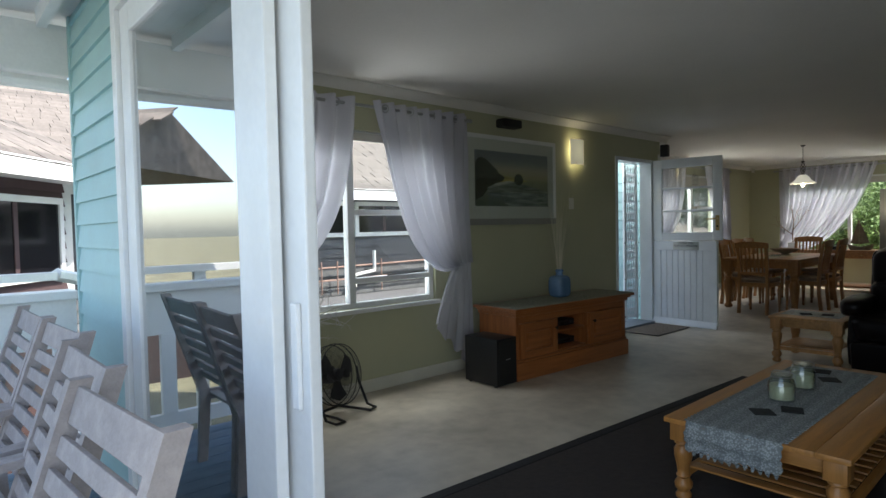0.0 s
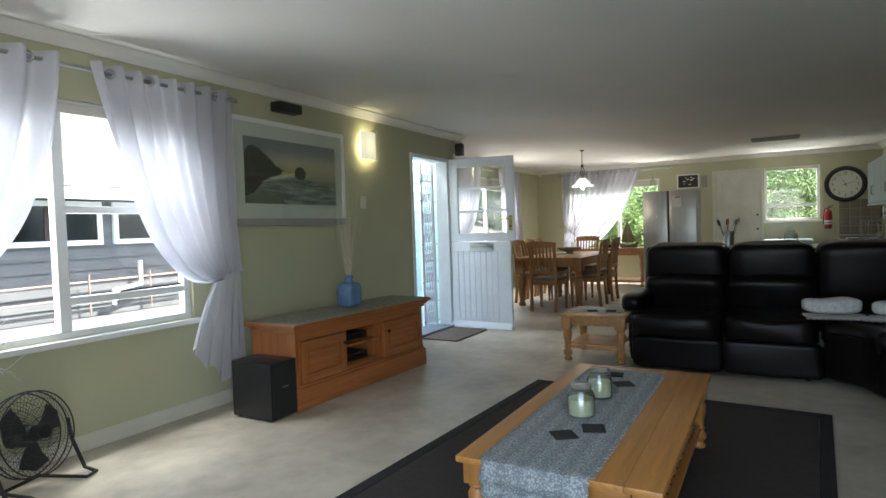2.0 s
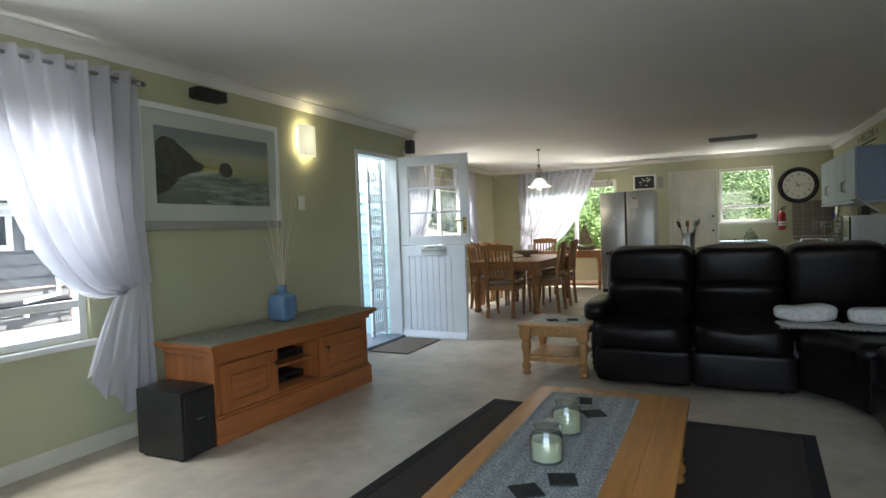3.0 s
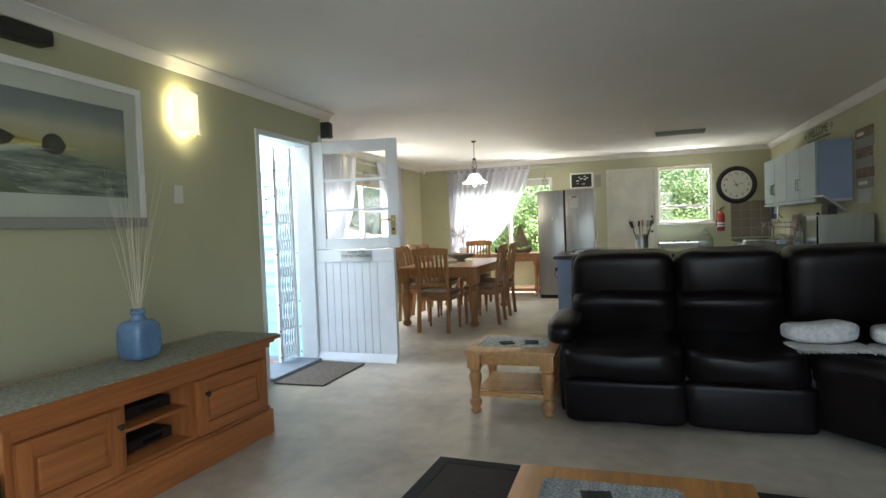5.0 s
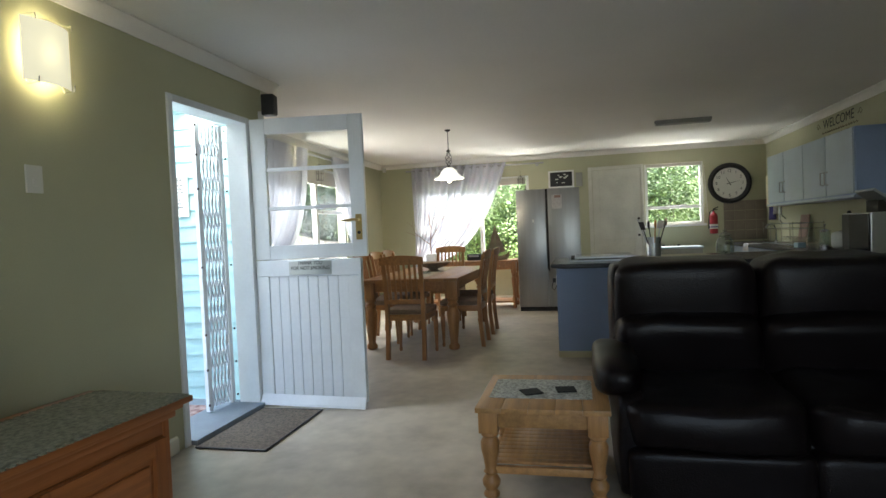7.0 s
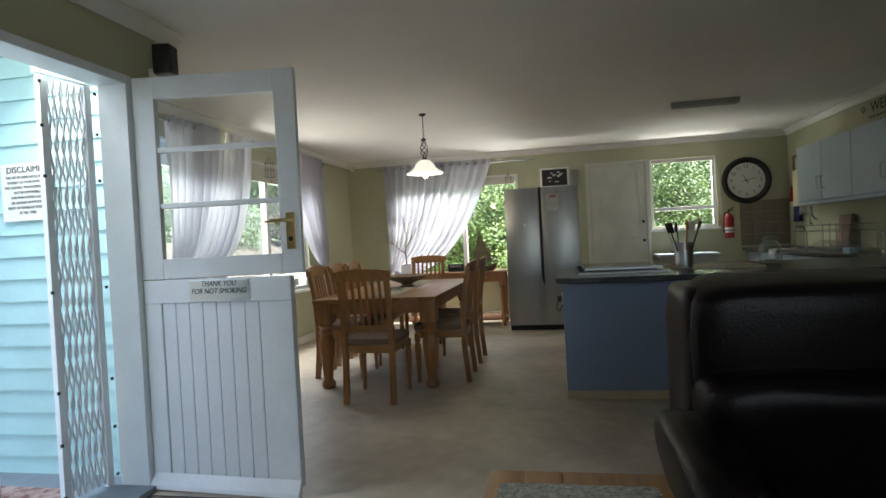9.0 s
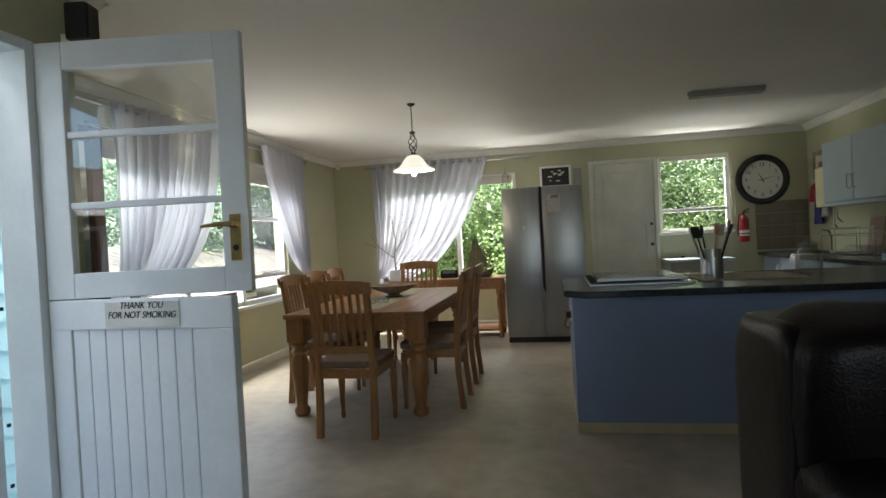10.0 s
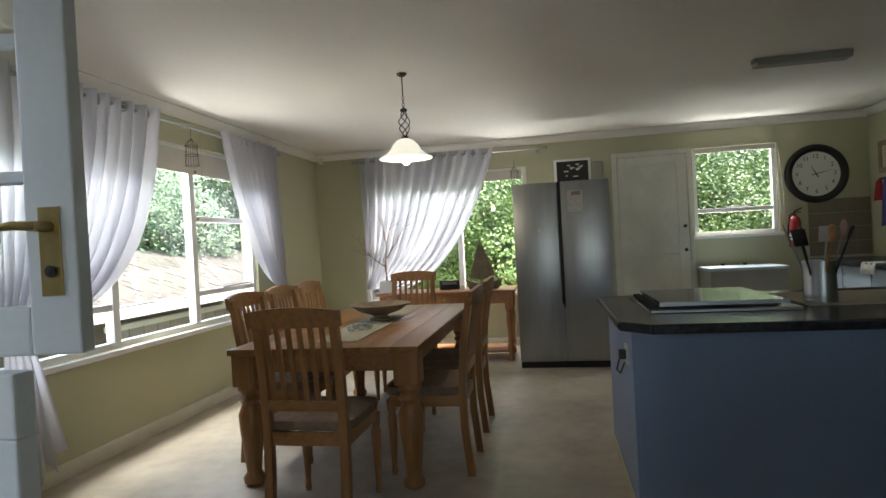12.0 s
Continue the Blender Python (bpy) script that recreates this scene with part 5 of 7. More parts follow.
turn = Matrix.Translation((7.0, 6.98, 0)) @ pose(0, 0, 0, 0, 0, -3) @ Matrix.Translation((-7.0, -6.98, 0))
for ob in (tv, rn, vs, *media):
    ob.matrix_basis = turn @ ob.matrix_basis

sb = thing("subwoofer", pose(5.26, 7.21, 0.012), "matt black box subwoofer on the floor", "loudspeaker")
bx("cabinet", (-0.115, -0.18, 0, 0.115, 0.18, 0.37), M["black"], sb, bevel=0.006, smooth=True)
bx("front_panel", (-0.10, -0.187, 0.02, 0.10, -0.1805, 0.35), M["ink"], sb, "black fabric grille", bevel=0.003)
bx("badge", (-0.02, -0.190, 0.20, 0.03, -0.1875, 0.206), M["steel"], sb, "small silver badge")
for x in (-0.09, 0.09):
    for y in (-0.14, 0.14):
        bm = bmesh.new()
        lathe(bm, [(0.014, -0.012), (0.016, 0.0)], x, y, 10)
        part("foot", bm, M["black"], sb)

# ---- sofa ----
sofa = thing("corner_sofa", Matrix.Diagonal((1, 1, 0.95, 1)), "black leather reclining corner sofa with puffy back cushions", "sofa")


def pad(name, c, s, p=0.32, rz=0, ry=0, wr=0.012, seed=0):
    bm = bmesh.new()
    pillow(bm, (0, 0, 0), s, p, 32, 18, None, wr, seed)
    return part(name, bm, M["leather"], sofa, smooth=True, at=pose(*c, 0, ry, rz))


bx("base", (7.52, 2.72, 0.05, 8.42, 5.24, 0.40), M["leather"], sofa, bevel=0.03, smooth=True)
bx("base", (5.0, 2.72, 0.05, 7.65, 3.52, 0.40), M["leather"], sofa, bevel=0.03, smooth=True)
bm = bmesh.new()
poly(bm, [(7.665, 3.90, 0.06), (7.46, 3.90, 0.06), (7.25, 3.70, 0.06), (7.0, 3.60, 0.06), (7.0, 3.5, 0.06), (7.665, 3.5, 0.06)], (0, 0, 0.34))
part("wedge_base", bm, M["leather"], sofa)
for i, (y0, y1) in enumerate(((4.57, 5.24), (3.92, 4.56))):
    ym = (y0 + y1) / 2
    w = (y1 - y0) / 2
    pad("footrest_panel", (7.53, ym, 0.165), (0.12, w + 0.012, 0.135), 0.20, seed=i)
    pad("seat_cushion", (7.80, ym, 0.385), (0.40, w + 0.014, 0.115), 0.36, seed=3 + i, wr=0.03)
    pad("lower_back", (8.15, ym, 0.60), (0.15, w + 0.012, 0.20), 0.42, 0, -14, seed=6 + i, wr=0.02)
    pad("back_cushion", (8.23, ym, 0.86), (0.16, w + 0.006, 0.20), 0.34, 0, -6, seed=9 + i, wr=0.018)
pad("arm", (7.88, 5.27, 0.555), (0.36, 0.105, 0.085), 0.55, seed=21)
pad("arm_panel", (7.88, 5.23, 0.28), (0.40, 0.06, 0.24), 0.25, seed=22)
pad("side_wing", (8.32, 5.19, 0.70), (0.19, 0.075, 0.34), 0.3, seed=23)
bx("back_shell", (8.36, 2.68, 0.05, 8.50, 5.22, 0.97), M["leather"], sofa, bevel=0.04, smooth=True)
bx("back_shell", (5.0, 2.66, 0.05, 8.355, 2.76, 0.97), M["leather"], sofa, bevel=0.04, smooth=True)
CORNER = [(8.2, 3.92), (7.44, 3.92), (7.41, 3.82), (7.33, 3.74), (7.22, 3.68), (7.12, 3.655), (7.045, 3.65), (7.045, 2.95), (8.2, 2.95)]
for nm, z0, z1, grow, bev in (("wedge_seat", 0.29, 0.485, 0.0, 0.07), ("wedge_front", 0.06, 0.30, 0.012, 0.045)):
    bm = bmesh.new()
    poly(bm, [(x + grow, y - grow, z0) for x, y in CORNER], (0, 0, z1 - z0))
    ob = part(nm, bm, M["leather"], sofa, smooth=True)
    md = ob.modifiers.new("rounding", "BEVEL")
    md.width, md.segments, md.limit_method, md.angle_limit = bev, 5, "ANGLE", radians(50)
pad("back_cushion", (8.20, 3.58, 0.80), (0.17, 0.33, 0.27), 0.33, 0, -6, seed=33)
pad("back_cushion", (8.02, 3.02, 0.80), (0.17, 0.32, 0.27), 0.33, -45, 0, seed=34)
for i, xm in enumerate((7.35, 6.72, 6.05, 5.4)):
    pad("back_cushion", (xm, 2.90, 0.80), (0.335, 0.16, 0.26), 0.33, seed=40 + i)
    if i:
        pad("seat_cushion", (xm, 3.26, 0.385), (0.34, 0.32, 0.115), 0.3, seed=50 + i)
        pad("footrest_panel", (xm, 3.50, 0.17), (0.338, 0.09, 0.125), 0.25, seed=60 + i)
for x, y in ((7.56, 5.1), (7.56, 4.7), (7.56, 4.3), (7.54, 4.0), (7.4, 3.6), (8.4, 5.1), (8.4, 2.9), (5.2, 3.4), (6.4, 3.45), (5.2, 2.8)):
    bm = bmesh.new()
    lathe(bm, [(0.02, 0), (0.024, 0.055)], x, y, 10)
    part("foot", bm, M["black"], sofa)


def folded_throw(at, seed):
    t = thing("folded_throw", at, "rolled white cotton throw with a fringe on the sofa seat", "throw blanket", "folded throws")
    bm = bmesh.new()
    pillow(bm, (0, 0, 0.072), (0.10, 0.19, 0.060), 0.55, 60, 30, None, 0.016, seed)
    part("roll", bm, M["towel"], t, smooth=True)
    bm = bmesh.new()
    pillow(bm, (-0.09, 0, 0.008), (0.12, 0.20, 0.006), 0.4, 24, 8, None, 0.006, seed + 1)
    part("flap", bm, M["towel"], t, smooth=True)
    bm = bmesh.new()
    for k in range(40):
        y = -0.20 + 0.4 * k / 39
        tube(bm, [(-0.215, y, 0.012), (-0.235, y + 0.004 * math.sin(k), 0.008), (-0.26, y + 0.008 * math.sin(k * 1.7), 0.003)], [0.004, 0.0035, 0.002], 5)
    part("fringe", bm, M["towel"], t, kind="stuff")
    return t


folded_throw(pose(7.68, 3.84, 0.475, 0, 0, 8), 1)
folded_throw(pose(7.63, 3.42, 0.475, 0, 0, -10), 4)

# ---- dining furniture ----
dt = thing("dining_table", pose(11.635, 7.115, 0), "reddish wooden dining table with thick turned legs", "dining table")
for i in range(7):
    y0 = -0.515 + i * 1.03 / 7
    slab("tabletop_board", -0.965, y0, 0.965, y0 + 1.03 / 7 - 0.0008, 0.702, 0.735, M["dine"], dt, 0.002 if 0 < i < 6 else 0.006)
for y in (-0.44, 0.44):
    slab("apron", -0.82, y - 0.013, 0.82, y + 0.013, 0.60, 0.702, M["dine"], dt, 0.003)
for x in (-0.88, 0.88):
    slab("apron", x - 0.013, -0.38, x + 0.013, 0.38, 0.60, 0.702, M["dine"], dt, 0.003)
for x in (-0.88, 0.88):
    for y in (-0.44, 0.44):
        bm = bmesh.new()
        turned(bm, x, y, 0.702, 0.064, 20, 1)
        part("leg", bm, M["dine_z"], dt, smooth=True)


def dining_chair():
    """Faces +x; the origin is on the floor under the middle of the back."""
    c = thing("dining_chair", Matrix(), "wooden slat-back dining chair with a brown padded seat", "dining chair", "chairs round the table")
    for y in (-0.18, 0.18):
        bm = bmesh.new()
        s = 0.019
        ys = y - s
        poly(bm, [(-0.02, ys, 0), (0.02, ys, 0), (0.045, ys, 0.25), (0.05, ys, 0.45), (0.03, ys, 0.7), (-0.015, ys, 0.955), (-0.045, ys, 0.95), (-0.005, ys, 0.7), (0.01, ys, 0.45), (0.005, ys, 0.25)], (0, 2 * s, 0))
        part("back_post", bm, M["dine_z"], c)
    for y in (-0.19, 0.19):
        bm = bmesh.new()
        lathe(bm, [(0.013, 0), (0.018, 0.02), (0.014, 0.05), (0.017, 0.10), (0.024, 0.25), (0.026, 0.31), (0.018, 0.335), (0.025, 0.35), (0.025, 0.41)], 0.42, y, 14)
        part("front_leg", bm, M["dine_z"], c, smooth=True)
    slab("side_rail", 0.04, -0.20, 0.43, -0.175, 0.37, 0.43, M["dine"], c, 0.003)
    slab("side_rail", 0.04, 0.175, 0.43, 0.20, 0.37, 0.43, M["dine"], c, 0.003)
    slab("front_rail", 0.41, -0.175, 0.435, 0.175, 0.37, 0.43, M["dine"], c, 0.003)
    slab("back_rail", 0.02, -0.16, 0.045, 0.16, 0.37, 0.43, M["dine"], c, 0.003)
    bm = bmesh.new()
    pillow(bm, (0.245, 0, 0.455), (0.215, 0.215, 0.028), 0.3, 28, 10)
    part("seat_pad", bm, M["seatpad"], c, "brown padded seat", smooth=True)
    bm = bmesh.new()
    n = 10
    rows = []
    for k in range(n + 1):
        y = -0.215 + 0.43 * k / n
        bow = -0.025 * (1 - (y / 0.215) ** 2)
        cr = 0.02 * (1 - (y / 0.215) ** 2)
        rows.append([bm.verts.new(v) for v in ((-0.045 + bow, y, 0.905), (-0.02 + bow, y, 0.905), (-0.032 + bow, y, 0.975 + cr), (-0.055 + bow, y, 0.975 + cr))])
    for a, b in zip(rows, rows[1:]):
        for i in range(4):
            bm.faces.new((a[i], a[(i + 1) % 4], b[(i + 1) % 4], b[i]))
    bm.faces.new(rows[0])
    bm.faces.new(rows[-1][::-1])
    part("crest_rail", bm, M["dine"], c)
    slab("lower_back_rail", 0.0, -0.165, 0.02, 0.165, 0.53, 0.575, M["dine"], c, 0.003)
    for k in range(6):
        y = -0.13 + 0.052 * k
        bm = bmesh.new()
        poly(bm, [(0.004, y - 0.010, 0.575), (0.016, y - 0.010, 0.575), (-0.040, y - 0.012, 0.906), (-0.052, y - 0.012, 0.906)], (0, 0.022, 0))
        part("back_slat", bm, M["dine_z"], c)
    return c


dc = dining_chair()
dc.matrix_basis = pose(10.27, 7.04, 0, 0, 0, -1)
for x, y, a in ((11.10, 6.40, 90), (11.80, 6.40, 90), (11.24, 7.78, -91), (11.73, 7.78, -89), (12.20, 7.78, -90), (13.05, 7.18, 180)):
    copy_thing(dc, pose(x, y, 0, 0, 0, a))

M["dark_timber"] = wood("dark_red_timber", (0.12, 0.045, 0.025), 0.45, "z")
# ---- console table by the end window ----
cs = thing("console_table", pose(14.05, 7.04, 0), "reddish pine console table with turned legs below the end window", "console table")
slab("tabletop", -0.25, -0.73, 0.25, 0.73, 0.70, 0.73, M["red_pine"], cs, 0.008)
for x in (-0.215, 0.215):
    slab("apron", x - 0.01, -0.65, x + 0.01, 0.65, 0.59, 0.70, M["red_pine"], cs, 0.003)
for y in (-0.66, 0.66):
    slab("apron", -0.19, y - 0.01, 0.19, y + 0.01, 0.59, 0.70, M["red_pine"], cs, 0.003)
for x in (-0.20, 0.20):
    for y in (-0.66, 0.66):
        bm = bmesh.new()
        turned(bm, x, y, 0.70, 0.038)
        part("leg", bm, M["red_pine_z"], cs, smooth=True)
slab("bottom_shelf", -0.22, -0.68, 0.22, 0.68, 0.085, 0.11, M["red_pine"], cs, 0.004)
for y in (-0.45, 0.0, 0.45):
    bm = bmesh.new()
    lathe(bm, [(0.005, 0), (0.012, 0.012), (0.0, 0.018)], seg=10)
    part("drawer_knob", bm, M["brass"], cs, smooth=True, at=pose(-0.226, y, 0.645, 0, -90, 0))

pt = thing("potted_branch", pose(13.95, 7.68, 0.731), "bare dry branch standing in a small white pot on the console", "plant pot")
bx("pot", (-0.07, -0.07, 0, 0.07, 0.07, 0.13), M["out_white"], pt, bevel=0.008, smooth=True)


def branch(bm, p, d, r, L, depth, rnd, spread=0.5, droop=0.0, flat=1.0):
    pts, rs = [Vector(p)], [r]
    q, dd = Vector(p), Vector(d).normalized()
    n = 4
    for i in range(n):
        dd = (dd + Vector((rnd.gauss(0, 0.16), rnd.gauss(0, 0.16) * flat, rnd.gauss(0, 0.16) - droop))).normalized()
        q = q + dd * L / n
        pts.append(q.copy())
        rs.append(r * (1 - 0.6 * (i + 1) / n))
    tube(bm, pts, rs, 5)
    if depth:
        for k in range(rnd.choice((2, 3, 3))):
            s = pts[rnd.choice((2, 3, 4))]
            side = Vector((rnd.uniform(-1, 1), rnd.uniform(-1, 1) * flat, rnd.uniform(-0.6, 0.8))).normalized()
            branch(bm, s, dd * (1 - spread) + side * spread, r * 0.55, L * rnd.uniform(0.5, 0.75), depth - 1, rnd, spread, droop, flat)


rnd = random.Random(21)
bm = bmesh.new()
tube(bm, [(0, 0, 0.1), (0.0, 0.01, 0.3), (0.0, -0.01, 0.5), (0, 0.02, 0.82)], [0.012, 0.010, 0.007, 0.003], 6)
branch(bm, (0, 0.005, 0.28), (0, 0.8, 0.7), 0.008, 0.28, 2, rnd, 0.4)
branch(bm, (0, 0.0, 0.36), (0, -0.7, 0.8), 0.008, 0.30, 2, rnd, 0.4)
branch(bm, (0, -0.005, 0.5), (0, -0.25, 1), 0.006, 0.24, 2, rnd, 0.4)
branch(bm, (0, 0.0, 0.56), (0, 0.25, 1), 0.006, 0.20, 1, rnd, 0.4)
part("branch", bm, M["bark"], pt, "bare brown branch", smooth=True)

bt = thing("model_sailboat", pose(13.98, 6.64, 0.731), "driftwood model sailing boat on the console table", "model boat")
bm = bmesh.new()
rows = []
for k in range(13):
    f = k / 12
    y = -0.20 + 0.40 * f
    w = 0.055 * math.sin(math.pi * f) ** 0.6 + 0.002
    up_ = 0.06 * (2 * f - 1) ** 2
    rows.append([bm.verts.new(v) for v in ((-w, y, 0.06 + up_), (-w * 0.6, y * 0.85, 0.012 + up_ * 0.3), (0, y * 0.75, 0.0), (w * 0.6, y * 0.85, 0.012 + up_ * 0.3), (w, y, 0.06 + up_))])
for a, b in zip(rows, rows[1:]):
    for i in range(4):
        bm.faces.new((a[i], a[i + 1], b[i + 1], b[i]))
    bm.faces.new((a[4], a[0], b[0], b[4]))
part("hull", bm, M["driftwood"], bt)
bm = bmesh.new()
tube(bm, [(0, 0.02, 0.05), (0, 0.02, 0.54)], [0.007, 0.004], 6)
part("mast", bm, M["driftwood"], bt)
for pts, nm in ((((0, 0.03, 0.10), (0.01, 0.15, 0.12), (0.0, 0.025, 0.53)), "sail"), (((0, 0.01, 0.10), (0.01, -0.13, 0.13), (0.0, 0.015, 0.50)), "sail")):
    bm = bmesh.new()
    poly(bm, pts, (0.004, 0, 0))
    part(nm, bm, M["driftwood"], bt, "brown woven sail")
rd = thing("radio", pose(14.08, 7.02, 0.731), "small dark radio with a handle on the console table", "radio")
bx("radio_body", (-0.03, -0.11, 0, 0.03, 0.11, 0.10), M["black"], rd, bevel=0.012, smooth=True)
bx("dial_panel", (-0.034, -0.08, 0.055, -0.031, 0.08, 0.085), M["steel"], rd, "silver tuning panel")
dv = thing("charger", pose(14.0, 6.86, 0.731), "small white adapter on the console table", "electronics")
bx("body", (-0.02, -0.02, 0, 0.02, 0.02, 0.05), M["switch"], dv, bevel=0.005)

# ---- on the dining table ----
lr = thing("table_runner", pose(11.62, 7.10, 0.7352), "pale linen runner lying along the dining table", "table runner")
bx("cloth", (-0.78, -0.13, 0, 0.90, 0.13, 0.003), M["linen"], lr, bevel=0.001)
bw_ = thing("bowl", pose(11.72, 7.10, 0.739), "wide shallow grey-brown bowl on the dining table", "bowl")
bm = bmesh.new()
lathe(bm, [(0.07, 0), (0.075, 0.008), (0.05, 0.02), (0.055, 0.03), (0.14, 0.06), (0.205, 0.10), (0.212, 0.105), (0.20, 0.104), (0.13, 0.072), (0.03, 0.045), (0, 0.043)], seg=36)
part("bowl_body", bm, M["driftwood"], bw_, smooth=True)
gl = None
for i, (x, y) in enumerate(((11.18, 7.12), (11.24, 7.08), (11.30, 7.13), (11.36, 7.09), (11.27, 7.04))):
    if gl is None:
        gl = thing("tealight_glass", pose(x, y, 0.739), "small clear tealight glass on the linen runner", "candle holder", "tealight glasses")
        bm = bmesh.new()
        lathe(bm, [(0.016, 0), (0.024, 0.008), (0.027, 0.026), (0.024, 0.03), (0.02, 0.012), (0, 0.01)], seg=16)
        part("glass_cup", bm, M["jar"], gl, smooth=True)
        bm = bmesh.new()
        lathe(bm, [(0.0, 0.0115), (0.018, 0.0125), (0.019, 0.019), (0, 0.02)], seg=12)
        part("candle", bm, M["towel"], gl, "white tealight candle")
    else:
        copy_thing(gl, pose(x, y, 0.739))

# ---- pendant lamp ----
pd = thing("pendant_lamp", pose(11.72, 6.86, 0), "hanging lamp with twisted iron cage and frosted glass bell shade", "pendant lamp")
bm = bmesh.new()
lathe(bm, [(0.018, 2.335), (0.032, 2.345), (0.042, 2.375), (0.044, 2.389)], seg=20)
part("ceiling_cup", bm, M["iron"], pd, smooth=True)
bm = bmesh.new()
tube(bm, [(0, 0, 2.335), (0, 0, 2.20)], 0.004, 6)
n = 12
for k in range(4):
    z = 2.19 - k * 0.022
    pts = [((0.008 * math.cos(6.2832 * i / n), 0, z + 0.013 * math.sin(6.2832 * i / n)) if k % 2 else (0, 0.008 * math.cos(6.2832 * i / n), z + 0.013 * math.sin(6.2832 * i / n))) for i in range(n)]
    tube(bm, pts, 0.002, 5, closed=True)
part("chain", bm, M["iron"], pd, smooth=True)
bm = bmesh.new()
lathe(bm, [(0.008, 2.125), (0.026, 2.112), (0.022, 2.10), (0.012, 2.095)], seg=16)
for k in range(4):
    pts = []
    for i in range(15):
        f = i / 14
        r = 0.012 + 0.026 * math.sin(math.pi * f) ** 1.2
        a = 6.2832 * (k / 4 + 0.75 * f)
        pts.append((r * math.cos(a), r * math.sin(a), 2.10 - 0.17 * f))
    tube(bm, pts, 0.0035, 6)
lathe(bm, [(0.012, 1.935), (0.026, 1.925), (0.03, 1.905), (0.012, 1.90)], seg=16)
part("twisted_cage", bm, M["iron"], pd, "dark twisted iron cage", smooth=True)
M["frost"] = glow_mat("frosted_glass", (0.80, 0.78, 0.66), 0.16)
M["bulb"] = glow_mat("bulb_glow", (1.0, 0.9, 0.65), 6.0)
bm = bmesh.new()
lathe(bm, [(0.03, 1.915), (0.055, 1.905), (0.085, 1.875), (0.105, 1.84), (0.130, 1.815), (0.165, 1.795), (0.180, 1.785), (0.176, 1.781), (0.15, 1.795), (0.125, 1.805), (0.098, 1.838), (0.08, 1.868), (0.05, 1.898), (0.03, 1.905)], seg=40)
part("shade", bm, M["frost"], pd, "frosted marbled glass bell shade", smooth=True)
bm = bmesh.new()
bmesh.ops.create_uvsphere(bm, u_segments=14, v_segments=10, radius=0.024, matrix=Matrix.Translation((0, 0, 1.80)))
part("bulb", bm, M["bulb"], pd, "lit warm bulb", smooth=True)

for ob in pd.children[1:]:
    ob.matrix_basis = Matrix.Translation((0, 0, 0.035))


def lamp(name, at, power, color, size=0.06):
    d = bpy.data.lights.new(name, "POINT")
    d.energy, d.color, d.shadow_soft_size = power, color, size
    new(name, d).matrix_basis = at


lamp("pendant_light", pose(11.72, 6.86, 1.77), 1.0, (1.0, 0.85, 0.6), 0.03)

# ---- wall lamp ----
wl = thing("wall_lamp", pose(7.135, 7.70, 2.05), "lit curved glass wall lamp with wire clips", "wall lamp")
M["lit_glass"] = glow_mat("lit_glass", (1.0, 0.95, 0.70), 0.07)
bm = bmesh.new()
rows = []
for k in range(9):
    f = k / 8
    x = -0.12 + 0.24 * f
    y = -0.075 + 0.035 * (2 * f - 1) ** 2
    rows.append([bm.verts.new(v) for v in ((x, y, -0.135), (x, y, 0.135), (x, y + 0.004, 0.135), (x, y + 0.004, -0.135))])
for a, b in zip(rows, rows[1:]):
    for i in range(4):
        bm.faces.new((a[i], a[(i + 1) % 4], b[(i + 1) % 4], b[i]))
bm.faces.new(rows[0])
bm.faces.new(rows[-1][::-1])
part("glass_shade", bm, M["lit_glass"], wl, "glowing frosted glass panel", smooth=True)
bx("back_plate", (-0.06, -0.012, -0.06, 0.06, -0.001, 0.06), M["trim"], wl, bevel=0.003)
for x in (-0.09, 0.09):
    for s in (1, -1):
        bm = bmesh.new()
        tube(bm, [(x, -0.002, s * 0.10), (x, -0.03, s * 0.148), (x, -0.085, s * 0.145), (x, -0.088, s * 0.12)], 0.0025, 5)
        part("wire_clip", bm, M["chrome"], wl, smooth=True)
bm = bmesh.new()
for z in (-0.05, 0.05):
    bmesh.ops.create_uvsphere(bm, u_segments=12, v_segments=8, radius=0.022, matrix=Matrix.Translation((0, -0.035, z)))
part("bulb", bm, M["bulb"], wl, "two lit bulbs")
lamp("wall_light", pose(7.13, 7.655, 2.21), 0.013, (1.0, 0.93, 0.62), 0.03)
lamp("wall_light", pose(7.13, 7.655, 1.895), 0.013, (1.0, 0.93, 0.62), 0.03)
lamp("wall_light", pose(7.13, 7.57, 2.05), 0.013, (1.0, 0.93, 0.62), 0.05)

# ---- picture, speakers, switches ----
M["painting"], pn, pl, pp_ = base("beach_painting")
tc = pn.new("ShaderNodeTexCoord")
sepa = pn.new("ShaderNodeSeparateXYZ")
nz = pn.new("ShaderNodeTexNoise")
nz.inputs["Scale"].default_value = 9
pl.new(tc.outputs["Object"], nz.inputs["Vector"])
wob = pn.new("ShaderNodeMath")
wob.operation = "MULTIPLY_ADD"
pl.new(tc.outputs["Object"], sepa.inputs[0])
pl.new(nz.outputs["Fac"], wob.inputs[0])
wob.inputs[1].default_value = 0.05
pl.new(sepa.outputs["Z"], wob.inputs[2])
mr = pn.new("ShaderNodeMapRange")
mr.inputs["From Min"].default_value, mr.inputs["From Max"].default_value = -0.24, 0.29
pl.new(wob.outputs[0], mr.inputs["Value"])
rp = pn.new("ShaderNodeValToRGB")
els = rp.color_ramp.elements
els[0].position, els[0].color = 0.0, (0.145, 0.167, 0.116, 1)
els[1].position, els[1].color = 1.0, (0.217, 0.246, 0.261, 1)
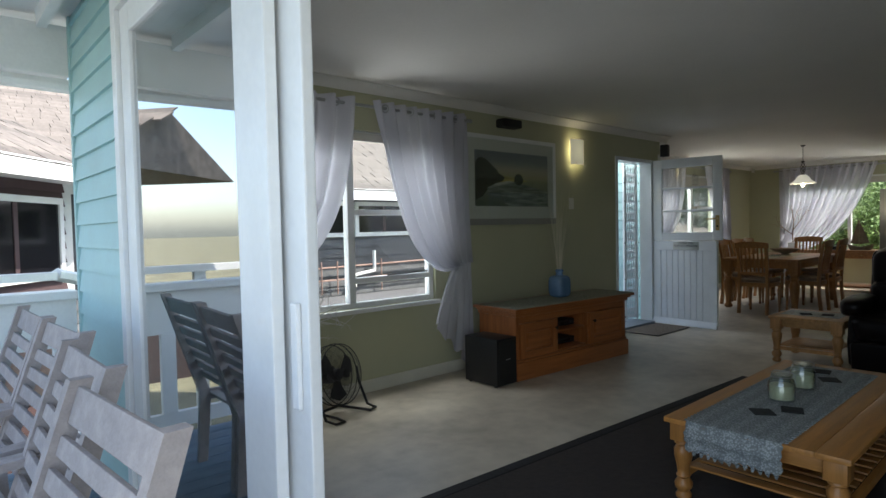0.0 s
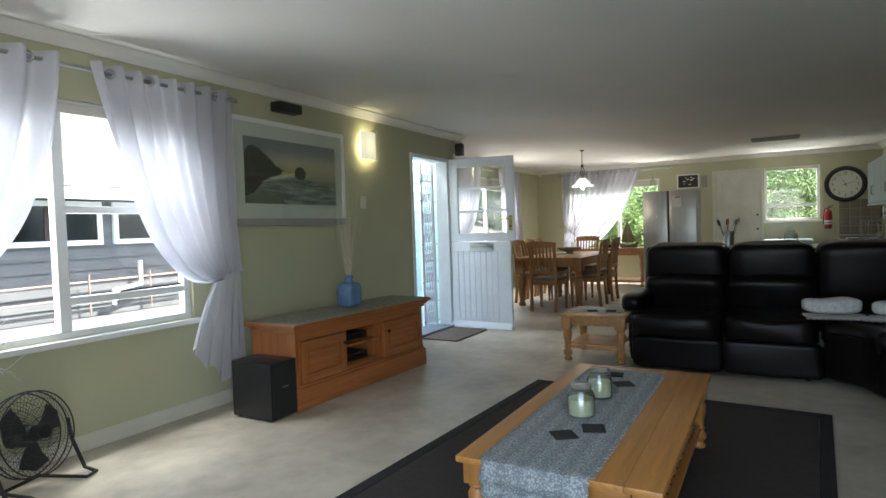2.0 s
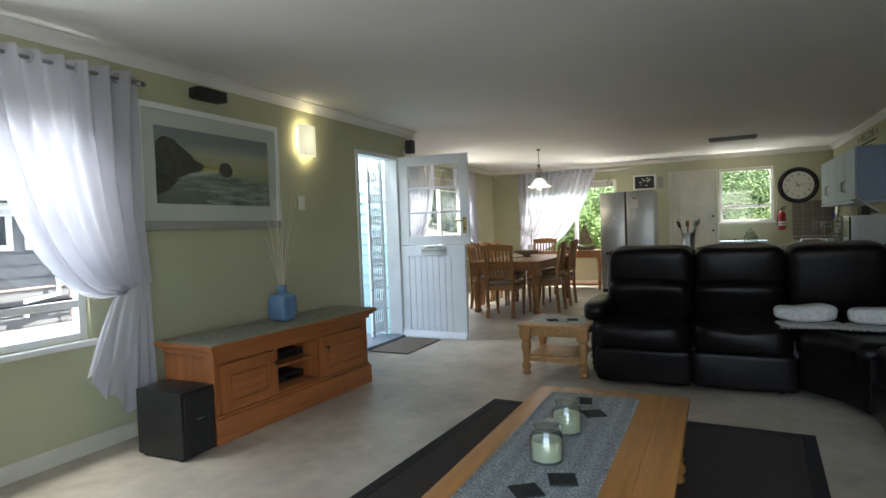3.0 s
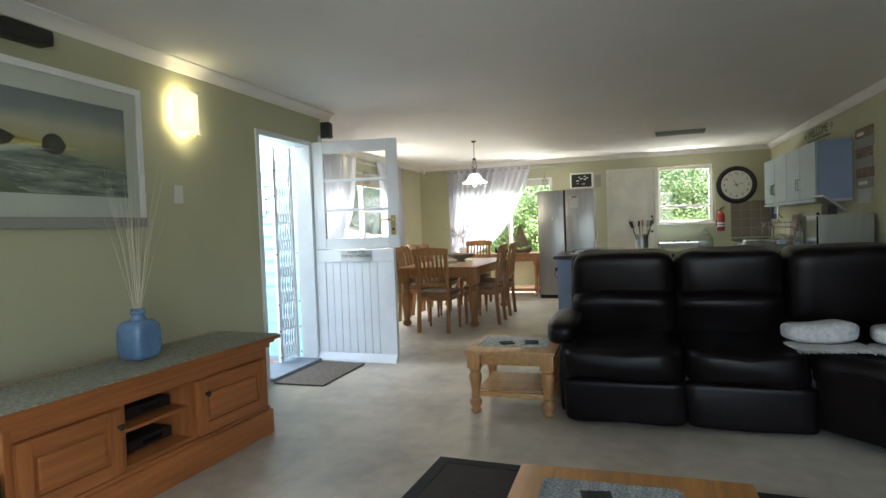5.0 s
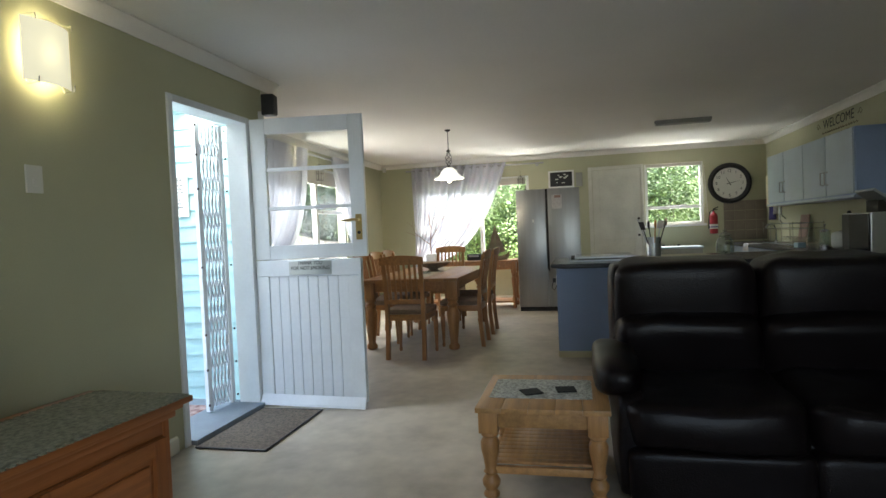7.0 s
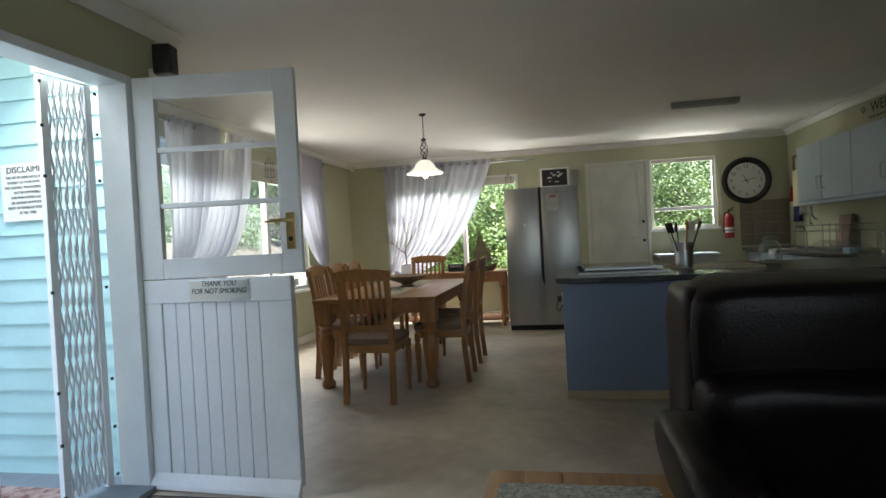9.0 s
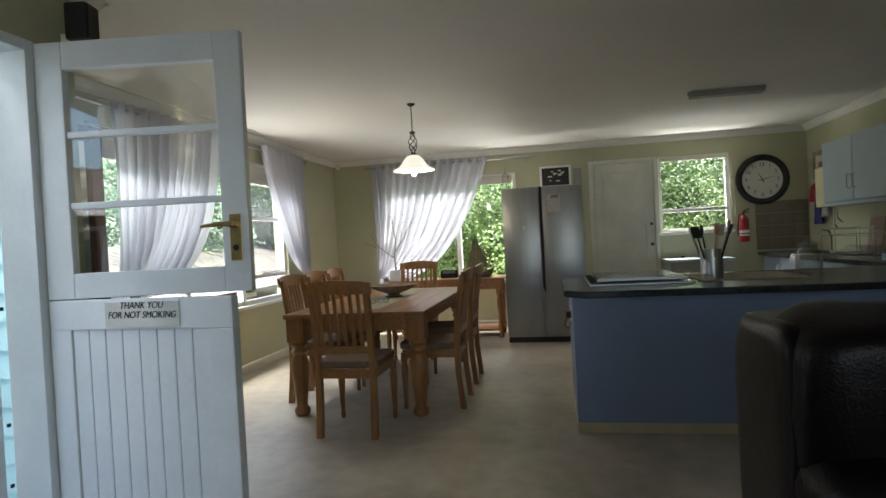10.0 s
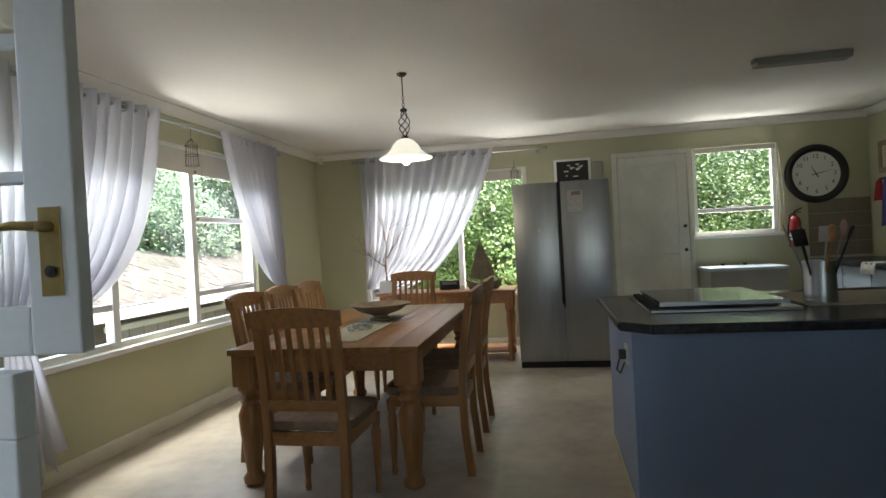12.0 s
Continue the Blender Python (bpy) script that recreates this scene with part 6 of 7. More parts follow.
for ps, cc in ((0.25, (0.232, 0.261, 0.203, 1)), (0.42, (0.348, 0.362, 0.246, 1)), (0.55, (0.50, 0.46, 0.25, 1)), (0.68, (0.54, 0.50, 0.38, 1)), (0.82, (0.275, 0.304, 0.304, 1))):
    e = els.new(ps)
    e.color = cc
pl.new(mr.outputs[0], rp.inputs[0])
pl.new(rp.outputs[0], pp_.inputs["Base Color"])
pp_.inputs["Roughness"].default_value = 0.55
M["paint_dark"] = mat("painted_dark_foliage", (0.07, 0.07, 0.05), 0.6, var=0.6, scale=22, bump=0.05)
M["paint_foam"] = mat("painted_surf", (0.28, 0.30, 0.27), 0.6, var=0.3, scale=7, stretch=(0.5, 1, 5), bump=0.05, shift=(0.55, 0.56, 0.50))
M["paint_sea"] = mat("painted_sea", (0.13, 0.16, 0.13), 0.6, var=0.4, scale=7, stretch=(0.5, 1, 5), bump=0.05, shift=(0.30, 0.34, 0.29))
pf = thing("framed_painting", pose(6.10, 7.665, 1.715), "wide beach painting with white mount in a white and grey frame", "painting")
for d, m_ in (((-0.655, -0.006, -0.43, 0.655, 0.033, -0.372), "grey_cell"), ((-0.655, -0.005, 0.36, 0.655, 0.033, 0.40), "trim"), ((-0.655, -0.005, -0.371, -0.615, 0.033, 0.36), "trim"), ((0.615, -0.005, -0.371, 0.655, 0.033, 0.36), "trim")):
    bx("frame", d, M[m_], pf, "grey frame edge" if m_ == "grey_cell" else "", bevel=0.003)
bx("mount", (-0.615, 0.004, -0.371, 0.615, 0.012, 0.36), M["dialwhite"], pf, "white mount board")
cv = bx("canvas", (-0.525, 0.001, -0.255, 0.525, 0.003, 0.255), M["painting"], pf, "grey-green seascape")
QX, QZ = 1.3125, 1.545


def blob(pts, m_, name):
    bm = bmesh.new()
    poly(bm, [(x * QX, -0.0004 - (0.0008 if m_ == "paint_dark" else 0), (z - 0.01) * QZ) for x, z in pts], (0, 0.001, 0))
    o = part(name, bm, M[m_], cv)
    return o


rnd = random.Random(4)
HX = [(-0.40, 0.10), (-0.37, 0.125), (-0.34, 0.13), (-0.31, 0.118), (-0.285, 0.122), (-0.26, 0.10), (-0.235, 0.095), (-0.215, 0.07), (-0.19, 0.062), (-0.165, 0.04), (-0.13, 0.028), (-0.10, 0.012)]
hill = [(-0.40, -0.12)] + [(x + 0.006 * rnd.random(), z + 0.01 * rnd.random()) for x, z in HX] + [(-0.12, -0.004), (-0.2, -0.02), (-0.27, -0.05), (-0.33, -0.10)]
M["paint_gold"] = mat("painted_meadow", (0.42, 0.33, 0.08), 0.6, var=0.35, scale=9, stretch=(0.6, 1, 3), bump=0.05, shift=(0.62, 0.54, 0.22))
blob([(-0.395, -0.085), (-0.30, -0.045), (-0.2, -0.018), (-0.05, 0.0), (0.10, -0.004), (0.16, 0.004), (0.06, 0.018), (-0.06, 0.026), (-0.16, 0.034), (-0.25, 0.03), (-0.33, 0.0), (-0.395, -0.03)], "paint_gold", "painted_meadow")
blob(hill, "paint_dark", "painted_trees")
blob([(0.055 + 0.05 * math.cos(a / 14 * 6.283) * (0.9 + 0.2 * rnd.random()), 0.012 + 0.035 * math.sin(a / 14 * 6.283)) for a in range(14)], "paint_dark", "painted_bush")
blob([(-0.29, -0.05), (-0.2, -0.02), (-0.05, 0.0), (0.05, -0.01), (0.2, -0.03), (0.399, -0.06), (0.399, -0.153), (-0.05, -0.153), (-0.15, -0.11), (-0.25, -0.085)], "paint_sea", "painted_sea")
bm = bmesh.new()
for k in range(34):
    x, z = -0.15 + 0.5 * rnd.random(), -0.05 - 0.09 * rnd.random()
    w = 0.015 + 0.05 * rnd.random()
    poly(bm, [(x, -0.0012, z), (x + w * 0.5, -0.0012, z + 0.0015), (x + w, -0.0012, z - 0.004), (x + w * 0.5, -0.0012, z - 0.0025)], (0, 0.001, 0))
poly(bm, [(-0.29, -0.0012, -0.05), (-0.2, -0.0012, -0.018), (-0.06, -0.0012, 0.0), (0.06, -0.0012, -0.008), (-0.06, -0.0012, -0.014), (-0.19, -0.0012, -0.035)], (0, 0.001, 0))
bm.transform(Matrix.Translation((0, 0, -0.01 * QZ)) @ Matrix.Diagonal((QX, 1, QZ, 1)))
part("painted_surf", bm, M["paint_foam"], cv, kind="stuff")
g = bx("picture_glass", (-0.615, -0.004, -0.371, 0.615, -0.002, 0.36), M["glass"], pf)

sp1 = thing("wall_speaker", pose(6.02, 7.64, 2.235), "small black speaker fixed sideways high on the wall", "loudspeaker", "small black speakers")
bx("cabinet", (-0.13, -0.055, -0.04, 0.13, 0.055, 0.04), M["black"], sp1, bevel=0.018, smooth=True)
sp2 = thing("wall_speaker", pose(8.97, 7.62, 2.19, 0, 0, 10), "small black upright speaker on a bracket beside the entrance", "loudspeaker", "small black speakers")
bx("cabinet", (-0.045, -0.05, -0.075, 0.045, 0.045, 0.08), M["black"], sp2, bevel=0.012, smooth=True)
bx("grille", (-0.038, -0.054, -0.068, 0.038, -0.0505, 0.072), M["ink"], sp2, "black cloth grille", bevel=0.002)
bx("bracket", (-0.015, 0.045, -0.10, 0.015, 0.08, -0.04), M["switch"], sp2, "small white bracket")
for x, z, lb in ((7.065, 1.50, "white light switch on the green wall"),):
    sw = thing("light_switch", pose(x, WY - 0.001, z), lb, "switch")
    bx("plate", (-0.04, -0.009, -0.06, 0.04, 0, 0.06), M["switch"], sw, bevel=0.003)
    bx("rocker", (-0.012, -0.013, -0.03, 0.012, -0.0095, 0.0), M["switch"], sw, bevel=0.002)
sm = thing("motion_sensor", pose(14.58, 8.61, 2.30), "small white motion sensor in the room corner", "sensor")
bx("casing", (-0.025, -0.025, -0.035, 0.025, 0.025, 0.035), M["switch"], sm, bevel=0.008)

# ---- fan ----
fn = thing("floor_fan", pose(3.93, 7.40, 0.0, 0, 0, 18) @ Matrix.Scale(0.87, 4), "black metal floor fan standing by the window wall", "fan")
TL = pose(0, 0, 0.315, 78, 0, 0)
R = 0.235


def fan_part(name, build, m_="black", label="", smooth=True):
    bm = bmesh.new()
    build(bm)
    return part(name, bm, M[m_], fn, label, smooth, at=TL)


def cage(bm):
    n = 48
    for off, rr in ((0.05, R), (-0.05, R), (0.0, R + 0.006)):
        tube(bm, [(rr * math.cos(6.2832 * k / n), rr * math.sin(6.2832 * k / n), off) for k in range(n)], 0.004, 6, closed=True)
    for rr, off in ((0.19, 0.075), (0.14, 0.086), (0.09, 0.092), (0.05, 0.095)):
        for sg_ in (1, -1):
            tube(bm, [(rr * math.cos(6.2832 * k / 30), rr * math.sin(6.2832 * k / 30), sg_ * off) for k in range(30)], 0.0016, 4, closed=True)
    for k in range(56):
        a = 6.2832 * k / 56
        for sg_ in (1, -1):
            tube(bm, [(rr * math.cos(a + tw), rr * math.sin(a + tw), sg_ * z) for rr, z, tw in ((0.04, 0.095, 0), (0.10, 0.092, 0.1), (0.17, 0.08, 0.2), (R, 0.05, 0.3))], 0.0014, 4)


def blade(a0):
    def build(bm):
        pts = []
        for rr, da in ((0.04, -0.3), (0.12, -0.55), (0.195, -0.50), (0.205, 0.0), (0.185, 0.45), (0.11, 0.35), (0.04, 0.35)):
            pts.append((rr * math.cos(a0 + da), rr * math.sin(a0 + da), 0.02 * da))
        poly(bm, pts, (0, 0, 0.004))
    return build


def motor(bm):
    lathe(bm, [(0.03, -0.15), (0.06, -0.14), (0.065, -0.05), (0.04, -0.03)], seg=20)


fan_part("wire_cage", cage)
for k in range(3):
    fan_part("blade", blade(6.2832 * k / 3 + 0.4))
fan_part("hub", lambda bm: lathe(bm, [(0.045, -0.02), (0.05, 0.0), (0.045, 0.03), (0.02, 0.04)], seg=20))
fan_part("motor", motor)
fan_part("badge", lambda bm: lathe(bm, [(0.038, 0.094), (0.038, 0.10), (0.0, 0.102)], seg=20), "black")
bm = bmesh.new()
tube(bm, [(-0.245, 0, 0.33), (-0.25, -0.02, 0.2), (-0.25, -0.10, 0.03), (-0.24, -0.19, 0.015), (-0.16, -0.20, 0.015), (-0.14, -0.12, 0.02), (-0.12, 0.10, 0.02), (0.12, 0.10, 0.02), (0.14, -0.12, 0.02), (0.16, -0.20, 0.015), (0.24, -0.19, 0.015), (0.25, -0.10, 0.03), (0.25, -0.02, 0.2), (0.245, 0, 0.33)], 0.011, 8)
part("stand", bm, M["black"], fn, "bent black tube stand", smooth=True)
bm = bmesh.new()
tube(bm, [(-0.2, 0.05, 0.02), (-0.4, 0.1, 0.006), (-0.55, 0.22, 0.006), (-0.7, 0.3, 0.006)], 0.004, 6)
part("power_cord", bm, M["black"], fn, smooth=True)

# ---- corner by the deck door ----
ds = thing("stoneware_drum", pose(3.20, 6.98, 0), "tall olive glazed stoneware drum with a pale blue rim", "vase")
bm = bmesh.new()
lathe(bm, [(0.12, 0), (0.145, 0.02), (0.155, 0.08), (0.158, 0.35), (0.15, 0.46), (0.13, 0.50)], seg=36)
part("drum_body", bm, M["drum"], ds, smooth=True)
bm = bmesh.new()
lathe(bm, [(0.129, 0.5005), (0.138, 0.515), (0.12, 0.535), (0.06, 0.545), (0, 0.545)], seg=36)
part("lid", bm, M["paleblue"], ds, "pale blue glazed lid", smooth=True)
bv = thing("branch_vase", pose(3.12, 6.90, 0.547), "dark pot holding a spray of white painted branches", "vase")
bm = bmesh.new()
lathe(bm, [(0.045, 0), (0.06, 0.01), (0.068, 0.06), (0.055, 0.12), (0.045, 0.13), (0.05, 0.14), (0.04, 0.14), (0.038, 0.12), (0.05, 0.05), (0, 0.02)], seg=24)
part("pot", bm, M["drum"], bv, smooth=True)
rnd = random.Random(5)
bm = bmesh.new()
for k in range(7):
    a = -0.75 + rnd.uniform(-1.1, 1.1)
    branch(bm, (0, 0, 0.08), (math.cos(a) * 0.75, math.sin(a) * 0.5, rnd.uniform(0.15, 0.75)), 0.009, rnd.uniform(0.22, 0.34), 4, rnd, 0.55)
part("white_branch", bm, M["bark_white"], bv, "white painted twiggy branches", smooth=True)
tvs = thing("television", pose(2.86, 6.55, 0), "slim black television standing on a low black stand", "television")
bx("stand_box", (-0.14, -0.45, 0, 0.14, 0.45, 0.30), M["black"], tvs, bevel=0.006)
bx("neck", (-0.03, -0.1, 0.30, 0.03, 0.1, 0.37), M["black"], tvs, bevel=0.004)
bx("panel", (-0.025, -0.44, 0.37, 0.025, 0.44, 0.97), M["black"], tvs, bevel=0.006)
bx("screen", (0.0255, -0.42, 0.39, 0.028, 0.42, 0.95), M["screen"], tvs, "dark glossy screen")
bx("input_plate", (-0.012, -0.4425, 0.62, 0.012, -0.4405, 0.72), M["switch"], tvs, "small pale plate on the edge")

# ---- fridge ----
fg = thing("refrigerator", pose(13.83, 5.82, 0), "tall stainless steel side-by-side refrigerator", "refrigerator")
bx("cabinet", (-0.33, -0.445, 0.06, 0.37, 0.445, 1.745), M["steel"], fg, bevel=0.006)
bx("kick_panel", (-0.35, -0.44, 0.0, 0.36, 0.44, 0.06), M["black"], fg)
for y0, y1, nm in ((0.03, 0.445, "door"), (-0.445, -0.002, "door")):
    bx("door", (-0.385, y0, 0.065, -0.332, y1, 1.75), M["steel"], fg, bevel=0.01, smooth=True)
bm = bmesh.new()
poly(bm, [(-0.383, -0.001, 1.75), (-0.383, 0.029, 1.75), (-0.383, 0.029, 0.62), (-0.383, 0.0, 0.56), (-0.383, -0.001, 0.56)], (0.03, 0, 0))
part("handle_recess", bm, M["ink"], fg, "dark vertical grip recess")
bx("leaflet", (-0.3885, -0.20, 1.46, -0.3865, -0.06, 1.66), M["towel"], fg, "white leaflet held on the door")
bx("leaflet_heading", (-0.3905, -0.185, 1.615, -0.389, -0.10, 1.65), M["terracotta"], fg)
bx("display", (-0.3885, 0.20, 1.28, -0.3865, 0.22, 1.32), M["switch"], fg)
fm = thing("framed_notice", pose(14.69, 5.645, 1.97), "black chalkboard style notice in a white frame", "picture")
bx("frame", (-0.02, -0.205, -0.14, 0.0, 0.205, 0.14), M["trim"], fm, bevel=0.004)
bx("board", (-0.023, -0.175, -0.115, -0.0205, 0.175, 0.115), M["ink"], fm)
bm = bmesh.new()
rnd = random.Random(3)
for k in range(14):
    y, z = rnd.uniform(-0.12, 0.08), rnd.uniform(-0.07, 0.07)
    box(bm, -0.0245, y, z, -0.0235, y + rnd.uniform(0.015, 0.06), z + 0.012)
part("bars", bm, M["dialwhite"], fm, kind="stuff")
ic = thing("intercom", pose(14.69, 5.36, 1.95), "small grey intercom box on the wall", "intercom")
bx("casing", (-0.03, -0.05, -0.11, 0, 0.05, 0.11), M["grey_cell"], ic, bevel=0.006)

# ---- kitchen door ----
kd = tagged(thing("door_3", Matrix(), "old off-white painted panelled door, closed", "door"), kind="structure")
for d in ((FX - 0.035, 4.375, 0, FX - 0.001, 4.42, 2.13), (FX - 0.035, 5.16, 0, FX - 0.001, 5.22, 2.13), (FX - 0.03, 4.42, 2.08, FX - 0.001, 5.16, 2.13)):
    bx("door_frame", d, M["old_white"], kd, bevel=0.004)
bx("door_panel", (FX - 0.010, 4.425, 0.01, FX - 0.001, 5.155, 2.075), M["old_white"], kd)
for d in ((FX - 0.024, 4.425, 0.01, FX - 0.0125, 4.53, 2.075), (FX - 0.024, 5.05, 0.01, FX - 0.0125, 5.155, 2.075), (FX - 0.024, 4.53, 1.97, FX - 0.0125, 5.05, 2.075), (FX - 0.024, 4.53, 0.98, FX - 0.0125, 5.05, 1.08), (FX - 0.024, 4.53, 0.01, FX - 0.0125, 5.05, 0.2)):
    bx("door_rail", d, M["old_white"], kd, bevel=0.003)
bm = bmesh.new()
for z in (1.28, 1.02):
    lathe(bm, [(0.008, 0), (0.018, 0.02), (0.02, 0.03), (0, 0.04)], seg=12)
    for v in list(bm.verts)[-48:]:
        v.co = Vector((FX - 0.024 - v.co.z, 4.47 + v.co.x, z + v.co.y))
part("knob", bm, M["iron"], kd, "dark old door knob and bolt", smooth=True)

# ---- clock ----
ck = thing("wall_clock", pose(FX - 0.001, 3.13, 1.755, 0, 0, -90), "large round wall clock with a dark frame", "clock")
CT = pose(0, 0, 0, 90, 0, 0)
bm = bmesh.new()
lathe(bm, [(0.30, 0.0), (0.312, 0.015), (0.305, 0.04), (0.275, 0.05), (0.24, 0.03), (0.235, 0.012), (0.235, 0.0)], seg=64)
part("rim", bm, M["black"], ck, "dark moulded rim", smooth=True, at=CT)
bm = bmesh.new()
lathe(bm, [(0, 0.004), (0.236, 0.004), (0.236, 0.010), (0, 0.010)], seg=64)
dial = part("dial", bm, M["dialwhite"], ck, "off-white dial", at=CT)
for k in range(1, 13):
    a = 2 * math.pi * k / 12
    text_mesh("numeral", str(k), 0.062, Matrix.Translation((0.185 * math.sin(a), 0.185 * math.cos(a), 0.012)), M["ink"], dial, depth=0.001)
bm = bmesh.new()
for a, L, w in ((math.radians(332), 0.10, 0.007), (math.radians(77), 0.15, 0.005)):
    d = Vector((math.sin(a), math.cos(a), 0))
    s = Vector((d.y, -d.x, 0)) * w
    poly(bm, [tuple(-d * 0.04 + s + Vector((0, 0, 0.014))), tuple(d * L + s * 0.2 + Vector((0, 0, 0.014))), tuple(d * L - s * 0.2 + Vector((0, 0, 0.014))), tuple(-d * 0.04 - s + Vector((0, 0, 0.014)))], (0, 0, 0.001))
part("clock_hands_pair", bm, M["ink"], dial, "thin black pointers")

# ---- extinguisher ----
fe = thing("fire_extinguisher", pose(14.60, 3.39, -0.01), "small red fire extinguisher hung on the wall", "fire extinguisher")
bm = bmesh.new()
lathe(bm, [(0.03, 1.0), (0.058, 1.01), (0.06, 1.04), (0.06, 1.27), (0.045, 1.31), (0.02, 1.33), (0.02, 1.35)], seg=24)
part("cylinder", bm, M["red"], fe, smooth=True)
bm = bmesh.new()
lathe(bm, [(0.0608, 1.08), (0.0608, 1.15)], seg=24)
part("paper_label", bm, M["dialwhite"], fe, "white and blue printed label", smooth=True)
bm = bmesh.new()
lathe(bm, [(0.0612, 1.10), (0.0612, 1.115)], seg=24)
part("label_band", bm, M["bluecloth"], fe)
bm = bmesh.new()
tube(bm, [(0, 0, 1.35), (0, 0, 1.38), (0, -0.07, 1.41)], 0.008, 6)
tube(bm, [(0, 0, 1.37), (0, -0.06, 1.37)], 0.006, 6)
tube(bm, [(0, 0.01, 1.36), (0, 0.05, 1.34), (0, 0.068, 1.2), (0, 0.068, 1.08)], 0.008, 6)
part("valve", bm, M["black"], fe, "black valve lever and hose", smooth=True)

# ---- tiles behind the sink ----
tp = structure(new("tile_panel"), "brown glazed tile splashback", "tile panel")
tl = None
for i in range(4):
    for k in range(4):
        at = Matrix.Translation((FX - 0.012, 2.625 + i * 0.15, 0.885 + k * 0.15))
        if tl is None:
            tl = bx("tile", (0, 0, 0, 0.011, 0.147, 0.147), M["tile"], tp, bevel=0.002, at=at)
        else:
            share("tile", tl.data, at, tp)
# ---- peninsula ----
IX0, IX1, IY = 10.42, 11.42, 5.62
pi_ = thing("kitchen_peninsula", Matrix(), "blue painted kitchen peninsula with a pale end and toe strip", "kitchen unit")
bx("front_panel", (IX0, 3.22, 0.06, IX0 + 0.02, IY - 0.02, 0.82), M["blue_cab"], pi_)
bx("end_panel", (IX0, IY - 0.0195, 0.06, IX1, IY, 0.82), M["blue_cab"], pi_)
bx("back_panel", (IX1 - 0.02, 3.22, 0.06, IX1, IY - 0.02, 0.82), M["blue_cab"], pi_)
bx("toe_strip", (IX0 - 0.004, 3.22, 0.001, IX1, IY + 0.004, 0.06), M["cream"], pi_, "cream painted toe strip")
pl_ = thing("wall_socket", pose(10.56, IY + 0.001, 0.70), "white socket with a black plug and cord on the peninsula end", "socket")
bx("plate", (-0.05, 0, -0.04, 0.05, 0.009, 0.04), M["switch"], pl_, bevel=0.002)
bx("plug", (-0.02, 0.0095, -0.02, 0.02, 0.04, 0.02), M["black"], pl_, "black plug", bevel=0.004)
bm = bmesh.new()
tube(bm, [(0, 0.035, -0.01), (0.01, 0.05, -0.07), (0.06, 0.03, -0.10), (0.1, 0.006, -0.06)], 0.004, 6)
part("cord", bm, M["black"], pl_, smooth=True)
wt = thing("worktop", Matrix(), "dark grey laminate worktop with a clipped corner", "worktop")
bm = bmesh.new()
poly(bm, [(10.33, 2.62, 0.82), (10.33, 5.55, 0.82), (10.45, 5.67, 0.82), (11.52, 5.67, 0.82), (11.52, 2.62, 0.82)], (0, 0, 0.04))
bmesh.ops.bevel(bm, geom=list(bm.edges), offset=0.008, segments=2, affect="EDGES")
part("peninsula_slab", bm, M["counter"], wt, smooth=True)
slab("side_slab", 11.521, 2.62, 14.69, 3.22, 0.82, 0.86, M["counter"], wt, 0.008)
ZT = 0.861

hb = thing("gas_hob", pose(0, 0, ZT), "built-in hob with its dark glass lid closed", "hob")
bx("hob_tray", (10.66, 4.86, 0, 11.40, 5.50, 0.012), M["steel"], hb, "stainless steel hob tray", bevel=0.003)
bx("lid", (10.74, 4.90, 0.032, 11.38, 5.44, 0.040), M["screen"], hb, "dark glass lid", bevel=0.002)
bx("lid_rim", (10.725, 4.89, 0.022, 10.739, 5.45, 0.042), M["steel"], hb, bevel=0.002)
for k in range(9):
    bx("vent_fin", (10.76 + k * 0.066, 5.455, 0.013, 10.765 + k * 0.066, 5.49, 0.03), M["iron"], hb)
for y in (4.95, 5.40):
    bx("hinge_block", (11.34, y, 0.013, 11.37, y + 0.03, 0.031), M["black"], hb)
bx("burner_body", (10.76, 4.93, 0.013, 11.34, 5.42, 0.026), M["iron"], hb)
tr_ = thing("cutting_board", pose(11.02, 4.50, ZT), "pale flat board lying on the worktop", "chopping board")
bx("board", (-0.26, -0.32, 0, 0.26, 0.30, 0.010), M["linen"], tr_, bevel=0.003)
ut = thing("utensil_holder", pose(10.84, 4.72, ZT + 0.011), "ribbed steel pot full of cooking utensils", "utensil holder")
bm = bmesh.new()
lathe(bm, [(0.066, 0), (0.068, 0.01), (0.066, 0.014), (0.068, 0.02), (0.066, 0.026), (0.068, 0.032), (0.066, 0.038), (0.067, 0.19), (0.063, 0.19), (0.063, 0.01), (0, 0.01)], seg=32)
part("pot", bm, M["steel"], ut, smooth=True)
rnd = random.Random(8)
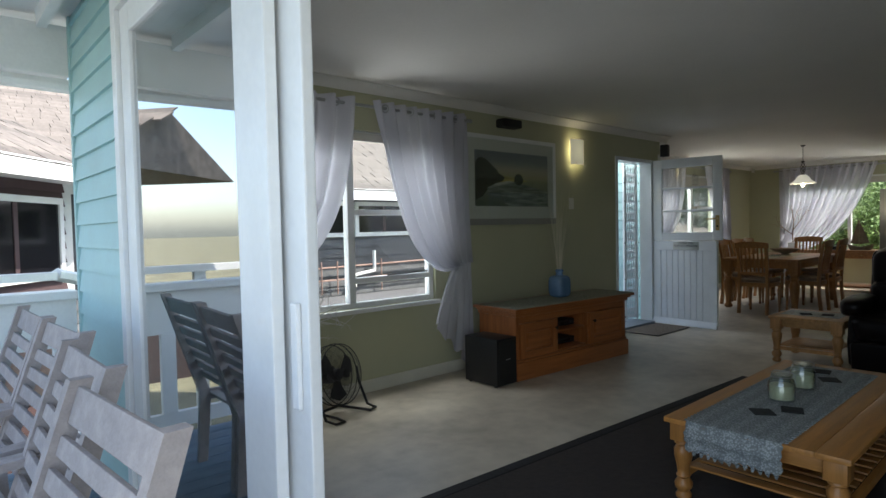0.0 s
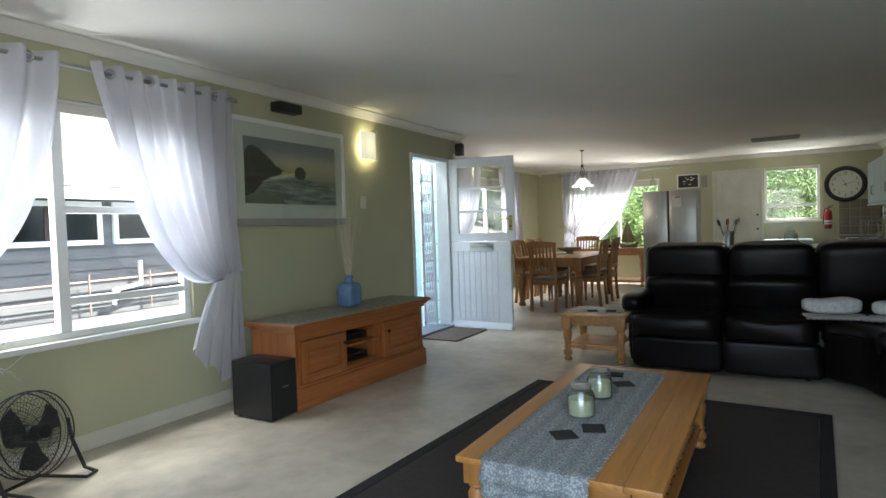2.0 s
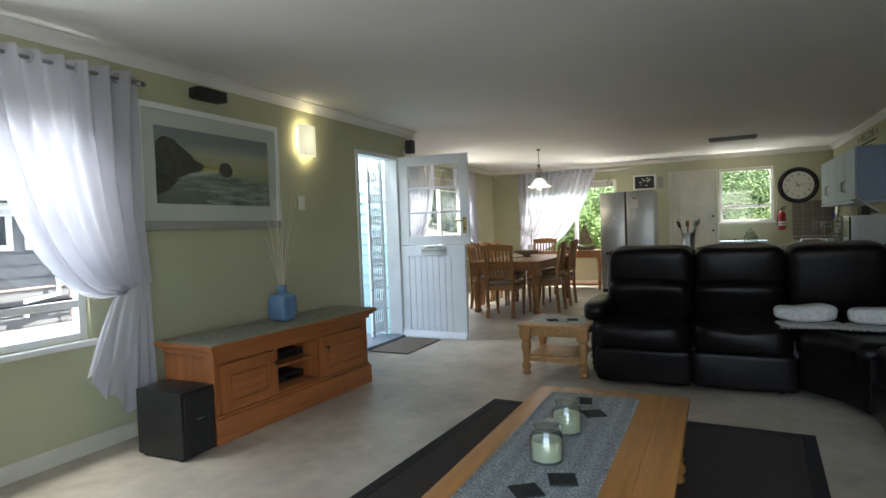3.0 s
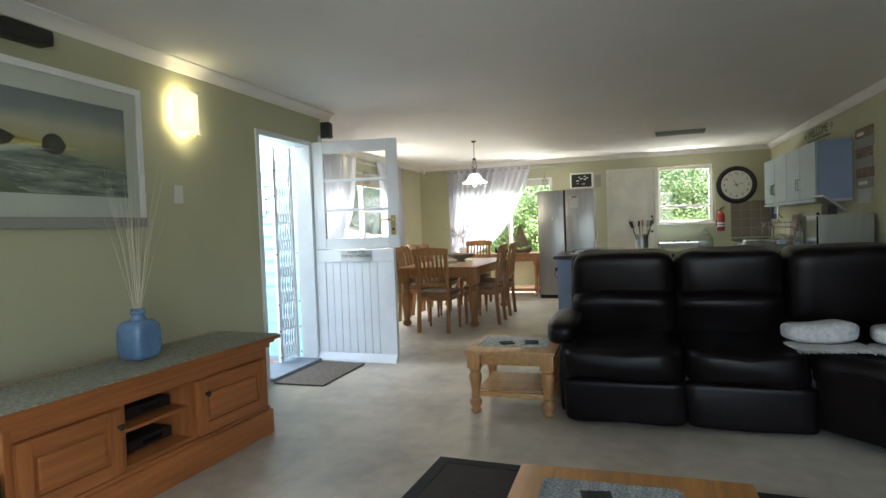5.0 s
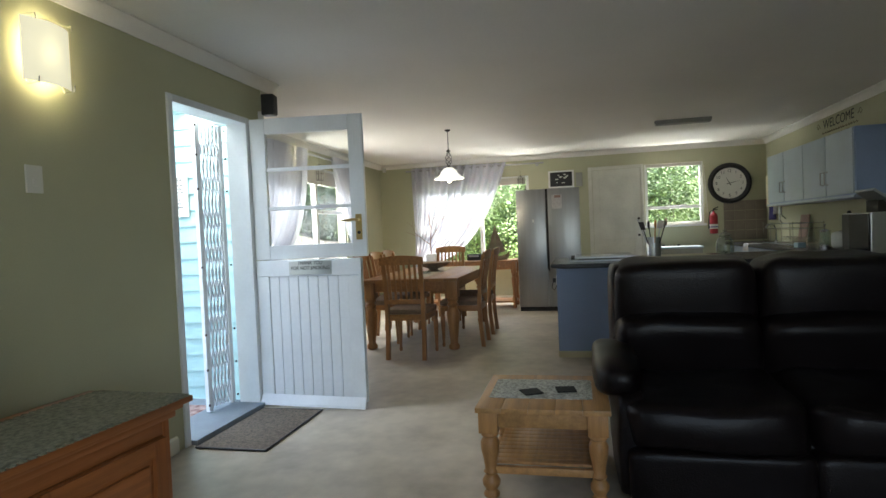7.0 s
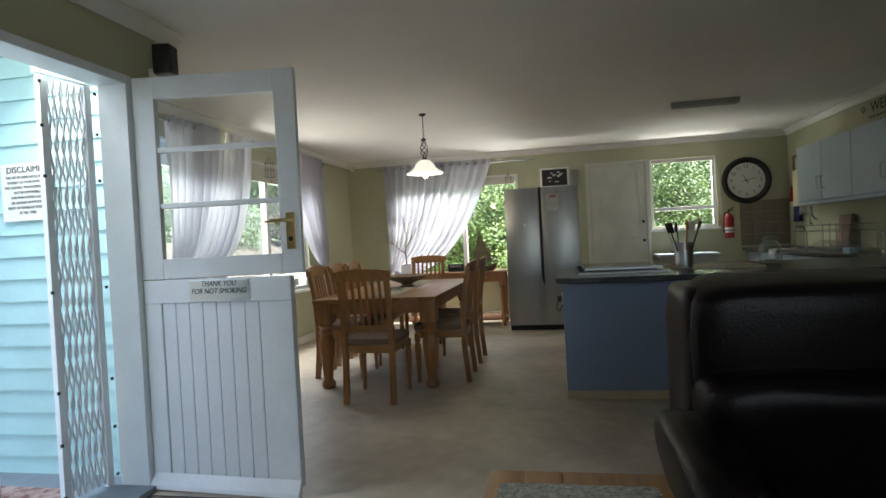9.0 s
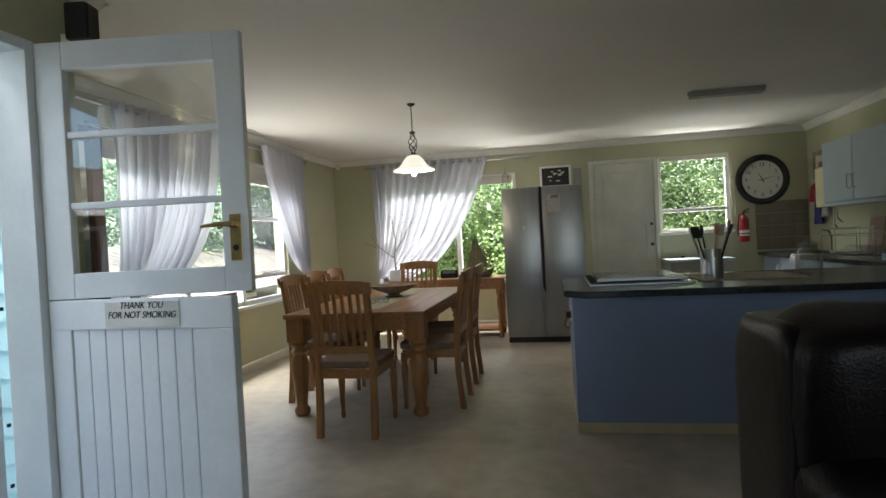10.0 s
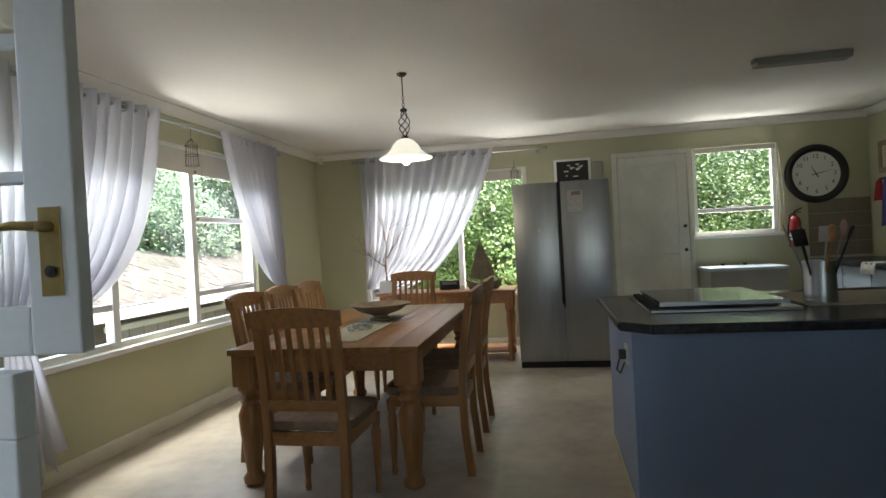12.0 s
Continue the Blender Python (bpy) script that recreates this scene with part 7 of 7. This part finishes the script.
for k, (a, L, m_, kind_) in enumerate(((0.2, 0.34, "black", "spoon"), (1.3, 0.36, "steel", "fork"), (2.2, 0.32, "black", "turner"), (3.2, 0.35, "oak", "spoon"), (4.0, 0.33, "black", "fork"), (4.9, 0.37, "terracotta", "spoon"), (5.6, 0.33, "steel", "turner"))):
    bm = bmesh.new()
    p0 = Vector((0.02 * math.cos(a), 0.02 * math.sin(a), 0.012))
    p1 = Vector((0.115 * math.cos(a), 0.115 * math.sin(a), L * 0.82))
    tube(bm, [p0, p0.lerp(p1, 0.5), p1], [0.005, 0.005, 0.005], 6)
    d = (p1 - p0).normalized()
    if kind_ == "spoon":
        pillow(bm, p1 + d * 0.03, (0.026, 0.012, 0.04), 0.9, 12, 8)
    elif kind_ == "fork":
        for s in (-0.018, -0.006, 0.006, 0.018):
            q = Vector((-d.y, d.x, 0)).normalized() * s if abs(d.x) + abs(d.y) > 1e-4 else Vector((s, 0, 0))
            tube(bm, [p1, p1 + d * 0.03 + q, p1 + d * 0.075 + q], 0.003, 5)
    else:
        q = Vector((-d.y, d.x, 0)).normalized() * 0.03
        poly(bm, [tuple(p1 - q), tuple(p1 + q), tuple(p1 + q * 1.1 + d * 0.08), tuple(p1 - q * 1.1 + d * 0.08)], (0.003, 0.003, 0))
    part("utensil", bm, M[m_], ut, smooth=True)
gj = thing("glass_jar", pose(11.17, 4.02, ZT), "round clear glass cookie jar with a knobbed lid", "jar")
bm = bmesh.new()
lathe(bm, [(0.06, 0), (0.075, 0.01), (0.08, 0.03), (0.08, 0.12), (0.065, 0.15), (0.05, 0.165), (0.05, 0.18), (0.047, 0.18), (0.047, 0.165), (0.076, 0.12), (0.076, 0.03), (0, 0.012)], seg=32)
part("jar_body", bm, M["jar"], gj, smooth=True)
bm = bmesh.new()
lathe(bm, [(0.054, 0.1805), (0.056, 0.19), (0.03, 0.21), (0.012, 0.216), (0.02, 0.235), (0.0, 0.245)], seg=24)
part("lid", bm, M["jar"], gj, smooth=True)

# ---- counter under the wall units ----
bc = thing("base_cabinets", Matrix(), "row of pale blue kitchen base cabinets along the side wall", "kitchen unit")
bx("carcass", (11.55, 2.62, 0.08, 14.69, 3.14, 0.818), M["blue_cab"], bc)
bx("kick_board", (11.55, 2.68, 0.0, 14.69, 3.10, 0.079), M["black"], bc)
for k in range(6):
    dd = bx("door", (11.57 + k * 0.52, 3.141, 0.10, 12.07 + k * 0.52, 3.158, 0.80), M["cab_edge"], bc, bevel=0.003)
    bm = bmesh.new()
    hx = (12.02 if k % 2 == 0 else 11.62) + k * 0.52
    tube(bm, [(hx, 3.159, 0.60), (hx, 3.185, 0.61), (hx, 3.185, 0.72), (hx, 3.159, 0.73)], 0.005, 6)
    part("handle", bm, M["steel"], dd, smooth=True)
# low lidded grey box below the window, taken as a washing machine, no sink
ws = thing("sink_cabinet", pose(14.40, 4.0, 0), "low grey twin-tub washing machine under the kitchen window", "washing machine")
bx("body", (-0.25, -0.36, 0.0, 0.25, 0.36, 0.80), M["grey_cell"], ws, bevel=0.01)
bx("lid", (-0.26, -0.37, 0.801, 0.26, 0.37, 0.83), M["cab_edge"], ws, "pale lid", bevel=0.006)
for y in (-0.1, 0.12):
    bm = bmesh.new()
    lathe(bm, [(0.02, 0.8305), (0.022, 0.85), (0.0, 0.852)], 0.2, y, 12)
    part("dial", bm, M["black"], ws, smooth=True)
bm = bmesh.new()
wu = thing("wall_cabinets", Matrix.Translation((0.14, 0, -0.05)), "pale blue wall cabinets with four doors and bar handles", "kitchen unit")
bm.free()
bx("carcass", (10.88, 2.62, 1.425, 13.36, 2.935, 2.045), M["blue_cab"], wu)
bx("bottom_board", (10.875, 2.62, 1.40, 13.365, 2.96, 1.424), M["cab_edge"], wu, "pale blue bottom board")
edges = (10.90, 11.50, 12.11, 12.73, 13.34)
for k in range(4):
    dd = bx("door", (edges[k] + 0.006, 2.936, 1.44, edges[k + 1] - 0.006, 2.953, 2.04), M["cab_edge"], wu, bevel=0.003)
    bm = bmesh.new()
    hx = edges[k + 1] - 0.05 if k % 2 == 0 else edges[k] + 0.05
    tube(bm, [(hx, 2.953, 1.55), (hx, 2.985, 1.555), (hx, 2.985, 1.675), (hx, 2.953, 1.68)], 0.006, 8)
    part("handle", bm, M["steel"], dd, "steel bar handle", smooth=True)

# ---- side wall: lettering, pictures, heater ----
wd = thing("wall_lettering", pose(12.20, KY + 0.002, 2.215, 0, 0, 180), "black welcome lettering with a faint scrolled verse on the wall", "wall decal")
text_mesh("heading", "WELCOME", 0.145, pose(0, -0.002, 0.015, 90, 0, 0), M["ink"], wd, depth=0.001, squash=1.1)
bm = bmesh.new()
for j, n_, w0 in ((0, 11, 0.42), (1, 7, 0.27)):
    x = -w0
    rnd = random.Random(j)
    while x < w0:
        w = 0.02 + 0.05 * rnd.random()
        z = -0.08 - j * 0.05
        tube(bm, [(x, -0.002, z), (x + w * 0.4, -0.002, z + 0.018), (x + w * 0.6, -0.002, z - 0.005), (x + w, -0.002, z + 0.008)], 0.0028, 4)
        x += w + 0.012
for s in (-1, 1):
    tube(bm, [(s * 0.47, -0.002, 0.0), (s * 0.52, -0.002, 0.05), (s * 0.56, -0.002, 0.02), (s * 0.53, -0.002, -0.01), (s * 0.50, -0.002, 0.015)], 0.003, 4)
part("verse_strokes", bm, M["sepia"], wd, kind="stuff")
pw = thing("wooden_wall_plaque", pose(10.70, KY + 0.001, 1.76, 0, 0, 180), "wavy-edged slatted wooden plaque with pale lettering bars", "wall plaque")
for k in range(6):
    bx("slat", (-0.21 + 0.008 * math.sin(k * 2), -0.018, -0.30 + k * 0.10, 0.21 + 0.012 * math.sin(k * 1.7), 0, -0.204 + k * 0.10), M["driftwood" if k % 2 else "grey_cell"], pw, bevel=0.003)
bm = bmesh.new()
for k in range(4):
    box(bm, -0.12 + k * 0.06, -0.021, -0.27, -0.08 + k * 0.06, -0.0185, -0.235)
box(bm, -0.15, -0.021, 0.22, 0.02, -0.0185, 0.25)
part("lettering_bars", bm, M["dialwhite"], pw, kind="stuff")
pb = thing("small_notice", pose(10.72, KY + 0.001, 1.38, 0, 0, 180), "small grey-blue notice on the wall", "sign")
bx("card", (-0.16, -0.006, -0.07, 0.16, 0, 0.07), M["signplate"], pb)
ht = thing("gas_water_heater", pose(13.78, KY + 0.11, 1.56), "cream enamelled gas water heater on the wall", "water heater")
bx("casing", (-0.14, -0.10, -0.21, 0.14, 0.13, 0.22), M["cream"], ht, bevel=0.012, smooth=True)
bm = bmesh.new()
lathe(bm, [(0.028, 0), (0.028, 0.012), (0.02, 0.02), (0, 0.02)], seg=18)
part("control_knob", bm, M["black"], ht, smooth=True, at=pose(-0.1405, 0.06, -0.14, 0, -90, 0))
bm = bmesh.new()
tube(bm, [(0.02, 0, -0.21), (0.02, 0, -0.4), (0.06, -0.05, -0.45)], 0.009, 8)
tube(bm, [(-0.05, 0, -0.21), (-0.05, 0, -0.33), (-0.02, -0.06, -0.38)], 0.009, 8)
part("pipes", bm, M["chrome"], ht, smooth=True)
fp = thing("driftwood_frame", pose(14.30, KY + 0.001, 1.86, 0, 0, 180), "rustic wooden picture with cream centre", "picture")
for d in ((-0.20, -0.02, -0.16, 0.20, 0, -0.11), (-0.20, -0.02, 0.11, 0.20, 0, 0.16), (-0.20, -0.02, -0.11, -0.15, 0, 0.11), (0.15, -0.02, -0.11, 0.20, 0, 0.11)):
    bx("frame", d, M["driftwood"], fp, bevel=0.003)
bx("panel", (-0.15, -0.008, -0.11, 0.15, 0, 0.11), M["linen"], fp)
bm = bmesh.new()
for k in range(4):
    tube(bm, [(-0.06 + k * 0.03, -0.010, -0.03), (-0.05 + k * 0.03, -0.010, 0.03)], 0.005, 5)
part("motif", bm, M["sepia"], fp, kind="stuff")
hr = thing("hook_rail", pose(14.25, KY + 0.001, 1.645, 0, 0, 180), "dark hook rail on the kitchen wall", "hook rail")
bx("rail", (-0.25, -0.02, -0.012, 0.25, 0, 0.012), M["iron"], hr, bevel=0.003)


def hanging(name, x, w, z0, z1, m_, label):
    t = thing(name, pose(x, KY + 0.05, 0), label, "dish towel", "hanging dish towels")
    bm = bmesh.new()
    rows = []
    for j in range(13):
        f = j / 12
        row = []
        for i in range(17):
            u = i / 16
            row.append(bm.verts.new(((u - 0.5) * w * (0.45 + 0.55 * f ** 0.6), 0.02 * math.sin(u * 14 + f) * (0.5 + f), z1 + (z0 - z1) * f - 0.03 * abs(u - 0.5))))
        rows.append(row)
    for a, b in zip(rows, rows[1:]):
        for i in range(16):
            bm.faces.new((a[i], a[i + 1], b[i + 1], b[i]))
    o = part("cloth", bm, M[m_], t, smooth=True)
    md = o.modifiers.new("thickness", "SOLIDIFY")
    md.thickness = 0.006


hanging("dish_towel", 14.44, 0.13, 1.44, 1.64, "redcloth", "red dish towel hung on a hook")
hanging("dish_towel", 14.30, 0.18, 1.18, 1.64, "bluecloth", "dark blue dish cloth hung on a hook")
hanging("dish_towel", 14.12, 0.15, 1.26, 1.64, "towel", "white patterned dish towel hung on a hook")

tb = thing("chopping_board", pose(13.05, KY + 0.03, ZT), "terracotta brown chopping board leaning on the wall", "chopping board")
bx("board", (-0.13, 0, 0, 0.13, 0.02, 0.36), M["terracotta"], tb, bevel=0.006, at=pose(0, 0.06, 0, 8, 0, 0))
dr_ = thing("dish_rack", pose(12.75, 2.92, ZT), "chrome wire dish rack on the counter", "dish rack")
bm = bmesh.new()
for z, w in ((0.02, 0.19), (0.20, 0.17), (0.26, 0.17)):
    tube(bm, [(-0.5, -w, z), (0.5, -w, z), (0.5, w, z), (-0.5, w, z)], 0.004, 6, closed=True)
for x in (-0.48, -0.2, 0.2, 0.48):
    for y in (-0.17, 0.17):
        tube(bm, [(x, y, 0.0), (x, y, 0.28)], 0.004, 6)
for k in range(18):
    x = -0.42 + k * 0.05
    tube(bm, [(x, -0.18, 0.02), (x, -0.06, 0.10), (x, 0.06, 0.02), (x, 0.18, 0.02)], 0.002, 5)
part("wire_frame", bm, M["chrome"], dr_, smooth=True)
kt = thing("toaster", pose(11.30, 2.92, ZT), "rounded steel toaster on the counter", "toaster")
bm = bmesh.new()
pillow(bm, (0, 0, 0.09), (0.15, 0.09, 0.088), 0.45, 28, 14)
part("shell", bm, M["steel"], kt, smooth=True)
bx("slot", (-0.1, -0.02, 0.1705, 0.1, 0.02, 0.1805), M["black"], kt)
bx("base", (-0.14, -0.085, 0, 0.14, 0.085, 0.012), M["black"], kt)
cf = thing("glass_carafe", pose(11.62, 2.98, ZT), "glass coffee plunger with steel frame", "coffee maker")
bm = bmesh.new()
lathe(bm, [(0.045, 0.01), (0.05, 0.02), (0.05, 0.17), (0.047, 0.17), (0.047, 0.02), (0, 0.015)], seg=24)
part("glass", bm, M["jar"], cf, smooth=True)
bm = bmesh.new()
lathe(bm, [(0.052, 0.0), (0.053, 0.04), (0.051, 0.04)], seg=24)
lathe(bm, [(0.052, 0.171), (0.053, 0.185), (0.02, 0.195), (0.006, 0.2), (0.006, 0.23), (0.014, 0.245), (0, 0.25)], seg=24)
part("steel_frame", bm, M["chrome"], cf, smooth=True)
kn = thing("utensil_stand", pose(11.45, 2.80, ZT), "black hanging kitchen ladle on a stand", "utensil holder")
bm = bmesh.new()
lathe(bm, [(0.05, 0), (0.05, 0.01), (0.006, 0.015), (0.006, 0.30)], seg=16)
pillow(bm, (0.02, 0.02, 0.33), (0.03, 0.02, 0.045), 0.8, 12, 8)
part("ladle", bm, M["black"], kn, smooth=True)
mw = thing("microwave_oven", pose(10.62, 2.89, ZT), "grey microwave oven standing on the worktop", "microwave")
bx("casing", (-0.25, -0.24, 0.012, 0.25, 0.22, 0.345), M["steel"], mw, bevel=0.006)
bx("door", (-0.24, 0.2205, 0.025, 0.10, 0.235, 0.335), M["screen"], mw, "dark glass door", bevel=0.003)
bx("control_panel", (0.105, 0.2205, 0.025, 0.245, 0.232, 0.335), M["black"], mw, bevel=0.003)
ts = thing("tablet_stand", pose(10.62, 2.95, ZT + 0.346), "slim silver appliance lid propped on the microwave", "tray")
bx("tray", (-0.17, -0.13, 0.0, 0.17, 0.13, 0.022), M["steel"], ts, bevel=0.004, at=pose(0.0, 0.0, 0.10, 38, 0, 0))
bx("foot", (-0.1, -0.04, 0, 0.1, 0.04, 0.1), M["iron"], ts)
fx_ = thing("tap", pose(13.7, 2.80, ZT), "chrome kitchen tap with a swan neck", "tap")
bm = bmesh.new()
tube(bm, [(0, 0, 0), (0, 0, 0.18), (-0.01, 0.03, 0.24), (-0.02, 0.10, 0.25), (-0.02, 0.14, 0.20)], 0.011, 8)
lathe(bm, [(0.03, 0), (0.028, 0.02), (0.012, 0.03)], seg=16)
part("spout", bm, M["chrome"], fx_, smooth=True)
bk = thing("patterned_box", pose(12.1, 3.05, ZT), "small blue and white packet on the counter", "packet")
bx("packet", (-0.06, -0.04, 0, 0.06, 0.04, 0.05), M["paleblue"], bk, bevel=0.003)
pc = thing("checked_cloth", pose(13.55, 3.165, 0.74), "small checked cloth draped over the counter edge", "dish towel")
bm = bmesh.new()
rows = []
for j, (yy, zz) in enumerate(((-0.12, 0.124), (0.05, 0.125), (0.062, 0.10), (0.064, 0.03))):
    rows.append([bm.verts.new((-0.12 + 0.02 * i, yy + 0.004 * math.sin(i * 1.4), zz - (0.006 * (i % 2) if j == 3 else 0))) for i in range(13)])
for a, b in zip(rows, rows[1:]):
    for i in range(12):
        bm.faces.new((a[i], a[i + 1], b[i + 1], b[i]))
o = part("cloth", bm, M["towel"], pc, smooth=True)
o.modifiers.new("thickness", "SOLIDIFY").thickness = 0.003

# ---- ceiling tube light ----
tlm = thing("fluorescent_light", pose(12.28, 4.18, H - 0.001, 0, 0, 0), "unlit white fluorescent batten on the ceiling", "ceiling light")
bx("batten", (-0.035, -0.31, -0.03, 0.035, 0.31, 0), M["grey_cell"], tlm, bevel=0.004)
bx("diffuser", (-0.055, -0.30, -0.055, 0.055, 0.30, -0.0305), M["grey_cell"], tlm, "grey unlit diffuser", bevel=0.01)

# ---- hanging ornaments ----
hg = thing("shell_mobile", pose(11.95, 8.60, 0.05), "wire birdcage ornament with shells hanging at the window", "hanging ornament")
bm = bmesh.new()
tube(bm, [(0, 0, 2.17), (0, 0, 2.08)], 0.002, 4)
for k in range(8):
    a = 6.2832 * k / 8
    tube(bm, [(0, 0, 2.09), (0.04 * math.cos(a), 0.04 * math.sin(a), 2.05), (0.05 * math.cos(a), 0.05 * math.sin(a), 1.88)], 0.0018, 4)
for z in (2.03, 1.96, 1.88):
    tube(bm, [(0.05 * math.cos(6.2832 * k / 16), 0.05 * math.sin(6.2832 * k / 16), z) for k in range(16)], 0.002, 4, closed=True)
part("wire_cage", bm, M["iron"], hg, smooth=True)
bm = bmesh.new()
rnd = random.Random(9)
tube(bm, [(0.03, 0, 1.88), (0.03, 0, 1.2)], 0.001, 4)
tube(bm, [(0.12, 0, 2.15), (0.12, 0, 1.5)], 0.001, 4)
for k in range(14):
    pillow(bm, (0.03 if k % 2 else 0.12, 0, 1.25 + k * 0.045), (0.012, 0.008, 0.014), 0.8, 8, 6)
part("shell_strings", bm, M["driftwood"], hg, "strings of small shells", smooth=True)
hg2 = copy_thing(hg, pose(13.9 - 11.95 + 12.72, 6.30, -0.02) @ Matrix.Scale(1.0, 4))

# ---- mirror beside the dining curtain ----
M["mirror"] = base("mirror_glass")[0]
mirror_node = M["mirror"].node_tree.nodes["Principled BSDF"]
mirror_node.inputs["Base Color"].default_value = (0.82, 0.85, 0.84, 1)
mirror_node.inputs["Metallic"].default_value, mirror_node.inputs["Roughness"].default_value = 1.0, 0.02
mir = thing("wall_mirror", pose(9.86, DY - 0.002, 1.28), "tall mirror in a dark red-brown timber frame beside the dining curtain", "mirror")
bx("mirror_glass", (-0.32, -0.030, -0.70, 0.32, -0.024, 0.70), M["mirror"], mir)
bx("backing", (-0.33, -0.0235, -0.71, 0.33, 0, 0.71), M["ink"], mir, "black backing board")
for d in ((-0.42, -0.055, -0.80, -0.32, 0, 0.80), (0.32, -0.055, -0.80, 0.42, 0, 0.80)):
    bx("frame_stile", d, M["dark_timber"], mir, bevel=0.006)
for d in ((-0.3195, -0.052, 0.70, 0.3195, 0, 0.797), (-0.3195, -0.052, -0.797, 0.3195, 0, -0.70)):
    bx("frame_rail", d, M["dark_timber"], mir, bevel=0.006)
